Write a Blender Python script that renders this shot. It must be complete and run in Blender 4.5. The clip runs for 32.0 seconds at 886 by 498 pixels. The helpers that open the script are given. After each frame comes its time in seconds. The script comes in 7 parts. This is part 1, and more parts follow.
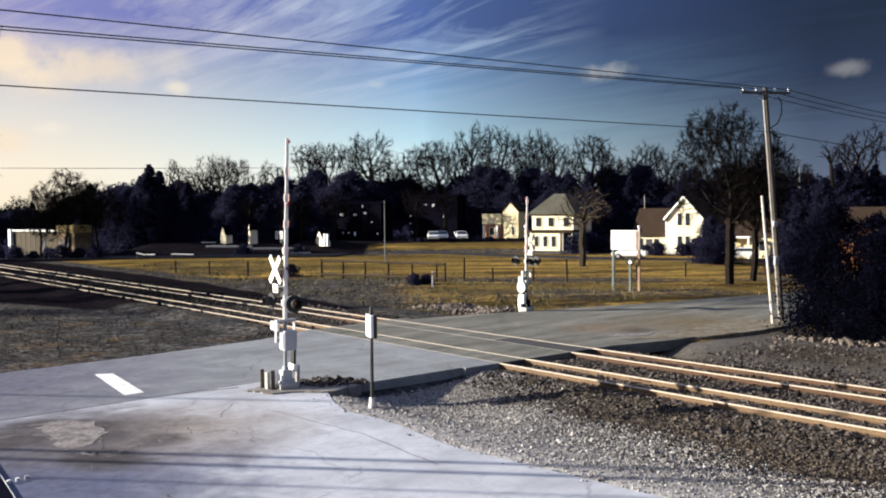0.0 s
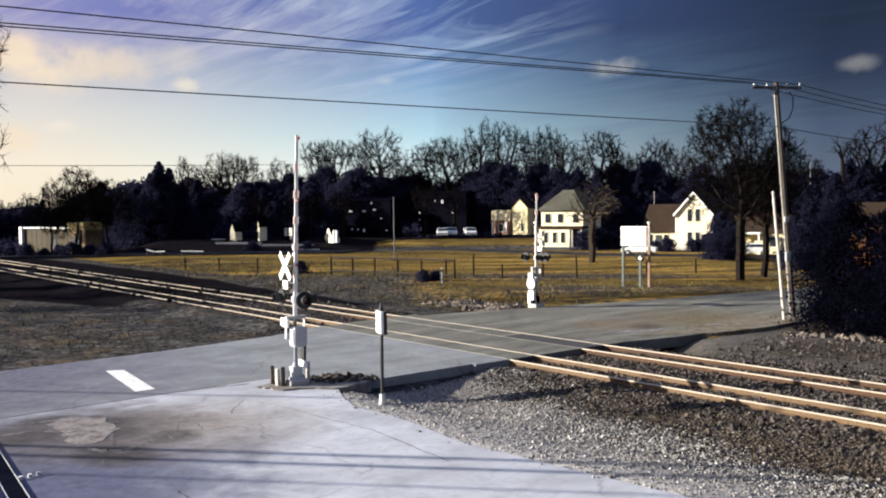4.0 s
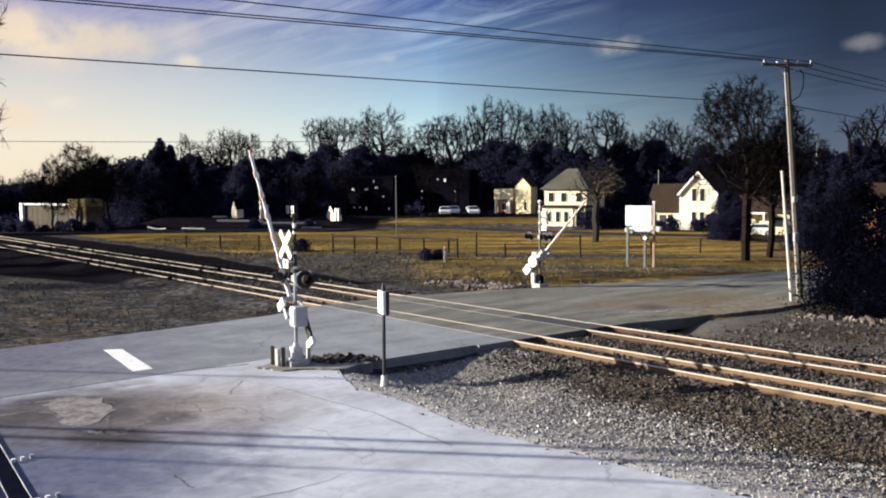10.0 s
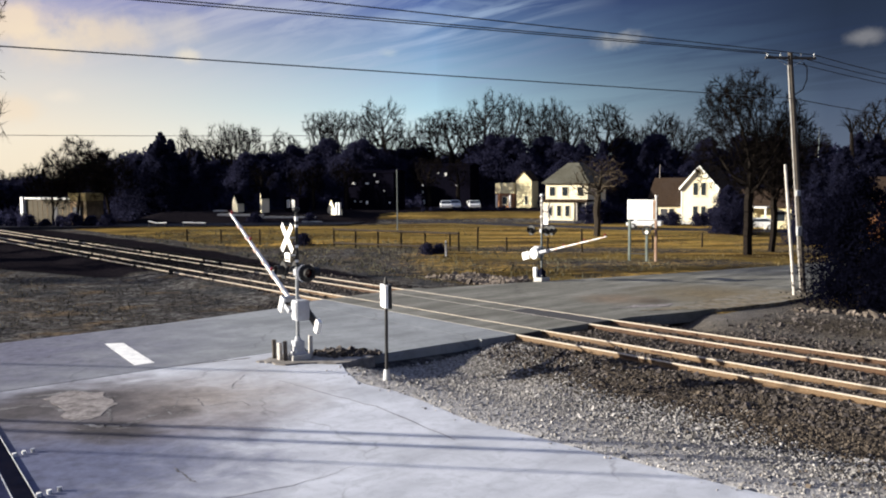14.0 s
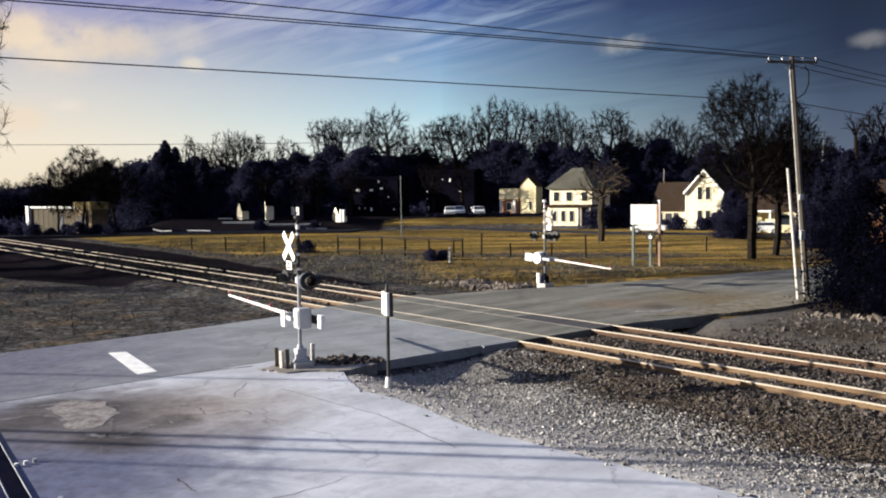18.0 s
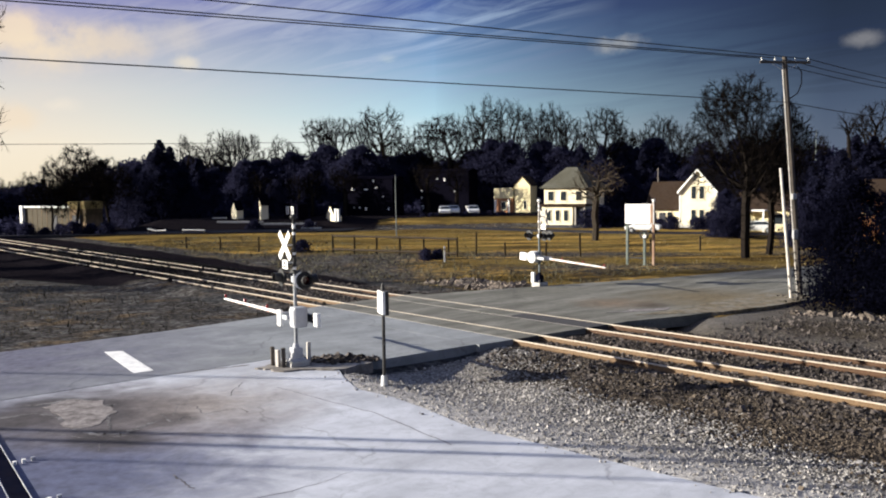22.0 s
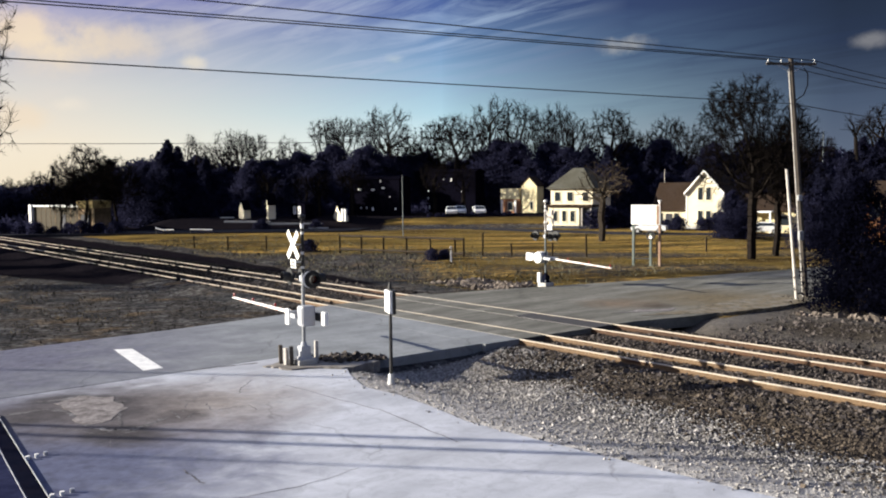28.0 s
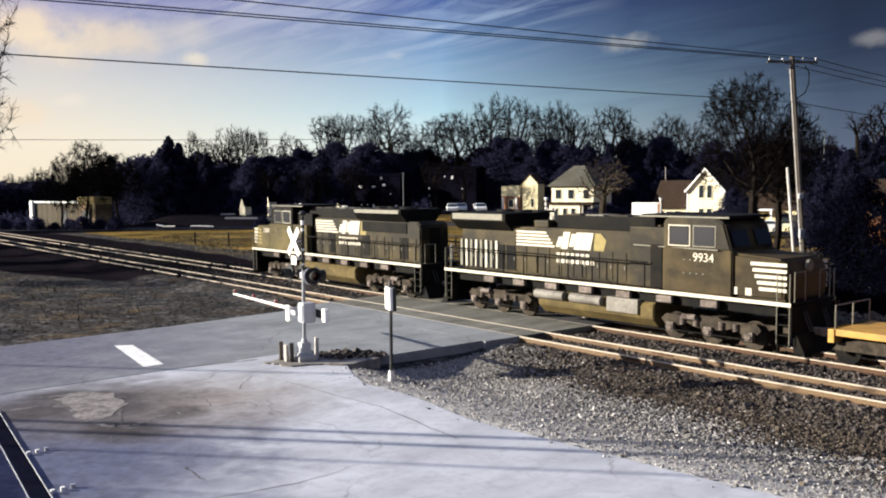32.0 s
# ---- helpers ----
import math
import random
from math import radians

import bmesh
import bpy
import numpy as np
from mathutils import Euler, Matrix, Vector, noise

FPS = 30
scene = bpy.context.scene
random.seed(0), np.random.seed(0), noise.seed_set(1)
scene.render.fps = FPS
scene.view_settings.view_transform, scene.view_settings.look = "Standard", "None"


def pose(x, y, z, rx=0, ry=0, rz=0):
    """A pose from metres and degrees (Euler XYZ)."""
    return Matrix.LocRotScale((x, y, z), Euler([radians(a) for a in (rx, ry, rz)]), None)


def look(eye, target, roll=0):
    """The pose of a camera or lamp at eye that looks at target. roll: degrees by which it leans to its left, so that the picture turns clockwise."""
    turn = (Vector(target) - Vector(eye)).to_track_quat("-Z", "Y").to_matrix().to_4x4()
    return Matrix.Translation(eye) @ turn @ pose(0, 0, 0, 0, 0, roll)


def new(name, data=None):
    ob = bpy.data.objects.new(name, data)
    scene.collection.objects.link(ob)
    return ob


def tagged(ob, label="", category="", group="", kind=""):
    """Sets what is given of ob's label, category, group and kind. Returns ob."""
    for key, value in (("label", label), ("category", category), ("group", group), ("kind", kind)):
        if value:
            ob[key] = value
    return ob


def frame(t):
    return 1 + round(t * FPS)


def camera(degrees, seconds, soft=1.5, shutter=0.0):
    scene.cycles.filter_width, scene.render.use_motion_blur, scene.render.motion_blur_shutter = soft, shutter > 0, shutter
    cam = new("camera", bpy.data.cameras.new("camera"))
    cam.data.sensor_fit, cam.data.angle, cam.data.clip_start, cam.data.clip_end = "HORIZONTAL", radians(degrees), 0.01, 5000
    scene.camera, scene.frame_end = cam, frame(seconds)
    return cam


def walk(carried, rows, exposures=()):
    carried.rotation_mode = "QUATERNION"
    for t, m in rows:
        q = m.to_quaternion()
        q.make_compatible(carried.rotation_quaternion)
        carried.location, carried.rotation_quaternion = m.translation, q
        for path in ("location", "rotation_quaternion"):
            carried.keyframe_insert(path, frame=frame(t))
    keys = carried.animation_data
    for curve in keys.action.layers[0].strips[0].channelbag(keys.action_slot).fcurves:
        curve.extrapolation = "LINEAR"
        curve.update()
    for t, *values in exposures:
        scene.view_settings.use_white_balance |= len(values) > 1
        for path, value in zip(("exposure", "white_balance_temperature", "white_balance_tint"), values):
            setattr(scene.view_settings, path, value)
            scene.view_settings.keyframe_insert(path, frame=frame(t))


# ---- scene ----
cam = camera(53.0, 32.0, soft=2.0)
# seconds, place, tilt, roll, yaw
PATH = [
    (0, 0.05, -0.39, 6.17, 87.55, 0.59, -1.14),
    (0.5, 0.02, -0.10, 6.18, 86.87, 1.06, -0.77),
    (1, 0.01, -0.10, 6.17, 87.05, 1.04, -0.75),
    (1.5, 0.01, -0.23, 6.18, 87.27, 1.02, -0.56),
    (2, 0.01, -0.13, 6.18, 86.57, 0.84, -0.55),
    (2.5, 0.04, -0.29, 6.18, 86.93, 0.82, -0.62),
    (3, 0.02, -0.21, 6.20, 86.46, 0.86, -0.45),
    (3.5, 0.01, -0.26, 6.18, 87.23, 0.73, -0.60),
    (5.5, 0.05, -0.44, 6.13, 87.41, 0.65, -0.41),
    (6, 0.03, -0.32, 6.16, 87.21, 0.74, -0.53),
    (6.5, -0.03, -0.08, 6.17, 87.18, 0.75, -0.75),
    (7, -0.01, 0.08, 6.18, 87.07, 0.81, -0.93),
    (7.5, -0.00, 0.04, 6.16, 87.37, 0.93, -0.86),
    (8, -0.01, -0.05, 6.17, 87.36, 0.84, -0.75),
    (8.5, 0.00, -0.06, 6.16, 87.03, 0.71, -0.80),
    (9, -0.04, 0.19, 6.14, 87.18, 1.02, -0.96),
    (9.5, 0.01, 0.38, 6.16, 85.49, 0.55, -0.40),
    (10, -0.03, 0.32, 6.14, 85.95, 0.43, -0.42),
    (10.5, -0.10, 0.35, 6.12, 85.57, 0.24, -0.26),
    (11, 0.00, -0.03, 6.12, 85.95, 0.26, -0.01),
    (11.5, -0.01, 0.03, 6.14, 85.82, 0.33, -0.05),
    (12, -0.01, 0.15, 6.12, 85.77, 0.33, -0.39),
    (12.5, -0.08, 0.30, 6.13, 85.63, 0.32, -0.42),
    (13, -0.06, 0.42, 6.12, 85.63, 0.38, -0.51),
    (13.5, -0.01, 0.39, 6.16, 85.72, 0.42, -0.45),
    (14, -0.10, 0.46, 6.10, 85.59, 0.42, -0.39),
    (14.5, -0.03, 0.45, 6.13, 85.63, 0.49, -0.27),
    (16.5, 0.07, 0.43, 6.20, 85.54, 1.14, 0.37),
    (17, 0.03, 0.25, 6.13, 85.69, 1.06, 0.47),
    (17.5, 0.04, 0.43, 6.16, 85.49, 0.95, 0.20),
    (18, 0.04, 0.44, 6.14, 85.97, 0.85, -0.07),
    (18.5, 0.08, 0.70, 6.12, 85.60, 0.69, -0.62),
    (19, 0.05, 0.49, 6.16, 85.86, 0.69, -0.87),
    (19.5, 0.06, 0.39, 6.16, 85.81, 0.72, -0.62),
    (20, 0.03, 0.28, 6.16, 85.92, 0.90, -0.48),
    (20.5, 0.00, 0.05, 6.15, 86.22, 0.86, -0.47),
    (21, -0.01, 0.22, 6.14, 86.17, 0.23, -0.90),
    (21.5, 0.01, 0.21, 6.14, 86.18, 0.21, -0.67),
    (22, 0.01, 0.27, 6.15, 85.92, 0.86, -0.43),
    (22.5, 0.01, 0.13, 6.15, 86.15, 0.89, -0.07),
    (23, 0.01, 0.01, 6.16, 86.16, 0.96, 0.09),
    (23.5, 0.01, -0.07, 6.16, 86.20, 0.89, 0.03),
    (24, 0.02, -0.19, 6.15, 86.30, 0.83, 0.01),
    (24.5, 0.03, -0.17, 6.15, 86.21, 0.87, 0.06),
    (25, 0.02, -0.08, 6.16, 86.20, 0.89, 0.01),
    (25.5, 0.02, -0.02, 6.15, 86.14, 0.89, -0.03),
    (27.5, 0.02, -0.05, 6.15, 86.07, 0.69, -0.03),
    (28, 0.00, 0.00, 6.15, 85.95, 0.70, 0.00),
    (28.5, 0.01, -0.04, 6.16, 85.99, 0.66, 0.01),
    (29, 0.02, -0.06, 6.15, 85.91, 0.60, 0.07),
    (29.5, 0.02, -0.18, 6.15, 86.04, 0.62, 0.07),
    (30, 0.02, -0.17, 6.14, 85.97, 0.61, 0.02),
    (30.5, 0.03, -0.10, 6.14, 85.93, 0.53, -0.03),
    (31, 0.02, -0.05, 6.14, 85.86, 0.57, -0.02),
    (31.5, 0.01, 0.03, 6.15, 85.75, 0.55, 0.04),
    (32, 0.01, -0.02, 6.15, 85.77, 0.54, 0.06),
]
walk(cam, [(t, pose(x, y, z, rx, ry, rz)) for t, x, y, z, rx, ry, rz in PATH], [(t, e, 6050, 8) for t, e in ((0, 1.55), (3, 1.53), (6, 1.47), (10, 1.46), (14, 1.45), (18, 1.41), (20, 1.45), (24, 1.45), (29, 1.42), (31, 1.44), (32, 1.49))])

# ---- light ----
SUN_ELEV, SUN_WAY = radians(15.2), Vector((-0.997, 0.02, 0)).normalized()   # towards the sun, low on the left
sun = new("sun", bpy.data.lights.new("sun", "SUN"))
sun.data.energy, sun.data.angle, sun.data.color = 5.0, radians(0.35), (1.0, 0.885, 0.72)
sun_dir = Vector((SUN_WAY.x * math.cos(SUN_ELEV), SUN_WAY.y * math.cos(SUN_ELEV), math.sin(SUN_ELEV)))
sun.matrix_world = look(sun_dir * 200, (0, 0, 0))


class Nodes:
    """Short hand for a node tree."""

    def __init__(self, tree):
        self.tree = tree
        tree.nodes.clear()

    def add(self, kind, **sets):
        node = self.tree.nodes.new(kind)
        for key, value in sets.items():
            if key in node.inputs:
                self.put(node.inputs[key], value)
            elif key == "operation":
                node.operation = value
            elif key == "feature":
                node.feature = value
            elif key == "attribute_name":
                node.attribute_name = value
        return node

    def put(self, socket, value):
        if hasattr(value, "is_linked") or hasattr(value, "links"):
            self.tree.links.new(value, socket)
        else:
            socket.default_value = value

    def math(self, op, a, b=0.0, clamp=False):
        node = self.tree.nodes.new("ShaderNodeMath")
        node.operation, node.use_clamp = op, clamp
        self.put(node.inputs[0], a), self.put(node.inputs[1], b)
        return node.outputs[0]

    def mix(self, fac, a, b, blend="MIX"):
        node = self.tree.nodes.new("ShaderNodeMix")
        node.data_type, node.blend_type = "RGBA", blend
        self.put(node.inputs[0], fac)
        for socket, value in ((node.inputs[6], a), (node.inputs[7], b)):
            self.put(socket, (*value, 1) if isinstance(value, tuple) and len(value) == 3 else value)
        return node.outputs[2]

    def ramp(self, fac, stops):
        node = self.tree.nodes.new("ShaderNodeValToRGB")
        self.put(node.inputs[0], fac)
        e = node.color_ramp.elements
        while len(e) < len(stops):
            e.new(0.5)
        for slot, (pos, c) in zip(e, stops):
            slot.position, slot.color = pos, (*c, 1) if isinstance(c, tuple) else (c, c, c, 1)
        return node.outputs[0]

    def noise(self, vector, scale, detail=4.0, rough=0.55, distort=0.0):
        node = self.tree.nodes.new("ShaderNodeTexNoise")
        if vector is not None:
            self.put(node.inputs["Vector"], vector)
        node.inputs["Scale"].default_value, node.inputs["Detail"].default_value = scale, detail
        node.inputs["Roughness"].default_value, node.inputs["Distortion"].default_value = rough, distort
        return node.outputs[0]


def make_sky():
    world = bpy.data.worlds.new("sky")
    scene.world, world.use_nodes = world, True
    n = Nodes(world.node_tree)
    way = n.add("ShaderNodeTexCoord").outputs["Generated"]
    parts = n.add("ShaderNodeSeparateXYZ", Vector=way)
    x, y, z = parts.outputs
    side = n.math("MULTIPLY_ADD", x, 1.25)          # 0 towards the sun, 1 away from it
    side.node.inputs[2].default_value = 0.5
    high = n.math("MULTIPLY", z, 3.2, clamp=True)
    sunny = n.ramp(high, [(0.0, (1.0, 0.83, 0.60)), (0.15, (1.0, 0.84, 0.64)), (0.34, (0.78, 0.70, 0.62)), (0.48, (0.58, 0.53, 0.55)), (0.58, (0.40, 0.37, 0.54)), (0.66, (0.24, 0.23, 0.50)), (0.78, (0.26, 0.27, 0.52)), (1.0, (0.40, 0.44, 0.66))])
    middle = n.ramp(high, [(0.0, (0.96, 0.98, 0.88)), (0.14, (0.80, 0.92, 0.90)), (0.26, (0.52, 0.73, 0.80)), (0.45, (0.235, 0.375, 0.57)), (0.62, (0.085, 0.135, 0.35)), (0.78, (0.085, 0.135, 0.35)), (1.0, (0.26, 0.33, 0.58))])
    away = n.ramp(high, [(0.0, (0.12, 0.15, 0.22)), (0.25, (0.054, 0.076, 0.140)), (0.45, (0.0075, 0.0130, 0.052)), (0.62, (0.0016, 0.0025, 0.019)), (0.78, (0.003, 0.005, 0.03)), (1.0, (0.17, 0.22, 0.42))])
    left = n.math("MULTIPLY", side, 2.0, clamp=True)
    right = n.math("MULTIPLY_ADD", side, 2.0, clamp=True)
    right.node.inputs[2].default_value = -1.0
    right = n.math("POWER", right, 0.62)
    base = n.mix(right, n.mix(left, sunny, middle), away)
    # thin streaked cloud on a flat layer high above
    lift = n.math("ADD", n.math("MAXIMUM", z, 0.0), 0.12)
    flat = n.add("ShaderNodeCombineXYZ", X=n.math("DIVIDE", x, lift), Y=n.math("DIVIDE", y, lift))
    turn = n.add("ShaderNodeMapping", Vector=flat.outputs[0])
    turn.vector_type = "TEXTURE"
    turn.inputs["Rotation"].default_value, turn.inputs["Scale"].default_value = (0, 0, radians(-42)), (1.1, 0.30, 1)
    streak = n.ramp(n.noise(turn.outputs[0], 1.0, 6, 0.62, 1.5), [(0.42, 0.0), (0.62, 1.0)])
    broad = n.ramp(n.noise(flat.outputs[0], 0.9, 3, 0.5), [(0.28, 0.0), (0.55, 1.0)])
    up = n.ramp(high, [(0.22, 0.0), (0.55, 1.0)])
    cover = n.math("MULTIPLY", n.math("MULTIPLY", streak, broad), n.math("MULTIPLY", up, n.ramp(side, [(0.05, 0.25), (0.42, 1.0)])))
    tint = n.ramp(side, [(0.0, (0.95, 0.76, 0.64)), (0.25, (0.66, 0.64, 0.69)), (0.5, (0.40, 0.50, 0.68)), (0.75, (0.028, 0.044, 0.125)), (1.0, (0.005, 0.0085, 0.034))])
    base = n.mix(cover, base, tint)
    # a few low puffs
    for px, pz, size, strength, colour in ((-0.42, 0.160, 0.085, 0.85, (1.0, 0.76, 0.52)), (-0.385, 0.142, 0.080, 0.80, (1.0, 0.78, 0.54)), (-0.335, 0.152, 0.080, 0.75, (0.90, 0.71, 0.52)), (-0.28, 0.160, 0.070, 0.6, (0.74, 0.65, 0.58)), (-0.262, 0.134, 0.030, 0.65, (0.98, 0.82, 0.60)),
                                           (-0.385, 0.088, 0.030, 0.5, (1.0, 0.84, 0.66)), (-0.43, 0.075, 0.060, 0.6, (1.0, 0.76, 0.52)), (-0.055, 0.140, 0.022, 0.4, (0.7, 0.72, 0.66)), (0.197, 0.150, 0.042, 0.6, (0.74, 0.66, 0.54)), (0.428, 0.140, 0.034, 0.6, (0.32, 0.29, 0.28))):
        dx, dz = n.math("SUBTRACT", x, px), n.math("MULTIPLY", n.math("SUBTRACT", z, pz), 2.1)
        far = n.math("SQRT", n.math("ADD", n.math("MULTIPLY", dx, dx), n.math("MULTIPLY", dz, dz)))
        ball = n.math("SUBTRACT", 1.0, n.math("DIVIDE", far, size), clamp=True)
        rag = n.math("MULTIPLY", n.math("SUBTRACT", n.noise(way, 24.0, 6, 0.62), 0.5), 2.6)
        mask = n.math("MULTIPLY", n.math("ADD", n.math("MULTIPLY", ball, 1.7), n.math("SUBTRACT", rag, 0.5), clamp=True), n.math("MULTIPLY", ball, 1.6, clamp=True))
        mask = n.math("MULTIPLY", mask, n.math("MULTIPLY", n.math("GREATER_THAN", y, 0.0), strength))
        base = n.mix(mask, base, colour)
    air = n.add("ShaderNodeTexSky")
    air.sky_type, air.sun_disc, air.sun_elevation, air.sun_rotation = "NISHITA", False, SUN_ELEV, math.atan2(SUN_WAY.x, SUN_WAY.y)
    low = n.add("ShaderNodeBackground", Color=air.outputs[0], Strength=0.003)
    main = n.add("ShaderNodeBackground", Color=base, Strength=0.34)
    both = n.add("ShaderNodeAddShader")
    n.put(both.inputs[0], low.outputs[0]), n.put(both.inputs[1], main.outputs[0])
    n.add("ShaderNodeOutputWorld", Surface=both.outputs[0])


make_sky()


# ---- materials ----
def mat(name, colour, rough=0.8, metal=0.0, grain=8.0, vary=0.25, bump=0.3, dirt=None, dirt_scale=0.6, dirt_amount=0.5, piece=0.0, island=0.0, spec=0.3):
    """A surface with fine grain, broad stains and slight relief."""
    m = bpy.data.materials.new(name)
    m.use_nodes = True
    n = Nodes(m.node_tree)
    where = n.add("ShaderNodeTexCoord").outputs["Object"]
    fine = n.noise(where, grain, 5, 0.65)
    broad = n.noise(where, dirt_scale, 4, 0.6, 0.4)
    dark = tuple(c * (1 - vary) for c in colour)
    light = tuple(min(c * (1 + vary), 1) for c in colour)
    c = n.mix(n.ramp(fine, [(0.3, 0.0), (0.7, 1.0)]), dark, light)
    if dirt:
        c = n.mix(n.math("MULTIPLY", n.ramp(broad, [(0.42, 0.0), (0.68, 1.0)]), dirt_amount), c, dirt)
    if piece or island:
        r = n.add("ShaderNodeObjectInfo").outputs["Random"] if piece else n.add("ShaderNodeNewGeometry").outputs["Random Per Island"]
        k = piece or island
        hue = n.add("ShaderNodeHueSaturation", Color=c, Value=n.math("MULTIPLY_ADD", r, 2 * k))
        hue.inputs["Value"].links[0].from_node.inputs[2].default_value = 1 - k
        c = hue.outputs[0]
    b = n.add("ShaderNodeBsdfPrincipled", Roughness=rough, Metallic=metal)
    b.inputs["Specular IOR Level"].default_value = spec
    n.put(b.inputs["Base Color"], c)
    if bump:
        n.put(b.inputs["Normal"], n.add("ShaderNodeBump", Height=fine, Strength=bump, Distance=0.02).outputs[0])
    n.add("ShaderNodeOutputMaterial", Surface=b.outputs[0])
    return m


def glass(name, colour=(0.02, 0.025, 0.03)):
    m = bpy.data.materials.new(name)
    m.use_nodes = True
    n = Nodes(m.node_tree)
    b = n.add("ShaderNodeBsdfPrincipled", Roughness=0.06)
    b.inputs["Base Color"].default_value = (*colour, 1)
    n.add("ShaderNodeOutputMaterial", Surface=b.outputs[0])
    return m


def leaves(name, colour, vary=0.25):
    """Foliage: half the light passes through each leaf, so that its two sides look much alike."""
    m = bpy.data.materials.new(name)
    m.use_nodes = True
    n = Nodes(m.node_tree)
    r = n.add("ShaderNodeNewGeometry").outputs["Random Per Island"]
    c = n.mix(r, tuple(v * (1 - vary) for v in colour), tuple(v * (1 + vary) for v in colour))
    front, back = n.add("ShaderNodeBsdfDiffuse", Color=c), n.add("ShaderNodeBsdfTranslucent", Color=c)
    both = n.add("ShaderNodeMixShader", Fac=0.5)
    n.put(both.inputs[1], front.outputs[0]), n.put(both.inputs[2], back.outputs[0])
    n.add("ShaderNodeOutputMaterial", Surface=both.outputs[0])
    return m


def ground_mat():
    """Earth, dry grass and gravel, shared out by two painted masks with ragged borders."""
    m = bpy.data.materials.new("ground")
    m.use_nodes = True
    n = Nodes(m.node_tree)
    where = n.add("ShaderNodeTexCoord").outputs["Object"]
    zone = n.add("ShaderNodeSeparateColor", Color=n.add("ShaderNodeAttribute", attribute_name="zone").outputs["Color"])
    fine, mid, broad = n.noise(where, 9.0, 6, 0.7), n.noise(where, 1.3, 5, 0.65, 0.5), n.noise(where, 0.16, 4, 0.6)
    speck = n.add("ShaderNodeTexVoronoi", Vector=where, Scale=16.0)
    rough = n.noise(where, 3.2, 5, 0.7)
    weeds = n.mix(n.ramp(rough, [(0.38, 0.0), (0.62, 1.0)]), (0.013, 0.0125, 0.013), (0.078, 0.071, 0.064))
    weeds = n.mix(n.math("MULTIPLY", n.ramp(mid, [(0.48, 0.0), (0.62, 1.0)]), 0.8), weeds, n.mix(n.ramp(rough, [(0.4, 0.0), (0.6, 1.0)]), (0.040, 0.039, 0.040), (0.185, 0.178, 0.172)))
    weeds = n.mix(n.math("MULTIPLY", n.ramp(n.noise(where, 0.33, 5, 0.65), [(0.54, 0.0), (0.66, 1.0)]), 0.7), weeds, n.mix(n.ramp(rough, [(0.35, 0.0), (0.65, 1.0)]), (0.045, 0.032, 0.020), (0.19, 0.135, 0.078)))
    slate = n.ramp(n.noise(where, 0.22, 4, 0.6, 0.6), [(0.50, 0.0), (0.60, 0.85)])
    weeds = n.mix(slate, weeds, n.mix(n.ramp(rough, [(0.35, 0.0), (0.65, 1.0)]), (0.012, 0.0125, 0.015), (0.055, 0.056, 0.058)))
    dry = n.mix(n.ramp(mid, [(0.3, 0.0), (0.7, 1.0)]), (0.19, 0.120, 0.032), (0.52, 0.325, 0.085))
    # dark streaks over the field: brown growth and shadows, both put into the colour
    flatmap = n.add("ShaderNodeMapping", Vector=where)
    flatmap.inputs["Rotation"].default_value, flatmap.inputs["Scale"].default_value = (0, 0, radians(25)), (0.02, 0.14, 1)
    band = n.noise(flatmap.outputs[0], 1.6, 4, 0.6)
    dry = n.mix(n.ramp(band, [(0.46, 0.0), (0.55, 0.85)]), dry, (0.050, 0.038, 0.016))
    strand = n.add("ShaderNodeMapping", Vector=where)
    strand.inputs["Scale"].default_value = (0.10, 0.75, 1)
    dry = n.mix(n.math("MULTIPLY", n.ramp(n.noise(strand.outputs[0], 1.0, 5, 0.65), [(0.48, 0.0), (0.60, 1.0)]), 0.75), dry, (0.045, 0.034, 0.016))
    rows = n.add("ShaderNodeMapping", Vector=where)
    rows.inputs["Rotation"].default_value, rows.inputs["Scale"].default_value = (0, 0, radians(4)), (0.035, 0.30, 1)
    dry = n.mix(n.math("MULTIPLY", n.ramp(n.noise(rows.outputs[0], 1.0, 5, 0.62, 0.4), [(0.47, 0.0), (0.56, 1.0)]), 0.85), dry, (0.060, 0.040, 0.016))
    dry = n.mix(n.ramp(broad, [(0.4, 0.0), (0.62, 0.8)]), dry, (0.17, 0.12, 0.035))
    stone = n.mix(n.ramp(speck.outputs["Color"], [(0.15, 0.0), (0.85, 1.0)]), (0.018, 0.015, 0.012), (0.080, 0.068, 0.056))
    stone = n.mix(n.math("MULTIPLY", n.ramp(mid, [(0.5, 0.0), (0.68, 1.0)]), 0.55), stone, (0.10, 0.085, 0.062))

    stone = n.mix(zone.outputs[2], stone, n.mix(n.ramp(speck.outputs["Color"], [(0.15, 0.0), (0.85, 1.0)]), (0.10, 0.095, 0.09), (0.31, 0.295, 0.28)))

    powder = n.mix(n.ramp(rough, [(0.3, 0.0), (0.7, 1.0)]), (0.22, 0.21, 0.205), (0.38, 0.37, 0.365))
    stone = n.mix(n.math("MULTIPLY", n.add("ShaderNodeAttribute", attribute_name="dust").outputs["Fac"], 0.9), stone, powder)

    def edge(v):
        s = n.math("ADD", v, n.math("MULTIPLY", n.math("SUBTRACT", mid, 0.5), 0.8))
        return n.ramp(s, [(0.4, 0.0), (0.6, 1.0)])

    c = n.mix(edge(zone.outputs[1]), weeds, dry)
    c = n.mix(edge(zone.outputs[0]), c, stone)
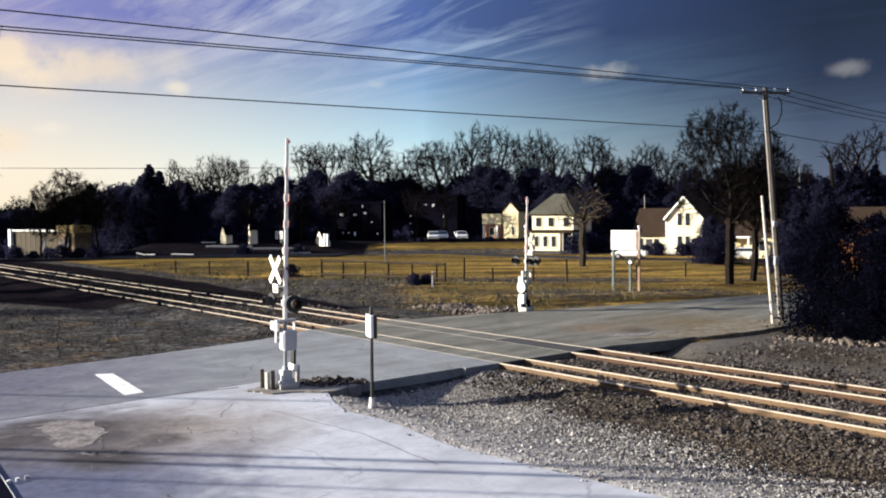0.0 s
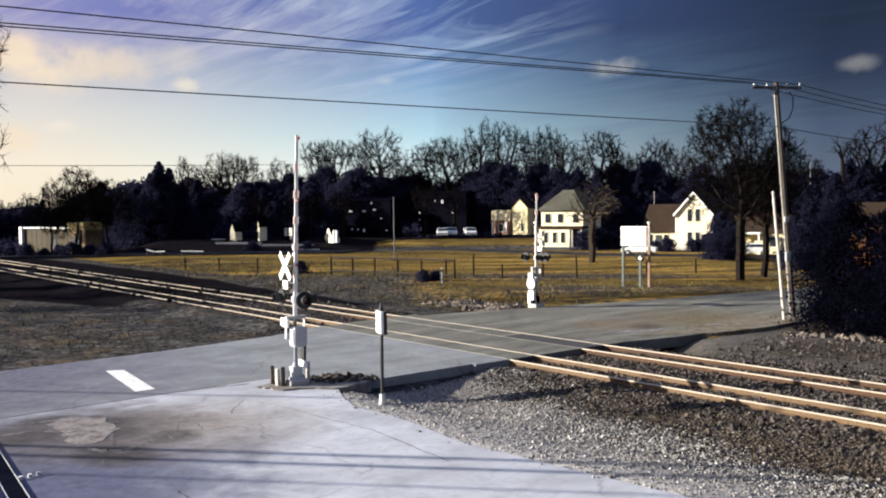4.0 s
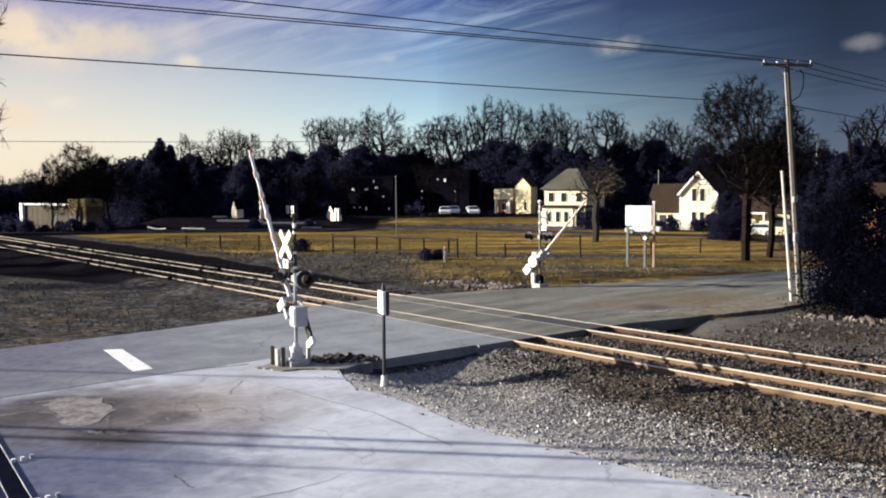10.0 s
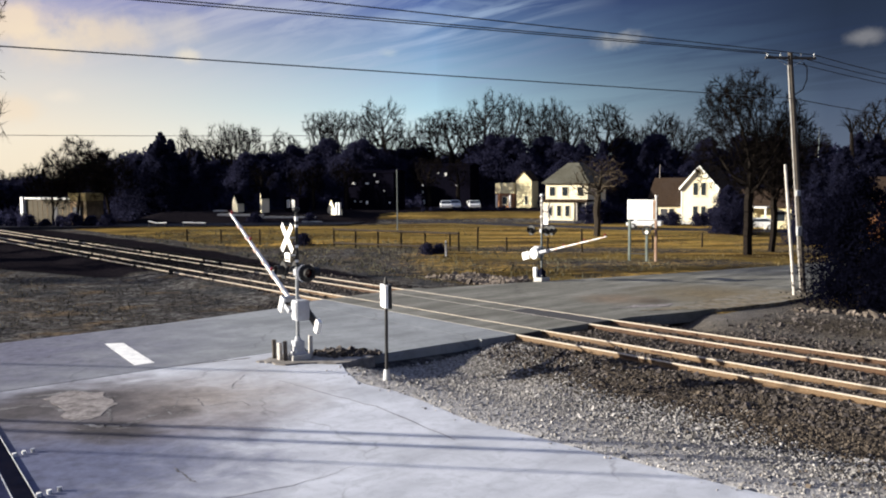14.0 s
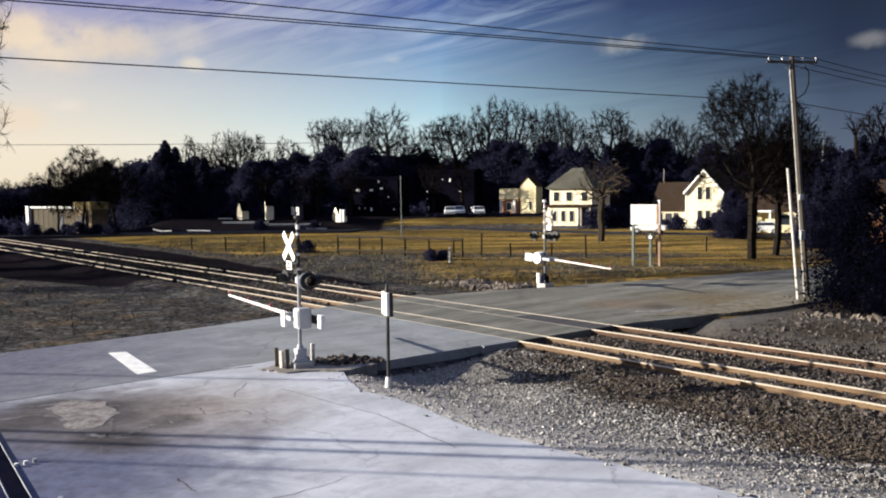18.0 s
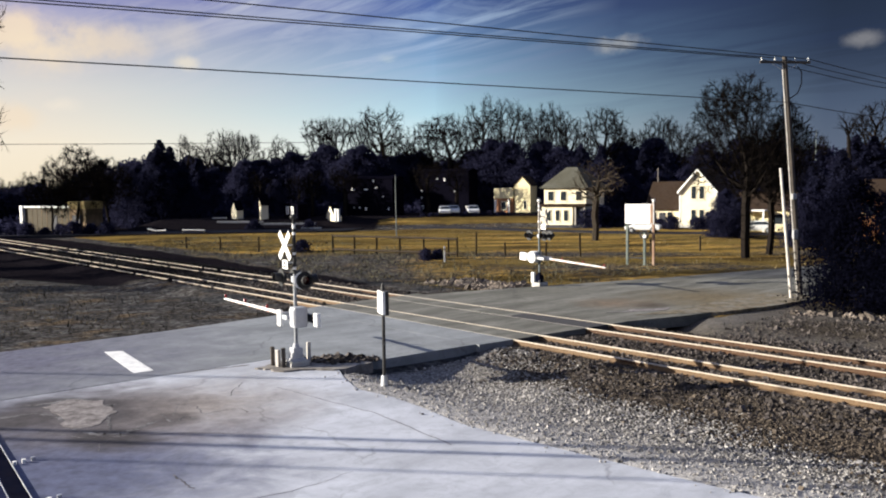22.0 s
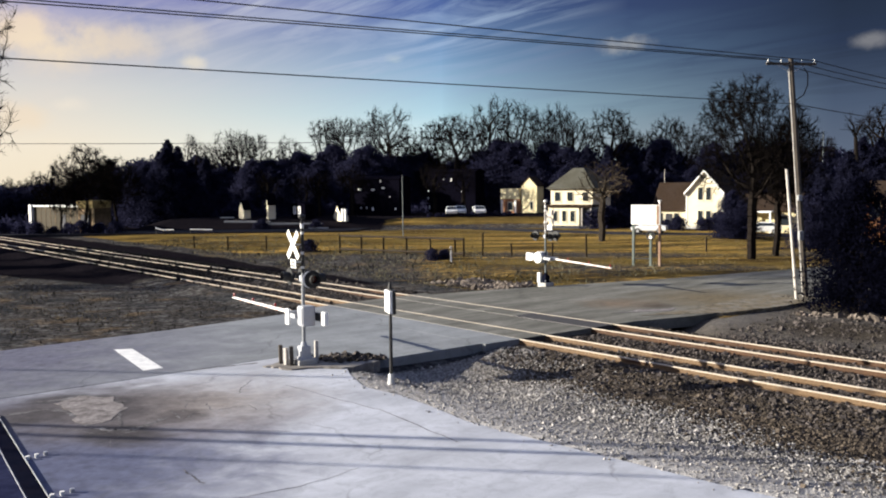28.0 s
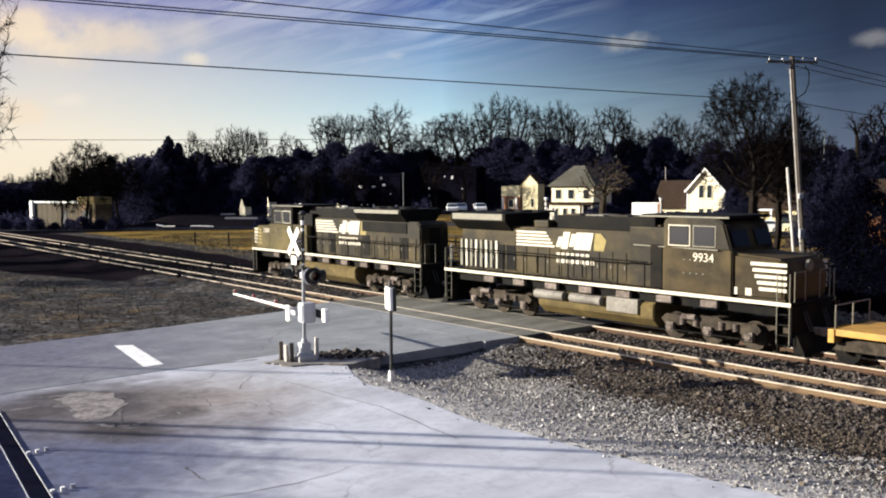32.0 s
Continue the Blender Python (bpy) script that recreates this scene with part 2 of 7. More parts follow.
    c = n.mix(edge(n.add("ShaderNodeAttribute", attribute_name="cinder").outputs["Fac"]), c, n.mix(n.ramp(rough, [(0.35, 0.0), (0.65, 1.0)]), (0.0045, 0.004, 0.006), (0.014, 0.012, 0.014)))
    b = n.add("ShaderNodeBsdfPrincipled", Roughness=0.95)
    b.inputs["Specular IOR Level"].default_value = 0.0
    n.put(b.inputs["Base Color"], c)
    relief = n.math("ADD", n.math("MULTIPLY", speck.outputs["Distance"], 0.6), fine)
    n.put(b.inputs["Normal"], n.add("ShaderNodeBump", Height=relief, Strength=0.7, Distance=0.05).outputs[0])
    n.add("ShaderNodeOutputMaterial", Surface=b.outputs[0])
    return m


def paving_mat(name, colour, worn, crack, scale=1.0, patches=(), streak=0.42):
    """Old paving: aggregate, tyre-worn streaks along the road, hairline cracks."""
    m = bpy.data.materials.new(name)
    m.use_nodes = True
    n = Nodes(m.node_tree)
    where = n.add("ShaderNodeTexCoord").outputs["Object"]
    turned = n.add("ShaderNodeMapping", Vector=where)
    turned.vector_type = "TEXTURE"
    turned.inputs["Rotation"].default_value, turned.inputs["Scale"].default_value = (0, 0, radians(39.5)), (5.0, 1.1, 1)
    fine, mid = n.noise(where, 22.0, 5, 0.7), n.noise(where, 0.55 * scale, 6, 0.62, 0.6)
    lane = n.noise(turned.outputs[0], 0.9, 4, 0.55)
    wide = n.noise(where, 0.13 * scale, 5, 0.6, 0.8)
    c = n.mix(n.ramp(mid, [(0.32, 0.0), (0.68, 1.0)]), tuple(v * 0.68 for v in colour), colour)
    c = n.mix(n.math("MULTIPLY", n.ramp(wide, [(0.45, 0.0), (0.62, 1.0)]), 0.45), c, tuple(v * 0.5 for v in colour))
    c = n.mix(n.math("MULTIPLY", n.ramp(lane, [(0.40, 0.0), (0.66, 1.0)]), streak), c, worn)
    tyre = n.noise(turned.outputs[0], 2.6, 3, 0.6)
    c = n.mix(n.math("MULTIPLY", n.ramp(tyre, [(0.52, 0.0), (0.72, 1.0)]), streak - 0.2), c, tuple(v * 0.55 for v in colour))
    blotch = n.noise(where, 1.9 * scale, 6, 0.68, 1.2)
    c = n.mix(n.math("MULTIPLY", n.ramp(blotch, [(0.48, 0.0), (0.66, 1.0)]), 0.52), c, tuple(v * 0.58 for v in colour))
    c = n.mix(n.math("MULTIPLY", n.ramp(fine, [(0.5, 0.0), (0.75, 1.0)]), 0.3), c, tuple(v * 0.55 for v in colour))
    # dark stains, dirt and broad bluish tones as ragged circles round given places
    for cx, cy, inner, outer, dark, share in patches:
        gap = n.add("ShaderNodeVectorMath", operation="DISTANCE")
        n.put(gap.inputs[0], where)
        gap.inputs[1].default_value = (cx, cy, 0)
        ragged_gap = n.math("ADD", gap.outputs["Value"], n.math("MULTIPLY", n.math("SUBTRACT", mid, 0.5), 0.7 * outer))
        patch_tone = n.mix(n.ramp(n.noise(where, 2.4, 5, 0.7), [(0.35, 0.0), (0.65, 1.0)]), dark, tuple(v * 1.7 for v in dark))
        c = n.mix(n.math("MULTIPLY", n.ramp(n.math("DIVIDE", ragged_gap, outer), [(inner / outer, 1.0), (1.0, 0.0)]), share), c, patch_tone)
    bent = n.mix(0.9, where, n.add("ShaderNodeTexNoise", Vector=where, Scale=1.1, Detail=4.0).outputs["Color"], "ADD")
    cells = n.add("ShaderNodeTexVoronoi", Vector=bent, Scale=0.22, feature="DISTANCE_TO_EDGE")
    line = n.ramp(cells.outputs["Distance"], [(0.0, 1.0), (0.012, 0.0)])
    some = n.ramp(n.noise(where, 0.23, 2), [(0.48, 0.0), (0.58, 1.0)])
    c = n.mix(n.math("MULTIPLY", n.math("MULTIPLY", line, some), 0.4), c, crack)
    b = n.add("ShaderNodeBsdfPrincipled", Roughness=0.88)
    b.inputs["Specular IOR Level"].default_value = 0.12
    n.put(b.inputs["Base Color"], c)
    n.put(b.inputs["Normal"], n.add("ShaderNodeBump", Height=fine, Strength=0.25, Distance=0.01).outputs[0])
    n.add("ShaderNodeOutputMaterial", Surface=b.outputs[0])
    return m


GROUND = ground_mat()
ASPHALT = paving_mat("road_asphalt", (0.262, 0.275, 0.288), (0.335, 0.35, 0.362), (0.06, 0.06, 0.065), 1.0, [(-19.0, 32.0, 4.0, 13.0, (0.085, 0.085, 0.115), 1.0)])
OLDROAD = paving_mat("old_asphalt", (0.148, 0.143, 0.122), (0.245, 0.238, 0.208), (0.03, 0.028, 0.024), 1.6, [(14.5, 47.0, 1.0, 5.5, (0.10, 0.078, 0.045), 0.85), (10.6, 44.6, 0.2, 1.4, (0.03, 0.026, 0.022), 0.9), (9.0, 45.6, 0.3, 2.6, (0.13, 0.095, 0.065), 0.7)], streak=0.75)
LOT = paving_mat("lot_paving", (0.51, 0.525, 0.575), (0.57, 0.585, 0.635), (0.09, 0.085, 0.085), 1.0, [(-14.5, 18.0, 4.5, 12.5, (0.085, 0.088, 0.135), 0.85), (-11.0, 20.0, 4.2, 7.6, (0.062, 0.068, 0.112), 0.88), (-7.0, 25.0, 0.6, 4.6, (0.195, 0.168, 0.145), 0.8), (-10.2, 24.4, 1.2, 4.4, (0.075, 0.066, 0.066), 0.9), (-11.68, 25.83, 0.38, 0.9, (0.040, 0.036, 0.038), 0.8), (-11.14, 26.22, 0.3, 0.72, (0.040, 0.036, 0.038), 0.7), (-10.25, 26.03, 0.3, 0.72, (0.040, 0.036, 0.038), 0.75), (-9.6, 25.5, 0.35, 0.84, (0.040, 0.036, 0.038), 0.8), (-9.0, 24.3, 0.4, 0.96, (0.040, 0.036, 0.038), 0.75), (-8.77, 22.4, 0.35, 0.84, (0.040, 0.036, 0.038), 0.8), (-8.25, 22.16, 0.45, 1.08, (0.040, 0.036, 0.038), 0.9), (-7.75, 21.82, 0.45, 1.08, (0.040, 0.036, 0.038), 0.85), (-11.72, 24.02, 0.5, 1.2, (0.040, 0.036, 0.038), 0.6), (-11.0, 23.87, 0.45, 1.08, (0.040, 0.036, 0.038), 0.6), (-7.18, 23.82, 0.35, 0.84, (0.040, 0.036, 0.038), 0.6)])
FARTAR = mat("dark_asphalt", (0.018, 0.018, 0.024), 0.9, 0, 6, 0.3, 0.2, (0.04, 0.04, 0.042), 0.5, 0.5, spec=0.05)
PATCH = mat("patch_concrete", (0.25, 0.228, 0.22), 0.9, 0, 7, 0.4, 0.5, (0.10, 0.088, 0.085), 2.4, 0.9, spec=0.05)
TAR = mat("tar", (0.045, 0.043, 0.045), 0.9, 0, 10, 0.3, 0.3)
TARWORN = mat("worn_tar", (0.10, 0.094, 0.096), 0.9, 0, 9, 0.4, 0.3, (0.30, 0.29, 0.29), 2.6, 0.75, spec=0.0)
ROADPAINT = mat("road_paint", (0.80, 0.79, 0.76), 0.7, 0, 12, 0.08, 0.1, (0.5, 0.5, 0.5), 2.5, 0.6)
STONEPALE = mat("dusty_stone", (0.238, 0.226, 0.216), 0.95, 0, 9, 0.3, 0.3, None, 1, 0, 0, 0.62, spec=0.08)
STONEEDGE = mat("edging_stone", (0.15, 0.125, 0.105), 0.95, 0, 9, 0.3, 0.3, None, 1, 0, 0, 0.6, spec=0.08)
STONEBROWN = mat("rail_ballast", (0.058, 0.050, 0.046), 0.95, 0, 9, 0.3, 0.3, None, 1, 0, 0, 0.95, spec=0.08)
STONEDARK = mat("dark_ballast", (0.0075, 0.0068, 0.0075), 0.95, 0, 9, 0.3, 0.3, None, 1, 0, 0, 0.6, spec=0.08)
STONE = mat("ballast_stone", (0.068, 0.055, 0.043), 0.9, 0, 9, 0.3, 0.3, None, 1, 0, 0, 0.7, spec=0.08)
RAIL = mat("rail_steel", (0.125, 0.078, 0.040), 0.7, 0.0, 16, 0.25, 0.2, (0.07, 0.04, 0.02), 0.7, 0.7)
RAILRUST = mat("rusty_rail", (0.070, 0.036, 0.018), 0.8, 0.0, 16, 0.3, 0.2, (0.035, 0.02, 0.012), 0.7, 0.7)
RAILTOP = mat("rail_head", (0.54, 0.47, 0.38), 0.36, 0.3, 20, 0.08, 0.05)
TIE = mat("tie_wood", (0.085, 0.066, 0.05), 0.9, 0, 9, 0.35, 0.5, (0.15, 0.12, 0.09), 1.5, 0.5, 0.3)
GALV = mat("galvanised_steel", (0.56, 0.57, 0.58), 0.45, 0.6, 14, 0.12, 0.1, (0.35, 0.34, 0.33), 1.5, 0.4)
SILVER = mat("aluminium_paint", (0.38, 0.39, 0.42), 0.6, 0.0, 12, 0.1, 0.1, (0.4, 0.38, 0.36), 2, 0.4)
WHITE = mat("white_paint", (0.82, 0.81, 0.78), 0.6, 0, 9, 0.05, 0.05, (0.6, 0.57, 0.52), 1.2, 0.35)
MASTPALE = mat("galvanised_mast", (0.24, 0.25, 0.265), 0.55, 0.1, 12, 0.2, 0.1, (0.34, 0.34, 0.33), 2, 0.4)
MASTGREY = mat("weathered_mast", (0.10, 0.12, 0.125), 0.6, 0.2, 12, 0.2, 0.1, (0.2, 0.2, 0.19), 2, 0.4)
GALVDULL = mat("dull_aluminium", (0.34, 0.31, 0.28), 0.6, 0.1, 9, 0.2, 0.05, (0.22, 0.2, 0.18), 2, 0.5)
GREENPOST = mat("green_grey_post", (0.085, 0.105, 0.092), 0.7, 0, 8, 0.25, 0.2, (0.2, 0.22, 0.2), 1.5, 0.5)
BROWNPOST = mat("brown_post", (0.24, 0.15, 0.10), 0.8, 0, 8, 0.3, 0.2, (0.36, 0.27, 0.2), 1.5, 0.5)
RED = mat("red_reflective", (0.60, 0.40, 0.34), 0.5, 0, 9, 0.1, 0.05)
BLACK = mat("black_paint", (0.018, 0.018, 0.019), 0.55, 0, 9, 0.2, 0.05, (0.05, 0.045, 0.04), 1.5, 0.4)
LENS = mat("red_lens", (0.06, 0.005, 0.006), 0.15, 0, 9, 0.1, 0)
ARMLENS = mat("arm_lamp_red", (0.22, 0.02, 0.02), 0.3, 0, 9, 0.1, 0)
CONCRETE = mat("concrete", (0.42, 0.41, 0.39), 0.9, 0, 12, 0.2, 0.3, (0.24, 0.23, 0.21), 1.4, 0.6)
POLEWOOD = mat("pole_wood", (0.060, 0.052, 0.045), 0.9, 0, 7, 0.35, 0.5, (0.13, 0.105, 0.08), 0.8, 0.6)
POLEPALE = mat("pole_weathered", (0.50, 0.47, 0.43), 0.85, 0, 7, 0.25, 0.4, (0.28, 0.25, 0.21), 0.8, 0.5)
WIRE = mat("wire", (0.022, 0.022, 0.025), 0.6, 0, 4, 0.1, 0)
CERAMIC = mat("insulator", (0.55, 0.55, 0.52), 0.3, 0, 9, 0.1, 0)
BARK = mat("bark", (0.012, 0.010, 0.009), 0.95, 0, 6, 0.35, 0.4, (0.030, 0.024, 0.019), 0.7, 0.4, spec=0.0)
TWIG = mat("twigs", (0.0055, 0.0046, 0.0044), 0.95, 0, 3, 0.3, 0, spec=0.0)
# lighter copies of bark and twigs, with sunlight put into the colour
BARKLIT = mat("bark_sunlit", (0.034, 0.028, 0.022), 0.95, 0, 6, 0.35, 0.4, (0.05, 0.04, 0.03), 0.7, 0.4, spec=0.05)
TWIGLIT = mat("twigs_sunlit", (0.060, 0.047, 0.033), 0.95, 0, 3, 0.3, 0, spec=0.05)
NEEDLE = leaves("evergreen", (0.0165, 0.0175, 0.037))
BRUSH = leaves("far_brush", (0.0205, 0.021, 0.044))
# far darker than the other evergreens: the hedge's shade is in this colour
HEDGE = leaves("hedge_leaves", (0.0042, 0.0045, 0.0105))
STRAW = mat("dry_grass_blades", (0.13, 0.102, 0.052), 0.9, 0, 2, 0.3, 0, None, 1, 0, 0, 0.6, spec=0.05)
WEEDOLIVE = mat("olive_weed_blades", (0.105, 0.100, 0.066), 0.9, 0, 2, 0.3, 0, None, 1, 0, 0, 0.7, spec=0.05)
WEED = mat("weed_blades", (0.050, 0.044, 0.035), 0.9, 0, 2, 0.3, 0, None, 1, 0, 0, 0.7, spec=0.05)
SIDING = mat("white_siding", (0.73, 0.655, 0.47), 0.7, 0, 5, 0.06, 0.1, (0.50, 0.45, 0.33), 0.5, 0.45)
CREAM = mat("cream_siding", (0.64, 0.56, 0.33), 0.7, 0, 5, 0.08, 0.1, (0.6, 0.5, 0.3), 0.5, 0.4)
SHINGLE = mat("dark_shingles", (0.034, 0.023, 0.016), 0.9, 0, 6, 0.3, 0.3, (0.04, 0.03, 0.025), 0.6, 0.5, spec=0.03)
SHINGLEG = mat("grey_shingles", (0.056, 0.053, 0.038), 0.9, 0, 6, 0.3, 0.3, (0.09, 0.09, 0.075), 0.6, 0.5)
BRICK = mat("brown_brick", (0.26, 0.125, 0.065), 0.9, 0, 8, 0.25, 0.3)
DARKWALL = mat("dark_siding", (0.035, 0.035, 0.042), 0.8, 0, 5, 0.2, 0.1)
METALSHED = mat("shed_metal", (0.075, 0.064, 0.047), 0.8, 0.0, 3, 0.2, 0.1, (0.045, 0.038, 0.028), 0.5, 0.6, spec=0.05)
TANSHED = mat("shed_tan", (0.075, 0.05, 0.02), 0.8, 0, 3, 0.2, 0.1, (0.25, 0.16, 0.08), 0.4, 0.7)
# near-black: the dark of the woods is put into these walls and roofs
DARKROOF = mat("woods_dark_timber", (0.0028, 0.0026, 0.0052), 0.95, 0, 5, 0.3, 0.1, spec=0.0)
PANE = glass("window_glass")
FENCEWOOD = mat("fence_wood", (0.035, 0.024, 0.014), 0.9, 0, 6, 0.3, 0.3)
CABPANE = mat("cab_glass", (0.006, 0.006, 0.010), 0.35, 0, 3, 0.1, 0, spec=0.2)
STRIPEGOLD = mat("faded_gold_paint", (0.20, 0.155, 0.04), 0.6, 0, 6, 0.2, 0.05)
LOCO = mat("locomotive_black", (0.016, 0.0125, 0.007), 0.55, 0, 3, 0.3, 0.05, (0.078, 0.058, 0.022), 0.45, 0.85, spec=0.12)
# lighter copy of the body black: dust, and the low sun's gold in the colour
CABSUNLIT = mat("sunlit_dusty_cab_black", (0.055, 0.044, 0.018), 0.6, 0, 3, 0.25, 0.05, (0.105, 0.082, 0.030), 0.4, 0.9, spec=0.10)
# dimmer copy of that sunlit cab colour for the rear locomotive
CABBROWN = mat("dimmer_brown_cab", (0.030, 0.023, 0.012), 0.65, 0, 3, 0.3, 0.05, (0.085, 0.060, 0.026), 0.5, 0.9, spec=0.10)
LOCODARK = mat("locomotive_grime", (0.004, 0.004, 0.004), 0.7, 0, 5, 0.3, 0.2, (0.018, 0.014, 0.008), 1, 0.5, spec=0.08)
TRUCKDIRT = mat("truck_grime", (0.17, 0.14, 0.122), 0.85, 0, 7, 0.35, 0.4, (0.025, 0.02, 0.016), 1.4, 0.8, spec=0.1)
TRUCKDARK = mat("truck_frame_grime", (0.030, 0.025, 0.020), 0.85, 0, 7, 0.4, 0.4, (0.085, 0.068, 0.05), 1.8, 0.7, spec=0.05)
AIRTANK = mat("reservoir_grey", (0.19, 0.175, 0.15), 0.6, 0, 6, 0.3, 0.1, (0.08, 0.07, 0.055), 1.2, 0.7)
TANKDIRT = mat("tank_dust", (0.115, 0.085, 0.034), 0.75, 0, 4, 0.25, 0.1, (0.05, 0.038, 0.018), 0.8, 0.7, spec=0.1)
LOCOWHITE = mat("locomotive_white", (0.50, 0.45, 0.35), 0.5, 0, 6, 0.08, 0.05, (0.5, 0.45, 0.36), 1.2, 0.5)
GREYTOP = mat("radiator_grey", (0.15, 0.14, 0.11), 0.6, 0.2, 6, 0.2, 0.1)
WAGONOCHRE = mat("wagon_ochre", (0.42, 0.235, 0.045), 0.6, 0, 4, 0.2, 0.1, (0.2, 0.12, 0.05), 0.8, 0.5)
BOXRED = mat("container_red", (0.34, 0.075, 0.05), 0.55, 0, 4, 0.15, 0.05, (0.22, 0.06, 0.04), 0.6, 0.5)
CARWHITE = mat("car_white", (0.78, 0.78, 0.77), 0.25, 0, 3, 0.03, 0)
RUBBER = mat("rubber", (0.02, 0.02, 0.02), 0.9, 0, 8, 0.2, 0.1)
STEELDARK = mat("painted_steel_dark", (0.006, 0.007, 0.015), 0.8, 0, 8, 0.2, 0.2, (0.014, 0.012, 0.018), 1.5, 0.4, spec=0.0)


# ---- building helpers ----
U_WAY, S_WAY = Vector((0.7713, 0.6365, 0)), Vector((0.6365, -0.7713, 0))   # across and along the tracks


def W(u, s, z=0.0):
    return U_WAY * u + S_WAY * s + Vector((0, 0, z))


def thing(name, where, rz=0.0, label="", category="", group="", kind=""):
    ob = new(name)
    ob.empty_display_size = 0.3
    ob.matrix_basis = pose(*where, 0, 0, rz)
    return tagged(ob, label, category, group, kind)


def link(name, me, material, parent=None, label=""):
    if material and not me.materials:
        me.materials.append(material)
    ob = new(name, me)
    if parent:
        ob.parent = parent
    return tagged(ob, label) if label else ob


def part(name, bm, material, parent=None, label="", smooth=False):
    me = bpy.data.meshes.new(name)
    bm.to_mesh(me)
    bm.free()
    if smooth:
        me.shade_smooth()
    return link(name, me, material, parent, label)


def box(x, y, z, sx, sy, sz, bevel=0.0, rot=(0, 0, 0), bm=None):
    """A box of that size centred there, its edges rounded."""
    own = bm is None or bevel
    b = bmesh.new() if own else bm
    m = Matrix.LocRotScale((x, y, z), Euler([radians(a) for a in rot]), None) @ Matrix.Diagonal((sx, sy, sz, 1))
    made = bmesh.ops.create_cube(b, size=1, matrix=m)
    if bevel:
        bmesh.ops.bevel(b, geom=b.edges[:], offset=bevel, segments=2, affect="EDGES", profile=0.6)
        if bm is not None:
            me = bpy.data.meshes.new("t")
            b.to_mesh(me)
            b.free()
            bm.from_mesh(me)
            bpy.data.meshes.remove(me)
            return bm
    return b


def rod(p0, p1, r0, r1=None, sides=10, bm=None):
    """A round bar from p0 to p1."""
    b = bmesh.new() if bm is None else bm
    p0, p1 = Vector(p0), Vector(p1)
    way = p1 - p0
    turn = way.to_track_quat("Z", "Y").to_matrix().to_4x4()
    bmesh.ops.create_cone(b, cap_ends=True, segments=sides, radius1=r0, radius2=r0 if r1 is None else r1, depth=way.length,
                          matrix=Matrix.Translation((p0 + p1) / 2) @ turn)
    return b


def prism(points, z0, z1, bm=None):
    """An upright prism on a plan outline."""
    b = bmesh.new() if bm is None else bm
    top = [b.verts.new((p[0], p[1], z1)) for p in points]
    low = [b.verts.new((p[0], p[1], z0)) for p in points]
    faces = [b.faces.new(top), b.faces.new(low[::-1])]
    k = len(points)
    for i in range(k):
        faces.append(b.faces.new((top[i], low[i], low[(i + 1) % k], top[(i + 1) % k])))
    bmesh.ops.recalc_face_normals(b, faces=faces)
    return b


def section(profile, p0, p1, bm=None):
    """A bar of a given (across, up) profile from p0 to p1, level."""
    b = bmesh.new() if bm is None else bm
    p0, p1 = Vector(p0), Vector(p1)
    way = (p1 - p0).normalized()
    across = Vector((way.y, -way.x, 0)).normalized()
    ends = [[b.verts.new(p + across * a + Vector((0, 0, h))) for a, h in profile] for p in (p0, p1)]
    k = len(profile)
    faces = [b.faces.new(ends[0]), b.faces.new(ends[1][::-1])]
    for i in range(k):
        faces.append(b.faces.new((ends[0][i], ends[1][i], ends[1][(i + 1) % k], ends[0][(i + 1) % k])))
    bmesh.ops.recalc_face_normals(b, faces=faces)
    return b


def soup(name, verts, faces, material, parent=None, smooth=False):
    me = bpy.data.meshes.new(name)
    me.from_pydata(verts.tolist() if hasattr(verts, "tolist") else verts, [], faces.tolist() if hasattr(faces, "tolist") else faces)
    if smooth:
        me.shade_smooth()
    return link(name, me, material, parent)


# ---- ground, road, tracks ----
def smooth(a, b, v):
    k = np.clip((v - a) / (b - a), 0, 1)
    return k * k * (3 - 2 * k)


def wave(x, y, k, seed):
    r = np.random.RandomState(seed)
    out = np.zeros_like(x)
    for _ in range(7):
        a, f, p = r.uniform(0, 6.28), k * r.uniform(0.5, 2.0), r.uniform(0, 6.28)
        out += np.sin((x * math.cos(a) + y * math.sin(a)) * f + p)
    return out / 7


# lines of the lot's border with the gravel, plan metres
LOT_EDGE = [(-3.6, 31.0), (-3.1, 28.8), (-2.5, 27.1), (-1.3, 25.9), (-0.3, 24.4), (0.5, 23.0), (1.6, 21.8), (2.8, 20.6), (4.2, 19.2), (5.7, 17.7), (8.0, 15.6), (11, 13.2), (16, 10)]
ROAD_NEAR = [(-30.0, -28.6), (6.4, -28.6), (15.9, -28.6), (16.6, -26.4), (18.4, -25.7), (23.0, -25.6)]     # u, s
ROAD_FAR = [(-30.0, -37.2), (8.3, -37.2), (15.2, -37.5), (21.1, -38.2), (23.0, -38.8)]
CROSS = (-39.3, -25.4)


def lot_side(x, y):
    """Metres by which a place lies on the gravel's side of the lot's border."""
    ys = np.array([p[1] for p in LOT_EDGE[::-1]])
    xs = np.array([p[0] for p in LOT_EDGE[::-1]])
    return x - np.interp(y, ys, xs)


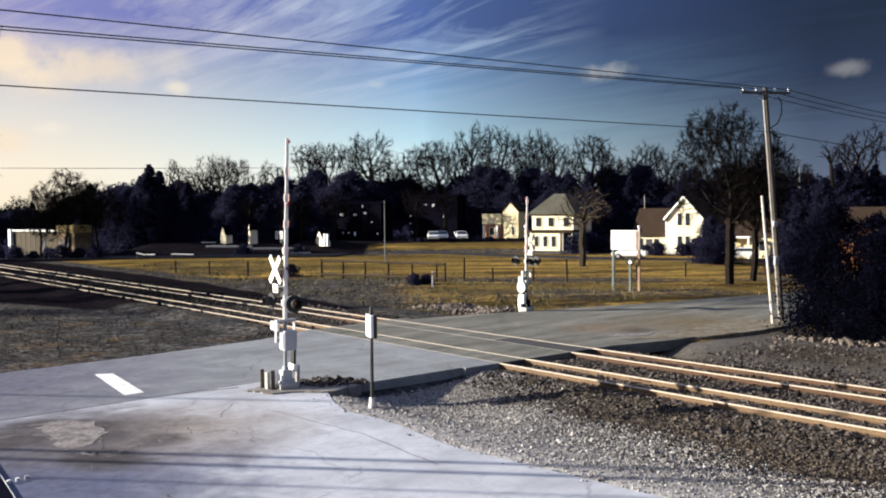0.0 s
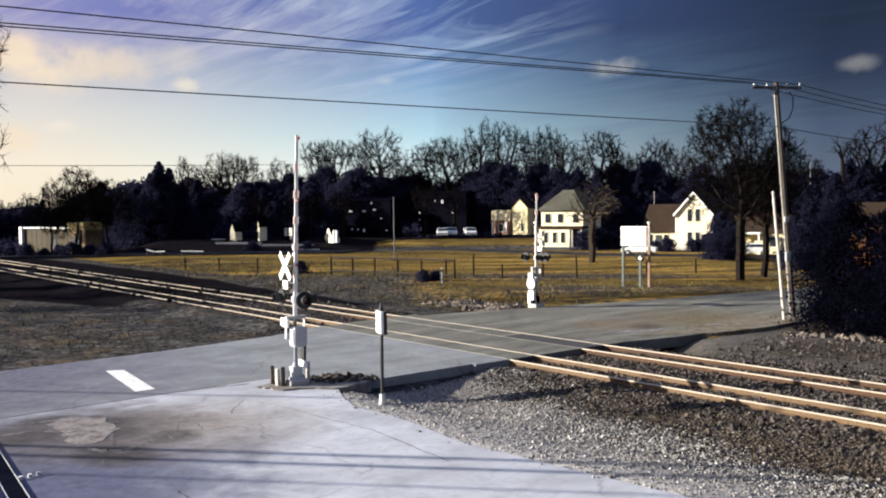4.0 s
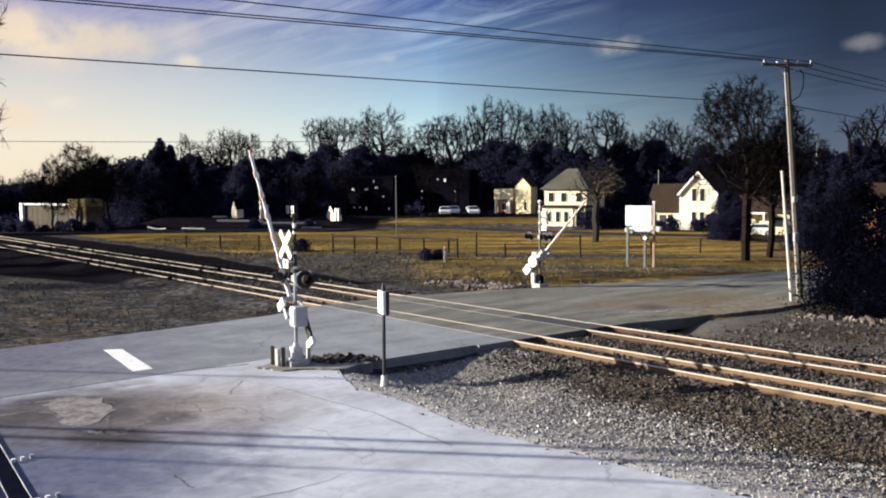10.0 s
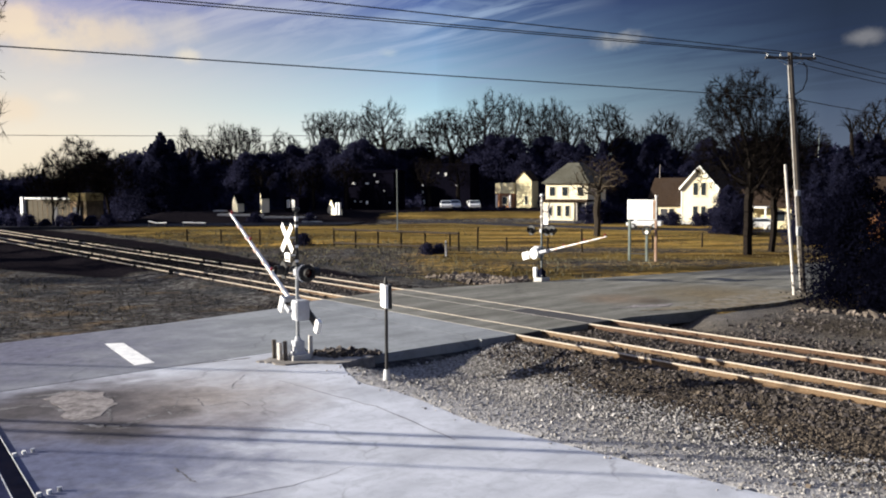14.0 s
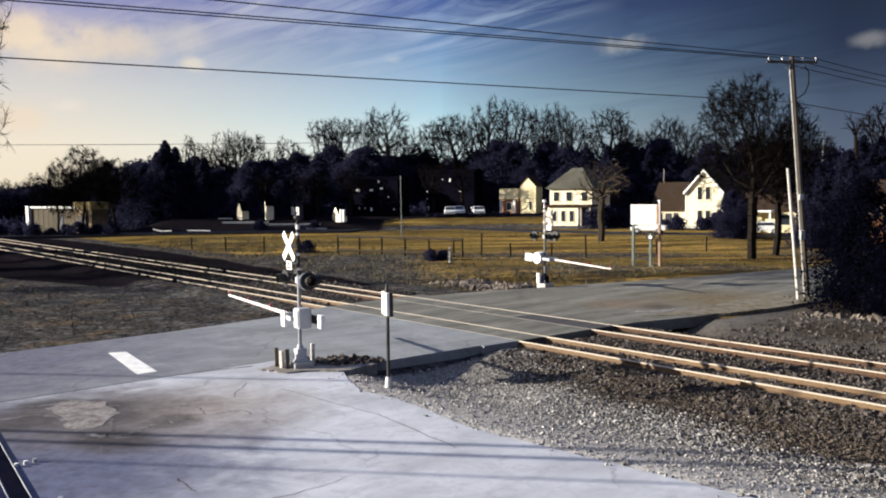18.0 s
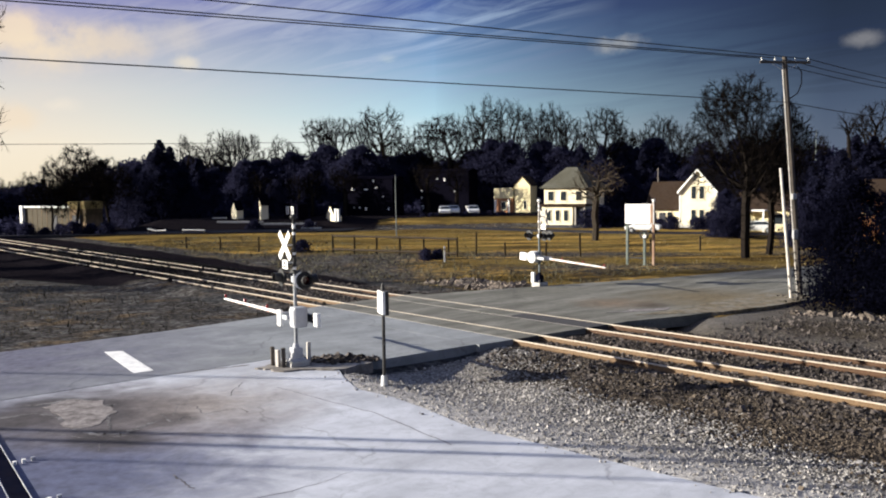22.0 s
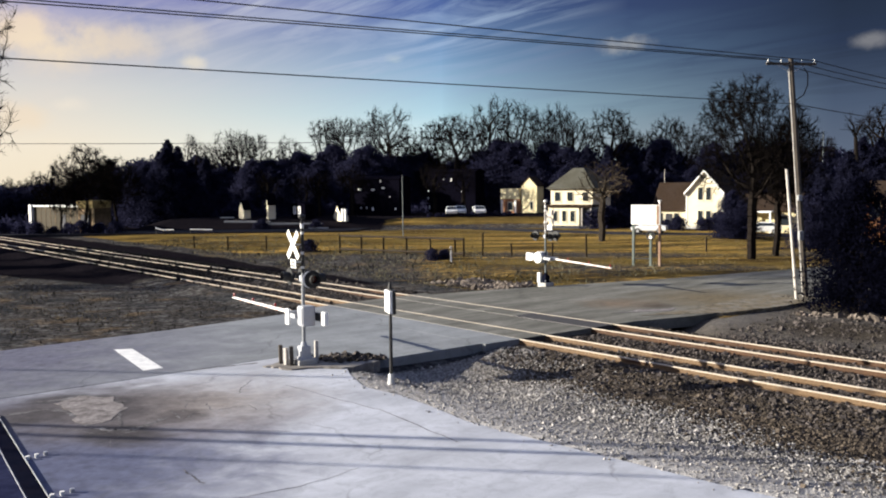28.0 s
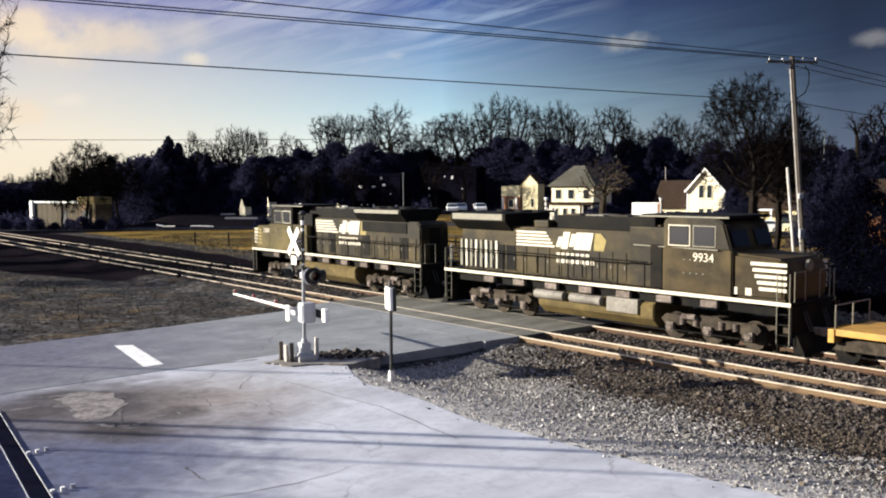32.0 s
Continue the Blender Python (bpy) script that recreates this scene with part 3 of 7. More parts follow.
def levels(x, y):
    """Height of the ground, and how much of it is gravel and dry grass."""
    u, s = x * U_WAY.x + y * U_WAY.y, x * S_WAY.x + y * S_WAY.y
    bed = smooth(22.2, 23.8, u) * (1 - smooth(31.6, 33.2, u))
    right = smooth(-25.6, -24.6, s)
    z = np.full_like(x, -0.34) + 0.10 * wave(x, y, 0.5, 3)
    near = lot_side(x, y)
    gravel_near = right * (1 - smooth(20.0, 22.5, u)) 
    z = z * (1 - gravel_near) + gravel_near * (-0.03 - 0.55 * smooth(16.2, 18.6, u) * (1 - smooth(-22.5, -17.0, s)) - 0.16 * smooth(17.5, 21.5, u) + 0.03 * wave(x, y, 1.7, 5) * smooth(0, 3, near))
    z = z * (1 - bed) + bed * (-0.215 + 0.13 * smooth(-41, -47, s) + 0.012 * wave(x, y, 4.0, 8))
    ditch = smooth(31.8, 32.6, u) * (1 - smooth(33.5, 36.5, u + 0.9 * (s + 24))) * right
    z = z - 0.35 * ditch
    past = smooth(33, 37, u) * right * (1 - ditch)
    z = z * (1 - past) + past * (-0.16 + 0.05 * wave(x, y, 0.9, 6))
    open_field = smooth(40, 50, u)
    z = z * (1 - open_field) + open_field * (-0.12 + 0.10 * wave(x, y, 0.16, 4))
    far = np.hypot(x, y)
    z = z + 9.0 * smooth(170, 330, far) * smooth(20, 60, y) * (1 - smooth(500, 900, far)) * (1 - smooth(-40, -110, x) * 0.75)
    z = z + 1.65 * smooth(133.2, 140.6, y) * smooth(-50, -42, x) * (1 - smooth(17.5, 23, x)) * (1 - smooth(170, 330, far))
    # below the paving
    paved = ((s < -25.5) & (s > -39.2) & (u < 60)) & ~((s > -28.5) & (u > 15.5) & (u < 18.5))
    wide = (u >= 23) & (s > CROSS[0] + 0.3) & (s < CROSS[1] - 0.4) & (u < 33)
    lot = (near < -0.45) & (s > -37.3) & (u < 15.5)
    road_left = (s > -36.9) & (s < -28.9) & (u < 23)
    z = np.where(lot | road_left | wide | ((u >= 33) & (u < 74) & (s > road_far_s(u) + 0.5) & (s < road_near_s(u) - 0.5)), -0.55, z)
    gravel = np.maximum(right * (u < 36), bed * np.where(s < -39, 0.1, 1.0))
    gravel = np.where((u > 33) & (u < 44) & (s > -23.5), 0.8, gravel)
    gravel = np.where((u > 33) & (s < -39), 0.28 * (u < 36), gravel)
    dry = smooth(76, 92, y + 5 * wave(x, y, 0.12, 15)) * smooth(38, 42, u) * (0.85 + 0.3 * wave(x, y, 0.09, 12))
    dry = dry * smooth(-150, -124, s)
    dry = dry * (1 - 0.75 * smooth(127.5, 129.0, y + 1.2 * wave(x, y, 0.2, 16)) * (1 - smooth(135.0, 136.2, y + 0.8 * wave(x, y, 0.3, 17))))
    dry = np.where((u < 22) & (s < -37), 0.0, dry)
    dry = np.maximum(dry, (u >= 36) * (y < 95) * (0.36 + 0.22 * smooth(2, 9, x) + 0.36 * wave(x, y, 0.30, 14)))
    return z, np.clip(gravel, 0, 1), np.clip(dry, 0, 1)


def ground_z(x, y):
    return float(levels(np.array([float(x)]), np.array([float(y)]))[0][0])


def dark_ground(x, y):
    """Near-black tone of the low ground on both sides of the tracks."""
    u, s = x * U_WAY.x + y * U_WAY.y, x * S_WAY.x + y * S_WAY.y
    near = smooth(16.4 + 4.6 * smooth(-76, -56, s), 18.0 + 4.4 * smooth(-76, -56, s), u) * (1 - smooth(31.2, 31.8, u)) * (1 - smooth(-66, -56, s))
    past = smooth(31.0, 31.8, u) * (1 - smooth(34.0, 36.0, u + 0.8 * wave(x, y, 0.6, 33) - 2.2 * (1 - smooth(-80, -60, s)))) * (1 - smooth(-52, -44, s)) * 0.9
    # the same tone under the woods and round the yard
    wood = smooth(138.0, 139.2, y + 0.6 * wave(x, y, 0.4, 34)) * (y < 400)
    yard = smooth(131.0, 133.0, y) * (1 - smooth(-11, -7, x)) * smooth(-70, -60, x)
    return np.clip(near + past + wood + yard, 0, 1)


def road_near_s(u):
    return np.interp(u, [31, 34.9, 42.9, 60, 80, 110], [-25.3, -24.3, -23.2, -21.5, -20, -18])


def road_far_s(u):
    return np.interp(u, [31, 33.0, 38.6, 47.9, 58.9, 80, 110], [-39.6, -39.2, -37.6, -35.0, -32.6, -29.5, -26])


def build_ground():
    def axis(inner, reach):
        lo, hi = inner[0], inner[-1]
        out, v, k = [], 0.0, 0.42
        while v < reach:
            k *= 1.22
            v += k
            out.append(v)
        out = np.array(out)
        return np.concatenate([lo - out[::-1], inner, hi + out])

    xs, ys = axis(np.arange(-48, 32, 0.42), 2600), axis(np.concatenate([np.arange(10, 96, 0.42), np.arange(96.5, 146, 0.9)]), 2600)
    x, y = np.meshgrid(xs, ys)
    z, gravel, dry = levels(x, y)
    verts = np.stack([x.ravel(), y.ravel(), z.ravel()], 1)
    k = len(xs)
    i = np.arange(len(ys) - 1)[:, None] * k + np.arange(k - 1)[None, :]
    i = i.ravel()
    faces = np.stack([i, i + 1, i + k + 1, i + k], 1)
    ob = soup("ground", verts, faces, GROUND, smooth=True)
    across, along = x * U_WAY.x + y * U_WAY.y, x * S_WAY.x + y * S_WAY.y
    beyond = smooth(32.2, 33.6, across) * (1 - smooth(40, 44, across)) * smooth(-24.5, -23.0, along) * (0.10 + 0.32 * wave(x, y, 0.7, 41))
    colours = np.ones((len(verts), 4), np.float32)
    colours[:, 0], colours[:, 1], colours[:, 2] = gravel.ravel(), dry.ravel(), np.clip((8.0 - lot_side(x, y) - 0.42 * (x - 2)) / 6.0, 0, 1).ravel()
    ob.data.attributes.new("zone", "FLOAT_COLOR", "POINT").data.foreach_set("color", colours.ravel())
    ob.data.attributes.new("cinder", "FLOAT", "POINT").data.foreach_set("value", dark_ground(x, y).ravel().astype(np.float32))
    ob.data.attributes.new("dust", "FLOAT", "POINT").data.foreach_set("value", np.maximum((1 - smooth(0.4, 4.2, lot_side(x, y))) * smooth(-26.5, -24.5, x * S_WAY.x + y * S_WAY.y), beyond).ravel().astype(np.float32))
    tagged(ob, "rough ground of gravel, weeds and dry winter grass", "ground", kind="structure")


def strip(u0, u1, z0=-0.5, z1=0.0, bm=None):
    """A band of the crossing between two lines along the tracks."""
    return prism([W(u0, CROSS[0] - 0.9 * (u0 - 23) / 9), W(u1, CROSS[0] - 0.9 * (u1 - 23) / 9), W(u1, CROSS[1] + 0.35 * (u1 - 23) / 9), W(u0, CROSS[1] + 0.35 * (u0 - 23) / 9)], z0, z1, bm)


TRACKS = (25.55, 29.72)


def build_road():
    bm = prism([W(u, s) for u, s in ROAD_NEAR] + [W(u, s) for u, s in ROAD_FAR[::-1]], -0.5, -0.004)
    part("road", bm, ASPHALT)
    bm = strip(23.0, TRACKS[0] - 0.79)
    part("road", bm, ASPHALT)
    part("road", strip(TRACKS[0] + 0.76, TRACKS[1] - 0.79), OLDROAD)
    us = [31.0, 34.9, 38.6, 42.9, 47.9, 58.9, 74]
    bm = prism([W(u, float(road_near_s(u))) for u in us] + [W(u, float(road_far_s(u))) for u in us[::-1]], -0.5, -0.012)
    part("road", bm, OLDROAD)
    part("road", strip(TRACKS[1] + 0.76, 31.6, -0.5, -0.001), OLDROAD)
    for ob in [o for o in scene.objects if o.name.startswith("road")]:
        tagged(ob, "worn grey asphalt road across the railway", "road", kind="structure")
    # rubber-edged crossing panels between the rails
    for c in TRACKS:
        panel = tagged(part("crossing_bed", strip(c - 0.64, c + 0.64, -0.5, -0.03), TAR), "tar bed under crossing panels between the rails", "road", kind="structure")
        count = 6
        for k in range(count):
            lo, hi = CROSS[0] - 0.9 * (c - 23) / 9, CROSS[1] + 0.35 * (c - 23) / 9
            a, b = lo + (hi - lo) * k / count + 0.012, lo + (hi - lo) * (k + 1) / count - 0.012
            part("panel", prism([W(c - 0.64, a), W(c + 0.64, a), W(c + 0.64, b), W(c - 0.64, b)], -0.028, -0.003), TAR if c > 28 and k > 3 else OLDROAD, panel)
    # forecourt
    edge = [Vector((x, y, 0)) for x, y in LOT_EDGE]
    points = edge + [Vector((16, -12, 0)), Vector((-40, -12, 0))] + [W(-29.8, -28.57), W(15.9, -28.57)]
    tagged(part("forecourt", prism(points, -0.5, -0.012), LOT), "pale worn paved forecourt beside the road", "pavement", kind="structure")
    # a far street below the houses
    line = [(-150, 262), (-95, 214), (-43, 172), (-8, 137), (22, 110), (60, 92), (130, 80)]
    wide = [(x + 2.2, y + 2.6) for x, y in line]
    tagged(part("street", prism(line + wide[::-1], -0.6, 0.03), FARTAR), "grey street in front of the far houses", "road", kind="structure")


def build_far_yard():
    """Dark asphalt yard before the woods with pale kerbs, and a white pipe rail along it."""
    tagged(part("yard", prism([(-64, 125.5), (-13, 125.5), (-11, 133.0), (-66, 133.0)], -0.6, 0.02), FARTAR), "dark asphalt yard before the woods", "pavement", kind="structure")
    for x0, y0, x1, y1 in ((-35.4, 141.0, -33.2, 141.0), (-34.0, 138.0, -26.8, 137.6), (-27.0, 136.7, -18.6, 136.4), (-20.4, 134.2, -17.4, 134.1)):
        z0, z1 = ground_z(x0, y0), ground_z(x1, y1)
        tagged(part("kerb", section([(-0.25, -0.2), (0.25, -0.2), (0.25, 0.2), (-0.25, 0.2)], (x0, y0, z0), (x1, y1, z1)), CONCRETE), "pale concrete kerb of the yard", "kerb", kind="structure")
    ob = thing("pipe_rail", (-36.5, 124.6, 0), 0, "low white pipe rail at the yard's edge", "rail")
    for a, b, za, zb in ((-3.9, -2.6, 0.75, 0.45), (-2.6, -1.3, 0.45, 0.50), (0.9, 4.1, 0.50, 0.42)):
        part("rail", rod((a, 0, za), (b, -0.2, zb), 0.10, 0.10, 8), WHITE, ob)
        for x, z in ((a + 0.1, za), (b - 0.1, zb)):
            part("post", rod((x, 0, -0.3), (x, -0.05, z), 0.06, 0.06, 8), DARKWALL, ob)


def ragged(points, seed, amount, rounds=3):
    """A plan outline made uneven."""
    r = random.Random(seed)
    for _ in range(rounds):
        out = []
        for i, p in enumerate(points):
            q = points[(i + 1) % len(points)]
            mid = ((p[0] + q[0]) / 2 + r.uniform(-amount, amount), (p[1] + q[1]) / 2 + r.uniform(-amount, amount))
            out += [p, mid]
        points, amount = out, amount * 0.55
    return points


def crack(points, width, seed, name="tar_seam"):
    """A tar-dark seam that wanders over the paving."""
    r = random.Random(seed)
    fine = []
    for (x0, y0), (x1, y1) in zip(points, points[1:]):
        for k in range(8):
            f = k / 8
            fine.append((x0 + (x1 - x0) * f + r.uniform(-0.04, 0.04), y0 + (y1 - y0) * f + r.uniform(-0.04, 0.04)))
    bm = bmesh.new()
    last = None
    for i in range(len(fine) - 1):
        way = Vector((fine[i + 1][0] - fine[i][0], fine[i + 1][1] - fine[i][1], 0)).normalized()
        side = Vector((-way.y, way.x, 0)) * width * r.uniform(0.3, 1.0) * 0.5
        p = Vector((*fine[i], -0.008))
        pair = bm.verts.new(p - side), bm.verts.new(p + side)
        if last:
            bm.faces.new((last[0], pair[0], pair[1], last[1]))
        last = pair
    return tagged(part(name, bm, TARWORN), "dark cracked seam in the paving", "crack", kind="structure")


def build_markings():
    bm = prism([(-12.8, 34.0), (-12.15, 34.15), (-9.75, 30.35), (-10.3, 29.95)], -0.02, 0.001)
    tagged(part("stop_line", bm, ROADPAINT), "white painted stop line across the lane", "road marking", kind="structure")
    patch = ragged([(-11.4, 25.4), (-10.9, 26.3), (-9.9, 26.2), (-9.3, 25.2), (-9.1, 24.3), (-9.1, 23.2), (-9.6, 23.1), (-10.1, 24.0), (-10.9, 24.9)], 4, 0.16)
    tagged(part("paving_patch", prism(patch, -0.1, -0.004), PATCH), "pale broken concrete patch in the paving", "paving", kind="structure")
    for k, (wide, points) in enumerate(((0.30, [(-12.0, 25.6), (-11.32, 25.88), (-10.92, 26.36), (-10.31, 26.1), (-9.84, 25.51), (-9.2, 25.55)]), (0.26, [(-12.31, 23.98), (-11.74, 24.44), (-11.26, 24.8), (-10.55, 24.44), (-9.76, 23.49), (-9.26, 22.78)]),
                                        (0.30, [(-9.26, 22.8), (-8.55, 22.47), (-7.99, 22.55), (-7.8, 23.1), (-7.5, 23.9)]), (0.16, [(-9.61, 25.36), (-9.06, 24.17), (-8.62, 23.19), (-8.48, 22.63)]), (0.07, [(-7.67, 24.4), (-7.16, 23.58), (-6.95, 23.69), (-6.97, 24.17), (-6.45, 23.78)]))):
        crack(points, wide, 60 + k)
    web = random.Random(91)
    for k in range(3):
        x, y, a = web.uniform(-8.0, -4.2), web.uniform(21.5, 27.5), web.uniform(0, 6.28)
        line = [(x, y)]
        for _ in range(3):
            a += web.uniform(-0.9, 0.9)
            line.append((line[-1][0] + 0.55 * math.cos(a), line[-1][1] + 0.7 * math.sin(a)))
        crack(line, web.uniform(0.015, 0.03), 100 + k)
    verge = ragged([(9.2, 41.2), (12.3, 43.2), (15.0, 46.2), (18.2, 48.6), (20.0, 47.6), (18.4, 45.1), (13.5, 41.9)], 13, 0.35, 4)
    tagged(part("dirt_verge", prism(verge, -0.3, 0.004), mat("verge_dirt", (0.125, 0.10, 0.062), 0.95, 0, 3, 0.7, 0.5, (0.20, 0.19, 0.165), 1.3, 0.8)), "tan dirt spread over the road's edge", "ground", kind="structure")
    worn = ragged([(8.0, 42.2), (9.4, 43.2), (11.4, 43.7), (10.4, 42.6)], 15, 0.2, 3)
    tagged(part("paving_patch", prism(worn, -0.3, 0.002), PATCH), "pale worn patch on the road", "paving", kind="structure")
    crack([(-13.0, 26.7), (-11.5, 27.7), (-10.2, 28.9), (-7.9, 30.4), (-6.2, 31.3)], 0.16, 1)
    crack([(-7.8, 25.6), (-6.9, 25.2), (-6.5, 24.4), (-5.6, 24.9), (-5.2, 24.3)], 0.05, 2)
    crack([(-5.76, 19.15), (-5.44, 18.67), (-4.98, 18.07)], 0.06, 3)
    crack([(-5.8, 16.5), (-3.0, 18.0), (-1.5, 19.6)], 0.03, 5)
    crack([(-10.4, 22.9), (-9.0, 22.2), (-6.5, 22.5), (-3.0, 22.0)], 0.05, 6)
    crack([(-5.0, 27.5), (-1.8, 24.2), (1.0, 20.0)], 0.05, 7)
    crack([(-11.0, 35.2), (-6.0, 39.8), (-3.8, 41.4)], 0.08, 8)


HEAD, WEB, FOOT, TALL = 0.038, 0.012, 0.075, 0.20
RAIL_PROFILE = [(-FOOT, -TALL), (FOOT, -TALL), (FOOT, -TALL + 0.012), (WEB, -TALL + 0.03), (WEB, -0.045), (HEAD, -0.038), (HEAD, -0.006), (0.028, 0.0), (-0.028, 0.0), (-HEAD, -0.006), (-HEAD, -0.038), (-WEB, -0.045), (-WEB, -TALL + 0.03), (-FOOT, -TALL + 0.012)]


def build_tracks():
    for c in TRACKS:
        track = thing("railway_track", W(c, -30, 0), 0, "steel rails on dark timber ties in stone ballast", "railway track", "two parallel tracks")
        move = Matrix.Translation(-W(c, -30, 0))
        for side in (-0.752, 0.752):
            joints = [720, 200, 80, 40, 11, -19.5, -43, -67, -110, -200, -420]
            for a, b in zip(joints, joints[1:]):
                bm = section(RAIL_PROFILE, W(c + side, a - 0.01), W(c + side, b + 0.01))
                bmesh.ops.transform(bm, matrix=move, verts=bm.verts)
                ob = part("rail", bm, RAILRUST if c > 28 else RAIL, track)
                ob.data.materials.append(RAILTOP)
                for f in ob.data.polygons:
                    if f.center.z > -0.03:
                        f.material_index = 1
            # joint bars
            for j in (11, -19.5, -43, -67):
                bm = box(0, 0, -0.09, 0.9, 0.075, 0.085, 0.01)
                turn = Matrix.Translation(W(c + side, j)) @ Matrix.Rotation(math.atan2(S_WAY.y, S_WAY.x), 4, "Z")
                bmesh.ops.transform(bm, matrix=move @ turn, verts=bm.verts)
                part("joint_bar", bm, RAILRUST, track)
        bm = box(0, 0, 0, 0.23, 2.6, 0.18, 0.015)
        me = bpy.data.meshes.new("tie")
        bm.to_mesh(me)
        bm.free()
        me.materials.append(TIE)
        r = random.Random(int(c * 10))
        for k in range(150):
            s = -6.0 - k * 0.56
            if CROSS[0] - 0.8 < s < CROSS[1] + 0.4:
                continue
            ob = new("tie", me)
            ob.parent = track
            p = W(c + r.uniform(-0.04, 0.04), s) - W(c, -30)
            ob.matrix_basis = pose(p.x, p.y, -0.298 + r.uniform(-0.008, 0.012), 0, 0, math.degrees(math.atan2(S_WAY.y, S_WAY.x)) + r.uniform(-1.5, 1.5))


def stones(name, places, size, seed, label, material=None):
    """Loose stones, each a small uneven block."""
    r = np.random.RandomState(seed)
    k = len(places)
    cube = np.array([(a, b, c) for a in (-1, 1) for b in (-1, 1) for c in (-1, 1)], float)
    faces = np.array([(0, 1, 3, 2), (4, 6, 7, 5), (0, 4, 5, 1), (2, 3, 7, 6), (0, 2, 6, 4), (1, 5, 7, 3)])
    scale = r.lognormal(0, 0.35, (k, 1, 1)) * size * r.uniform(0.55, 1.2, (k, 1, 3)) * 0.5
    v = cube[None] * scale * r.uniform(0.6, 1.1, (k, 8, 1))
    q = r.normal(size=(k, 4))
    q /= np.linalg.norm(q, axis=1, keepdims=True)
    w, x, y, z = q.T
    rot = np.stack([1 - 2 * (y * y + z * z), 2 * (x * y - z * w), 2 * (x * z + y * w), 2 * (x * y + z * w), 1 - 2 * (x * x + z * z), 2 * (y * z - x * w), 2 * (x * z - y * w), 2 * (y * z + x * w), 1 - 2 * (x * x + y * y)], 1).reshape(k, 3, 3)
    v = np.einsum("kij,knj->kni", rot, v) + places[:, None, :]
    f = faces[None] + np.arange(k)[:, None, None] * 8
    ob = soup(name, v.reshape(-1, 3), f.reshape(-1, 4), material or STONE)
    return tagged(ob, label, "gravel", kind="stuff")


def build_gravel():
    r = np.random.RandomState(5)
    # right-hand gravel yard, denser towards the viewer
    k = 100000
    x, y = r.uniform(-4, 17, k), 15 + 22 * r.power(1.0, k)
    u, s = x * U_WAY.x + y * U_WAY.y, x * S_WAY.x + y * S_WAY.y
    side = lot_side(x, y)
    keep = (side > -r.exponential(0.55, k)) & ((side > 0.5) | (r.rand(k) < 0.3 + 0.7 * np.clip(side / 0.5 + 0.4, 0, 1))) & (s > -25.2) & (u < 24.2) & (np.abs(x) < y * 0.56 + 1)
    keep |= (side > -0.2) & (s > -25.2) & (u > 16) & (u < 24) & (r.rand(k) < 0.5)
    keep &= r.rand(k) < np.clip(0.16 + side / 4.5, 0, 1)      # thinner towards the paving
    x, y = x[keep], y[keep]
    z, _, _ = levels(x, y)
    z = np.where(side[keep] < 0.05, np.maximum(z, -0.014), z)
    pale = side[keep] + r.normal(0, 1.5, len(x)) + 3.6 * wave(x, y, 1.1, 71) + 0.40 * (x - 2) < 8.0
    stones("gravel", np.stack([x, y, z + 0.006], 1)[pale], 0.040, 6, "loose pale dusty crushed stone", STONEPALE)
    stones("gravel", np.stack([x, y, z + 0.006], 1)[~pale], 0.046, 16, "loose grey and tan crushed stone")
    # ballast along the tracks
    k = 46000
    u, s = r.uniform(22.0, 33.4, k), -4 - 96 * r.power(0.7, k)
    keep = ~((s > CROSS[0] - 1.1) & (s < CROSS[1] + 0.6) & (u < 33.4)) & ~((s < -42) & (u < 24.3))
    for c in TRACKS:
        keep &= (np.abs(np.abs(u - c) - 0.752) > 0.075)
    u, s = u[keep], s[keep]
    x, y = u * U_WAY.x + s * S_WAY.x, u * U_WAY.y + s * S_WAY.y
    z, _, _ = levels(x, y)
    # stones change to the near-black kind towards the left
    far_left = s < -56 + r.normal(0, 3, len(s))
    stones("ballast", np.stack([x, y, z + 0.01], 1)[~far_left], 0.075, 7, "brown-grey stone ballast under the rails", STONEBROWN)
    stones("ballast", np.stack([x, y, z + 0.01], 1)[far_left], 0.09, 17, "near-black stone ballast under the rails at the left", STONEDARK)
    # rubble on the island by the signal
    k = 420
    x, y = r.normal(-3.5, 0.5, k), r.normal(31.5, 0.26, k)
    stones("rubble", np.stack([x, y, 0.02 + 0.06 * r.rand(k)], 1), 0.125, 8, "dark broken stone heaped beside the signal", STONEBROWN)
    k = 1500
    u, s = r.uniform(32, 40, k), r.uniform(-22, -12, k)
    x, y = u * U_WAY.x + s * S_WAY.x, u * U_WAY.y + s * S_WAY.y
    z, _, _ = levels(x, y)
    stones("gravel", np.stack([x, y, z], 1), 0.08, 9, "loose stone beyond the tracks", STONEBROWN)
    # stone edging below the evergreen hedge
    k = 150
    t = r.rand(k)
    stones("rubble", np.stack([16.8 + 6 * t + r.normal(0, 0.15, k), 41.9 - 4.6 * t + r.normal(0, 0.2, k), -0.15 + 0.1 * r.rand(k)], 1), 0.17, 10, "pale stones edging the hedge", STONEEDGE)
    k = 700
    u, s = r.uniform(36.5, 40.5, k), r.uniform(-46, -39.5, k)
    x, y = u * U_WAY.x + s * S_WAY.x, u * U_WAY.y + s * S_WAY.y
    z, _, _ = levels(x, y)
    stones("rubble", np.stack([x, y, z + 0.03], 1), 0.2, 11, "scattered pale stones at the road's edge", STONEEDGE)


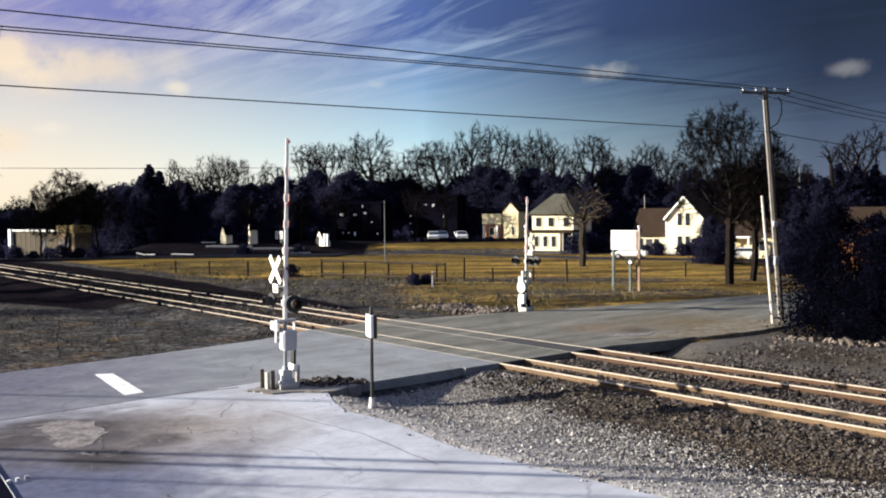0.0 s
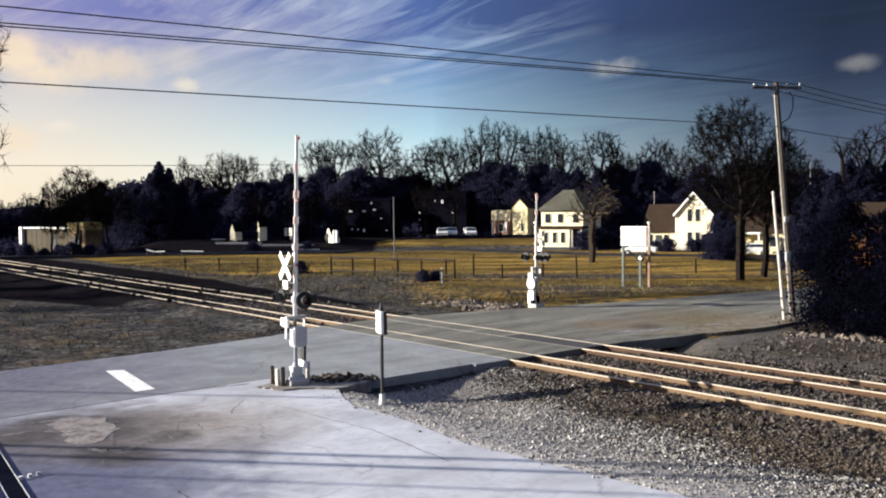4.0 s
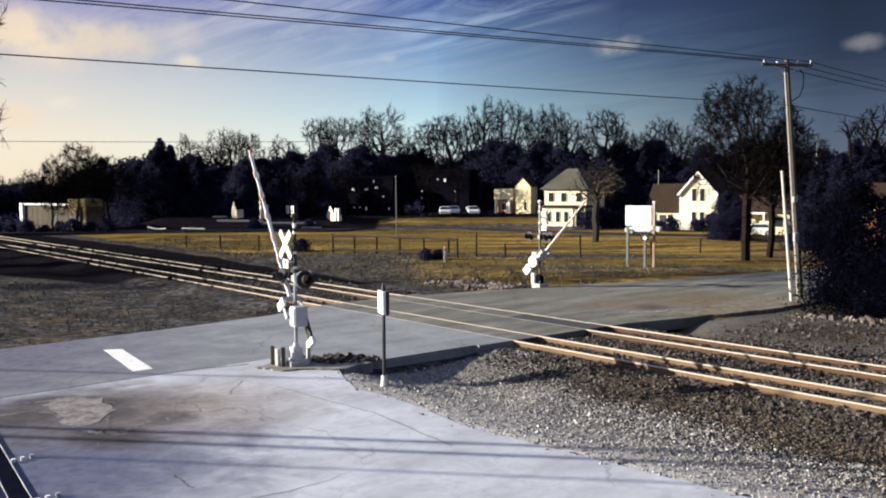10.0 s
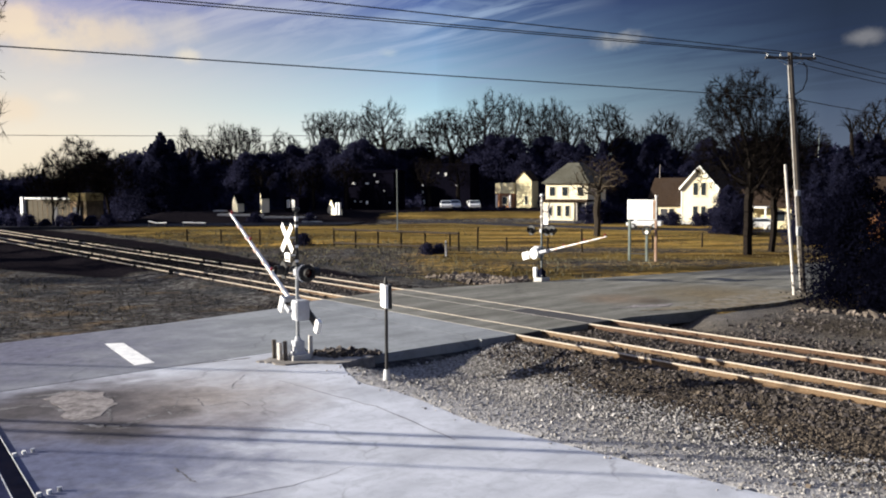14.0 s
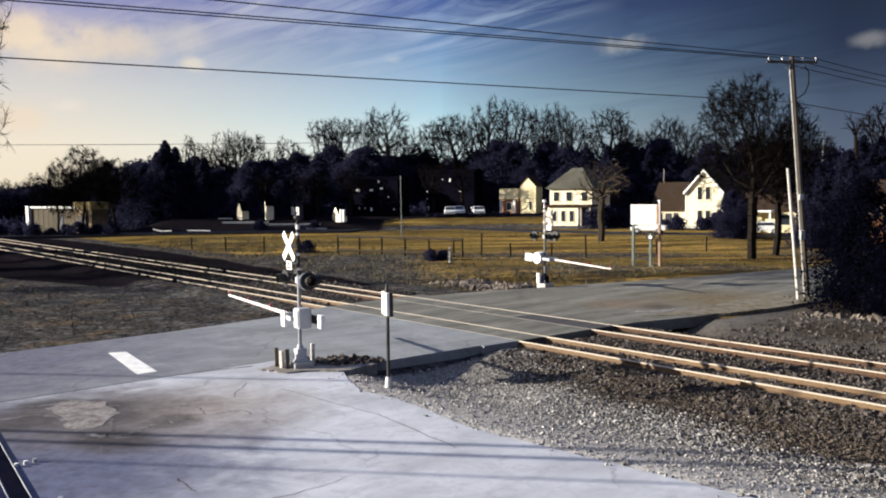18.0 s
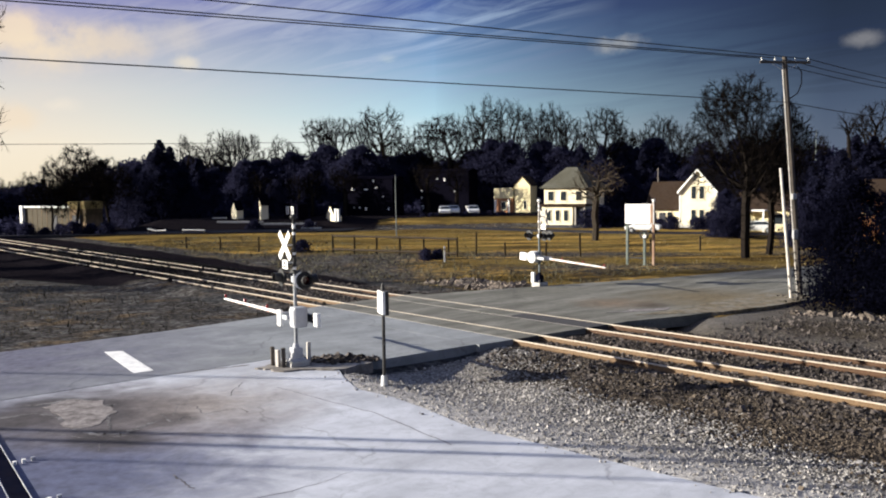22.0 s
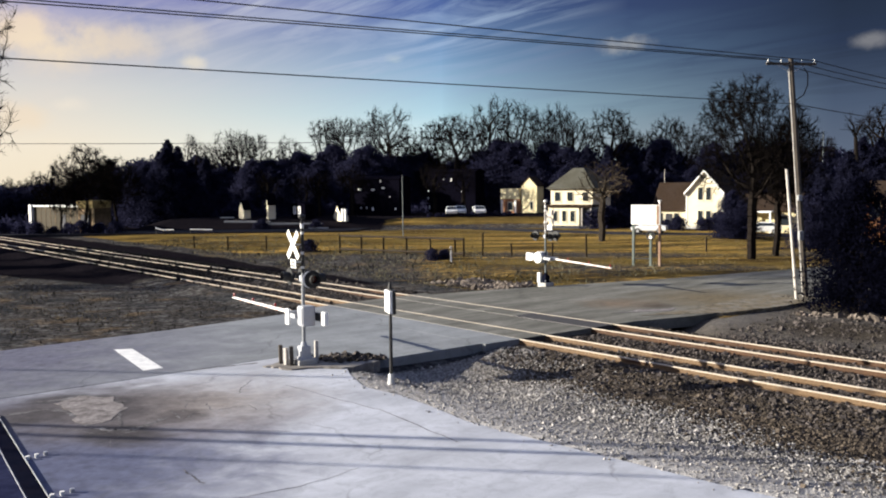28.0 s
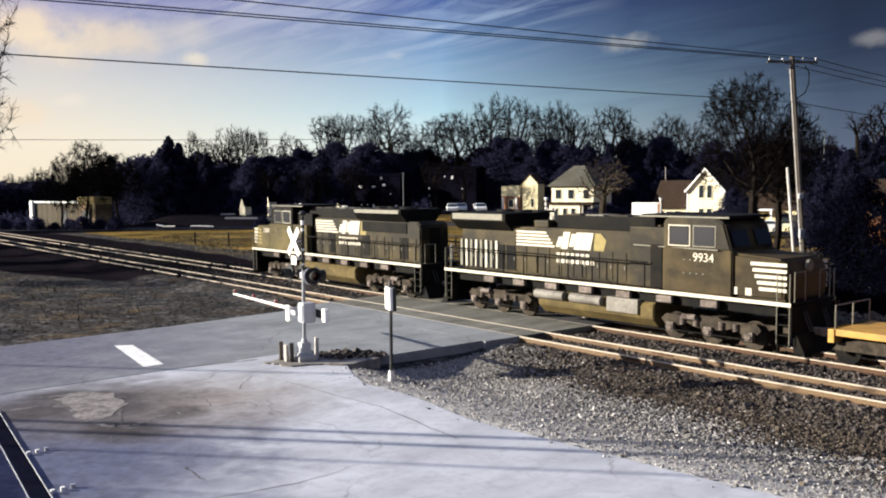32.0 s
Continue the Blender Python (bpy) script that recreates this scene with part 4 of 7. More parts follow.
def blades(name, x, y, tall, material, seed, label):
    """Tufts of thin upright blades."""
    r = np.random.RandomState(seed)
    k = len(x)
    z, _, _ = levels(x, y)
    a = r.uniform(0, 6.283, k)
    h = tall * r.lognormal(0, 0.35, k)
    w = 0.10 * h + 0.01
    side = np.stack([np.cos(a) * w, np.sin(a) * w, np.zeros(k)], 1)
    lean = np.stack([r.normal(0, 0.35, k) * h, r.normal(0, 0.35, k) * h, h], 1)
    p = np.stack([x, y, z - 0.02], 1)
    v = np.stack([p - side, p + side, p + lean], 1).reshape(-1, 3)
    ob = soup(name, v, np.arange(3 * k).reshape(-1, 3), material)
    return tagged(ob, label, "grass", kind="stuff")


def build_grass():
    r = np.random.RandomState(21)

    def field(k, u0, u1, s0, s1, keep=None):
        u, s = r.uniform(u0, u1, k), r.uniform(s0, s1, k)
        x, y = u * U_WAY.x + s * S_WAY.x, u * U_WAY.y + s * S_WAY.y
        clump = wave(x, y, 1.1, 30) + 0.5 * wave(x, y, 3.0, 31)
        ok = (clump + r.normal(0, 0.25, k) > 0.0) & (y > 8) & (np.abs(x) < y * 0.6 + 4) & (dark_ground(x, y) < 0.35 * r.rand(k) + 0.1)
        return x[ok], y[ok]

    blades("weeds", *field(13000, 7, 22.5, -75, -37.6), 0.11, WEED, 1, "low brown weeds beside the road and track")
    blades("weeds", *field(9000, 33.2, 47, -110, -40.5), 0.17, WEED, 2, "dark brown weeds along the railway")
    blades("weeds", *field(20000, 35.5, 56, -110, -38), 0.15, WEEDOLIVE, 8, "grey-green low weeds along the railway")
    blades("dry_grass", *field(1800, 8, 17, -75, -42), 0.11, STRAW, 6, "straw-coloured grass between road and track")
    blades("dry_grass", *field(4000, 36, 46, -105, -41), 0.15, STRAW, 3, "straw-coloured tufts along the railway")
    blades("dry_grass", *field(30000, 50, 95, -110, -30), 0.13, STRAW, 4, "dry yellow winter grass of the field")
    x, y = r.normal(15.2, 1.0, 500), r.normal(46.6, 0.6, 500)
    blades("dry_grass", x, y, 0.10, STRAW, 7, "straw-coloured tufts on dirt at the road's edge")
    blades("weeds", *field(900, 33, 40, -23, -8), 0.14, WEED, 5, "dry weeds beyond the tracks")


build_ground()
build_road()
build_markings()
build_far_yard()


# ---- crossing signals ----
def tube(p0, p1, r_out, r_in, bm=None, sides=16):
    """An open pipe, for hoods."""
    b = bmesh.new() if bm is None else bm
    p0, p1 = Vector(p0), Vector(p1)
    turn = (p1 - p0).to_track_quat("Z", "Y")
    rings = []
    for p, r in ((p0, r_out), (p1, r_out), (p1, r_in), (p0, r_in)):
        rings.append([b.verts.new(p + turn @ Vector((r * math.cos(6.2832 * k / sides), r * math.sin(6.2832 * k / sides), 0))) for k in range(sides)])
    for i in range(4):
        a, c = rings[i], rings[(i + 1) % 4]
        for k in range(sides):
            b.faces.new((a[k], a[(k + 1) % sides], c[(k + 1) % sides], c[k]))
    return b


PIVOT = 1.72


def crossing_signal(where, rz, lean, boom, label, steel=None, blades=None):
    """Mast with crossbuck, two lamp pairs, bell, gate machine and a counterweighted boom along local x."""
    steel, blades = steel or SILVER, blades or WHITE
    ob = thing("crossing_signal", where, rz, label, "crossing signal", "signals at the crossing")
    part("foundation", box(0, 0, 0.06, 0.7, 0.7, 0.3, 0.02), CONCRETE, ob)
    bm = box(0, 0, 0.24, 0.46, 0.46, 0.10, 0.02)
    box(0, 0, 0.46, 0.36, 0.36, 0.40, 0.04, bm=bm)
    rod((0, 0, 0.64), (0, 0, 0.80), 0.13, 0.085, 14, bm)
    far_kind = blades is not WHITE
    part("mast_base", bm, STEELDARK if far_kind else SILVER, ob)
    if far_kind:
        part("junction_box", box(-0.30, -0.22, 0.50, 0.24, 0.2, 0.62, 0.04), WHITE, ob, "small white box at the foot of the mast")
    for a in (-0.17, 0.17):
        for b in (-0.17, 0.17):
            part("anchor_bolt", rod((a, b, 0.27), (a, b, 0.36), 0.022, 0.022, 6), GALV, ob)
    top = 5.0
    part("mast", rod((0, 0, 0.7), (lean * 3.2, 0, 3.2), 0.062, 0.062, 14), steel, ob)
    part("upper_mast", rod((lean * 3.2, 0, 3.2), (lean * top, 0, top), 0.058, 0.058, 14), blades if far_kind else BLACK, ob, "pale upper length of the mast" if far_kind else "dark upper length of the mast")
    at = lambda z: lean * z
    # bell
    bm = rod((at(top), 0, top), (at(top), 0, top + 0.12), 0.04, 0.03, 10)
    bmesh.ops.create_uvsphere(bm, u_segments=14, v_segments=8, radius=0.13, matrix=Matrix.Translation((at(top), 0, top + 0.16)) @ Matrix.Diagonal((1, 1, 0.7, 1)))
    part("bell", bm, WHITE if far_kind else BLACK, ob, smooth=True)
    for z0, z1 in ((4.55, 4.64), (4.76, 4.92), (3.86, 3.95), (3.36, 3.44)):
        part("mast_band", rod((at(z0), 0, z0), (at(z1), 0, z1), 0.063, 0.063, 14), WHITE, ob, "white band on the mast")
    # crossbuck
    cx, cz = at(4.2), 4.2
    for turn in (45, -45):
        bm = box(cx, 0.345 + (0.012 if turn > 0 else 0), cz, 1.24, 0.010, 0.235, 0.004, (0, turn, 0))
        blade = part("crossbuck_blade", bm, blades, ob, "white crossbuck blade")
        for k, w in ((-0.37, 0.30), (0.37, 0.30)):
            part("lettering_bar", box(cx + k * math.cos(radians(turn)), 0.354 + (0.012 if turn > 0 else 0), cz - k * math.sin(radians(turn)), w, 0.005, 0.05, 0, (0, turn, 0)), BLACK, blade)
    plate = part("track_sign", box(at(3.6), 0.345, 3.55, 0.42, 0.010, 0.30, 0.004), WHITE, ob, "small white plate below the crossbuck")
    part("lettering_bar", box(at(3.6), 0.352, 3.60, 0.14, 0.005, 0.12), BLACK, plate)
    part("lettering_bar", box(at(3.6), 0.352, 3.47, 0.32, 0.005, 0.06), BLACK, plate)
    for z in (3.6, 4.2):
        part("sign_bracket", box(at(z), 0.20, z, 0.06, 0.28, 0.05, 0.01), GALV, ob)
    # lamps, front and back
    z = 3.05
    part("lamp_arm", rod((at(z) - 0.66, 0, z - 0.03), (at(z) + 0.66, 0, z - 0.03), 0.03, 0.03, 10), BLACK, ob)
    part("lamp_bracket", box(at(z), 0, z - 0.03, 0.2, 0.2, 0.22, 0.03), SILVER, ob)
    for side in (-1, 1):
        for face in (1, -1):
            x = at(z) + side * 0.64
            bm = rod((x, face * 0.06, z), (x, face * 0.22, z), 0.11, 0.14, 16)
            rod((x, face * 0.22, z), (x, face * 0.232, z), 0.30, 0.30, 22, bm)
            hood = tube((x, face * 0.232, z), (x, face * 0.50, z + 0.02), 0.165, 0.158)
            glass_part = rod((x, face * 0.230, z), (x, face * 0.246, z), 0.15, 0.14, 18)
            if side < 0 and face > 0:      # this head is turned towards the forecourt
                for piece in (bm, hood, glass_part):
                    bmesh.ops.rotate(piece, cent=(x, 0, z), matrix=Matrix.Rotation(radians(84), 3, "Z"), verts=piece.verts)
            lamp = part("lamp", bm, BLACK, ob, "black round flashing-light head")
            part("hood", hood, BLACK, lamp)
            part("lens", glass_part, LENS, lamp)
            # an added white disc gives the crescent of sunlight on this hood
            if side < 0 and face > 0 and not far_kind:
                part("back_plate", rod((x - 0.19, 0.11, z), (x - 0.20, 0.11, z), 0.29, 0.29, 22), WHITE, lamp, "white disc put in for the sunlit crescent of the hood")
    # gate machine
    bm = box(-0.26, 0, PIVOT + 0.02, 0.46, 0.46, 0.70, 0.05)
    box(-0.26, 0.24, PIVOT + 0.02, 0.36, 0.04, 0.56, 0.015, bm=bm)
    box(-0.26, -0.24, PIVOT + 0.02, 0.36, 0.04, 0.56, 0.015, bm=bm)
    machine = part("gate_machine", bm, SILVER, ob, "silver gate machine housing")
    part("clamp", box(0, 0, PIVOT, 0.2, 0.22, 0.3, 0.02), GALV, machine)
    # boom with its counterweights, turning about the local y axis
    bm = rod((0, -0.36, 0), (0, 0.36, 0), 0.05, 0.05, 12)
    for y in (-0.34, 0.34):
        box(0.30, y, 0, 0.75, 0.03, 0.16, 0.01, bm=bm)
    box(0.68, 0, 0, 0.10, 0.72, 0.20, 0.02, bm=bm)
    gate = part("gate", bm, SILVER, ob, "silver castings of the crossing gate")
    part("counterweight_arm", box(-0.52, -0.34, -0.03, 0.90, 0.10, 0.28, 0.02), BLACK, gate, "dark counterweight arm")
    if far_kind:
        part("counterweight", box(-0.98, -0.34, -0.02, 0.58, 0.20, 0.46, 0.03), WHITE, gate, "heavy white counterweight plates")
        part("gear_cover", rod((-0.26, -0.34, 0), (-0.26, -0.44, 0), 0.36, 0.34, 20), WHITE, gate, "round white cover of the gate's pivot")
    else:
        part("counterweight", box(-1.02, -0.34, -0.04, 0.26, 0.16, 0.46, 0.03), WHITE, gate, "heavy white counterweight plates")
        part("arm_bracket", box(0.50, 0.36, -0.06, 0.30, 0.10, 0.56, 0.03), WHITE, gate, "white bracket holding the gate arm")
    bm = bmesh.new()
    for k in range(2):
        y = -0.028 + 0.056 * k
        rod((0.72, y, 0), (boom, y, 0), 0.055, 0.028, 8, bm)
    part("boom", bm, WHITE, gate, "long white gate arm with red bands")
    k, x = 0, 1.1
    while x + 0.4 < boom:
        h = 0.095 - 0.045 * x / boom
        for y in (-0.086, 0.086):
            part("band", box(x + 0.2, y, 0, 0.26, 0.006, h, 0, (0, 0, 0)), RED, gate)
        x += 0.92
    for f in (0.36, 0.68, 0.985):
        bm = rod((boom * f, 0, 0.05), (boom * f, 0, 0.12), 0.03, 0.05, 10)
        bmesh.ops.create_uvsphere(bm, u_segments=10, v_segments=6, radius=0.055, matrix=Matrix.Translation((boom * f, 0, 0.14)))
        part("arm_lamp", bm, ARMLENS, gate, "small red lamp on the gate arm")
    return ob, gate


NEAR_SIGNAL, NEAR_GATE = crossing_signal((-4.92, 30.7, 0.0), 123, -0.012, 7.0, "silver railway signal mast with white crossbuck and striped gate arm", MASTPALE)
FAR_SIGNAL, FAR_GATE = crossing_signal((6.2, 54.0, 0.0), -52, 0.0, 5.25, "grey railway signal mast across the tracks with striped gate arm", MASTGREY, GALVDULL)


def guard_posts():
    r = random.Random(3)
    for x, y, tall, pale in ((-5.75, 30.75, 0.78, 0), (-5.52, 30.5, 0.72, 1), (-5.3, 30.35, 0.80, 0), (-4.55, 31.1, 0.86, 1)):
        ob = thing("guard_post", (x, y, -0.1), r.uniform(0, 90), "weathered short timber guard post at the signal's foot", "post", "posts round the signal")
        bm = box(0, 0, tall / 2, 0.13, 0.13, tall, 0.015, (r.uniform(-2, 2), r.uniform(-2, 2), 0))
        part("post", bm, POLEPALE if pale else POLEWOOD, ob)
        part("foot", box(0, 0, 0.05, 0.24, 0.24, 0.16, 0.02), CONCRETE, ob)
    # low dark island the signal stands on
    island = ragged([(-6.3, 30.3), (-5.2, 29.7), (-3.4, 29.9), (-2.3, 31.0), (-2.4, 31.9), (-4.0, 32.5), (-5.4, 31.9)], 5, 0.2)
    tagged(part("traffic_island", prism(island, -0.4, 0.035), mat("island_earth", (0.15, 0.135, 0.12), 0.95, 0, 7, 0.4, 0.6, (0.30, 0.28, 0.26), 1.4, 0.7)), "low worn island of earth and asphalt under the signal", "island", kind="structure")


def marker_post():
    ob = thing("marker_post", (-1.70, 27.6, -0.05), 0, "slim dark post carrying a white box at the forecourt's edge", "post")
    part("pole", rod((0, 0, 0), (0.01, 0, 2.9), 0.055, 0.05, 12), BLACK, ob)
    bm = rod((0, 0, -0.1), (0, 0, 0.34), 0.13, 0.085, 12)
    part("foot", bm, GALV, ob)
    case = part("case", box(-0.05, 0.0, 2.62, 0.10, 0.66, 0.70, 0.02, (0, 0, 17)), WHITE, ob, "white metal case on the post")
    part("hood", box(0.05, 0.03, 2.62, 0.11, 0.70, 0.74, 0.02, (0, 0, 17)), BLACK, case)
    bm = rod((0, 0, 2.95), (0, 0, 3.22), 0.075, 0.03, 12)
    part("cap", bm, BLACK, ob)


def hanging(p0, p1, sag, radius, name="overhead_wire", label="thin black overhead wire", steps=14, group="overhead wires"):
    p0, p1 = Vector(p0), Vector(p1)
    cu = bpy.data.curves.new(name, "CURVE")
    cu.dimensions, cu.bevel_depth, cu.bevel_resolution = "3D", radius, 1
    sp = cu.splines.new("POLY")
    sp.points.add(steps)
    for k in range(steps + 1):
        f = k / steps
        p = p0.lerp(p1, f) - Vector((0, 0, sag * 4 * f * (1 - f)))
        sp.points[k].co = (*p, 1)
    cu.materials.append(WIRE)
    dg = bpy.context.evaluated_depsgraph_get()
    tmp = bpy.data.objects.new("t", cu)
    me = bpy.data.meshes.new_from_object(tmp)
    me.name = name
    bpy.data.objects.remove(tmp)
    me.materials.clear()
    me.materials.append(WIRE)
    return tagged(new(name, me), label, "wire", group)


def utility_pole(base, top, r0, r1, arms, label, material=POLEWOOD, extras=True):
    base, top = Vector(base), Vector(top)
    ob = thing("utility_pole", base, 0, label, "utility pole")
    t = top - base
    part("pole", rod((0, 0, -0.3), t, r0, r1, 14), material, ob)
    for a, b in arms:
        a, b = Vector(a) - base, Vector(b) - base
        mid = (a + b) / 2
        length = (b - a).length
        yaw = math.degrees(math.atan2((b - a).y, (b - a).x))
        pitch = -math.degrees(math.asin((b - a).z / length))
        arm = part("crossarm", box(mid.x, mid.y, mid.z, length, 0.10, 0.13, 0.015, (0, pitch, yaw)), POLEWOOD, ob)
        for f in (0.04, 0.3, 0.7, 0.96):
            p = a.lerp(b, f)
            bm = rod(p, p + Vector((0, 0, 0.14)), 0.018, 0.018, 8)
            rod(p + Vector((0, 0, 0.12)), p + Vector((0, 0, 0.24)), 0.05, 0.03, 10, bm)
            part("insulator", bm, CERAMIC, arm)
        bm = bmesh.new()
        for f in (0.2, 0.8):
            rod(a.lerp(b, f), mid - Vector((0, 0, 0.5)), 0.015, 0.015, 6, bm)
        part("brace", bm, GALV, arm)
    return ob


def build_poles():
    main = utility_pole((19.37, 47.3, -0.1), (18.36, 47.3, 12.62), 0.165, 0.12, [((17.05, 47.25, 12.36), (19.70, 47.25, 12.30))], "tall leaning timber utility pole with one crossarm")
    # pale rod added as the pole's sunlit left edge, a small box and a looping drop lead
    part("conduit", rod((-0.19, -0.05, 0.1), (-0.15 - 0.98, -0.05, 12.2), 0.04, 0.03, 10), POLEPALE, main)
    part("meter_box", box(-0.42, -0.22, 3.4, 0.24, 0.24, 0.5, 0.02), GALV, main)
    part("meter_box", box(-0.52, -0.25, 5.4, 0.22, 0.2, 0.3, 0.02), GALV, main)
    bm = bmesh.new()
    pts = [(-0.35, -0.1, 12.2), (-0.14, -0.1, 11.9), (-0.14, -0.1, 11.3), (-0.34, -0.1, 10.8), (-0.80, -0.1, 10.5)]
    for a, b in zip(pts, pts[1:]):
        rod(a, b, 0.03, 0.03, 6, bm)
    part("drop_lead", bm, WIRE, main)
    stub = thing("pole_stub", (18.52, 46.4, -0.1), 0, "pale weathered stub pole leaning on the taller one", "pole")
    part("pole", rod((0.02, 0, -0.3), (-0.64, 0.0, 6.9), 0.085, 0.07, 12), POLEPALE, stub)
    utility_pole((-38.9, 9.0, -0.3), (-38.9, 9.0, 12.3), 0.19, 0.13, [((-40.6, 9.7, 11.6), (-38.2, 7.6, 11.8))], "timber utility pole beside the road")
    utility_pole((58.0, 74.0, -0.1), (58.0, 74.0, 12.6), 0.19, 0.13, [((56.7, 74.6, 12.2), (59.3, 73.4, 12.2))], "timber utility pole down the road")
    for (x0, y0, z0), (x1, y1, z1), sag in (((19.5, 47.3, 12.50), (-38.5, 7.8, 11.8), 0.02), ((17.2, 47.3, 12.56), (-40.4, 9.5, 11.33), 0.02), ((17.9, 47.3, 12.56), (-39.7, 8.9, 11.30), 0.02),
                                            ((18.55, 47.3, 10.25), (-38.6, 9.2, 9.92), 0.02)):
        hanging((x0, y0, z0), (x1, y1, z1), sag, 0.022)
    for y, z in ((74.5, 12.3), (74.0, 12.3), (73.5, 12.3)):
        k = (y - 74) * 2
        hanging((18.36 - 1.2 * k, 47.3, 12.5), (58 - 1.3 * k, y, z), 1.1, 0.022)
    hanging((18.55, 47.3, 10.25), (58, 74, 10.0), 0.8, 0.022)
    # cables high over the forecourt; their shadows cross it
    for y, z, arm in ((29.2, 12.2, [((-87.3, 24.4, 11.5), (-87.3, 30.0, 11.5))]), (34.2, 15.6, [((-87.3, 33.5, 15.0), (-87.3, 34.9, 15.0))])):
        utility_pole((-87.3, y, -0.2), (-87.3, y, z), 0.18, 0.13, arm, "timber utility pole by the field")
    for y, z, lo, hi in ((12.6, 11.5, 8.4, 13.8), (18.2, 15.0, 17.6, 18.8)):
        post = thing("steel_pole", (14.0, y, -0.05), 0, "slim steel pole holding cables", "pole")
        part("pole", rod((0, 0, -0.3), (0, 0, z + 0.7), 0.06, 0.045, 12), GALV, post)
        part("arm", box(0, (lo + hi) / 2 - y, z, 0.08, hi - lo, 0.08, 0.01), GALV, post)
    for dy, z, rad in ((0.0, 11.55, 0.10), (-0.85, 11.55, 0.10), (4.9, 15.05, 0.07), (-2.3, 11.55, 0.05), (-4.7, 11.55, 0.03)):
        hanging((-87.3, 29.3 + dy, z), (14.0, 13.3 + dy, z), 0.1, rad, "overhead_cable", "thick black overhead cable", 10, "overhead cables")
    # far line behind the field
    for x, y in ((-66, 103), (-5.1, 112.0), (46, 108)):
        ob = thing("utility_pole", (x, y, -0.2), 0, "slim grey pole at the field's edge", "utility pole")
        part("pole", rod((0, 0, 0), (0, 0, 7.6 if x == -5.1 else 12.2), 0.075, 0.055, 10), MASTGREY, ob)
        part("cap", rod((0, 0, 7.6 if x == -5.1 else 12.2), (0, 0, 7.75 if x == -5.1 else 12.4), 0.07, 0.04, 8), MASTGREY, ob)
    hanging((-66, 103, 11.9), (46, 108, 12.0), 0.5, 0.035)
    hanging((-66, 103, 11.9), (-140, 98, 11.9), 0.5, 0.035)


def build_sign():
    ob = thing("roadside_sign", (15.4, 67.4, -0.1), -34, "white panel sign on three posts in the grass", "sign")
    for x, y, tall, m in ((-1.02, 0, 4.6, GREENPOST), (0.45, -0.25, 2.5, GREENPOST), (1.05, 0, 4.7, BROWNPOST)):
        part("post", box(x, y, tall / 2, 0.18, 0.18, tall, 0.02), m, ob)
    board = part("board", box(0, -0.14, 3.9, 2.3, 0.09, 1.5, 0.02, (0, 0, 0)), WHITE, ob, "blank white sign board")
    part("edge_strip", box(0.96, -0.19, 3.9, 0.22, 0.03, 1.42, 0.005), BROWNPOST, board, "brown strip at the board's edge")
    part("lower_bar", box(-0.3, -0.05, 0.55, 1.5, 0.06, 0.10, 0.01), BLACK, ob)
    bm = tube((0.45, -0.38, 2.35), (0.45, -0.28, 2.35), 0.36, 0.26)
    part("ring", bm, BLACK, ob)
    part("knob", rod((0.5, -0.46, 2.22), (0.5, -0.38, 2.22), 0.14, 0.14, 12), WHITE, ob)
    part("finial", rod((1.05, 0, 4.7), (1.05, 0, 5.0), 0.05, 0.14, 10), WHITE, ob)


def build_fence():
    """Rail fence in the field, and a wire fence that runs on."""
    ob = thing("rail_fence", (-4.0, 81.0, -0.2), 0, "dark timber rail fence in dry grass", "fence")
    ends = [(-10.0, 85.4), (-7.8, 84.0), (-5.6, 82.6), (-3.4, 81.2), (-1.2, 79.8), (1.0, 78.0), (1.75, 77.5)]
    for x, y in ends:
        part("post", box(x + 4, y - 81, 0.92, 0.15, 0.15, 1.84, 0.01), FENCEWOOD, ob)
    for (x0, y0), (x1, y1) in zip(ends, ends[1:]):
        for z in (1.70, 0.42):
            part("rail", rod((x0 + 4, y0 - 81, z), (x1 + 4, y1 - 81, z), 0.10, 0.10, 6), FENCEWOOD, ob)
    run = thing("wire_fence", (10, 78, -0.2), 0, "wire fence with rough timber posts", "fence")
    posts = [(-27, 96), (-22.5, 92.5), (-18, 90), (-14, 87.5), (3.5, 79.5), (6.0, 78.5), (9.5, 77.5), (12.3, 76.5), (19, 79), (24, 81), (29, 83), (34, 85)]
    r = random.Random(8)
    for x, y in posts:
        tall = 2.1 if x in (3.5, 12.3) else r.uniform(1.25, 1.5)
        part("post", box(x - 10, y - 78, tall / 2, 0.14, 0.14, tall, 0.01, (r.uniform(-2, 2), r.uniform(-2, 2), 0)), FENCEWOOD, run)
    for i, ((x0, y0), (x1, y1)) in enumerate(zip(posts, posts[1:])):
        if i == 3:
            continue
        for z in (0.5, 0.85, 1.2):
            part("wire", rod((x0 - 10, y0 - 78, z), (x1 - 10, y1 - 78, z), 0.014, 0.014, 4), FENCEWOOD, run)
    ob = thing("field_marker", (0.6, 73.5, -0.15), 0, "short white marker post in the weeds", "post")
    part("post", box(0, 0, 0.65, 0.14, 0.1, 1.3, 0.02), WHITE, ob)
    part("band", box(0, 0, 1.05, 0.15, 0.11, 0.1), BLACK, ob)


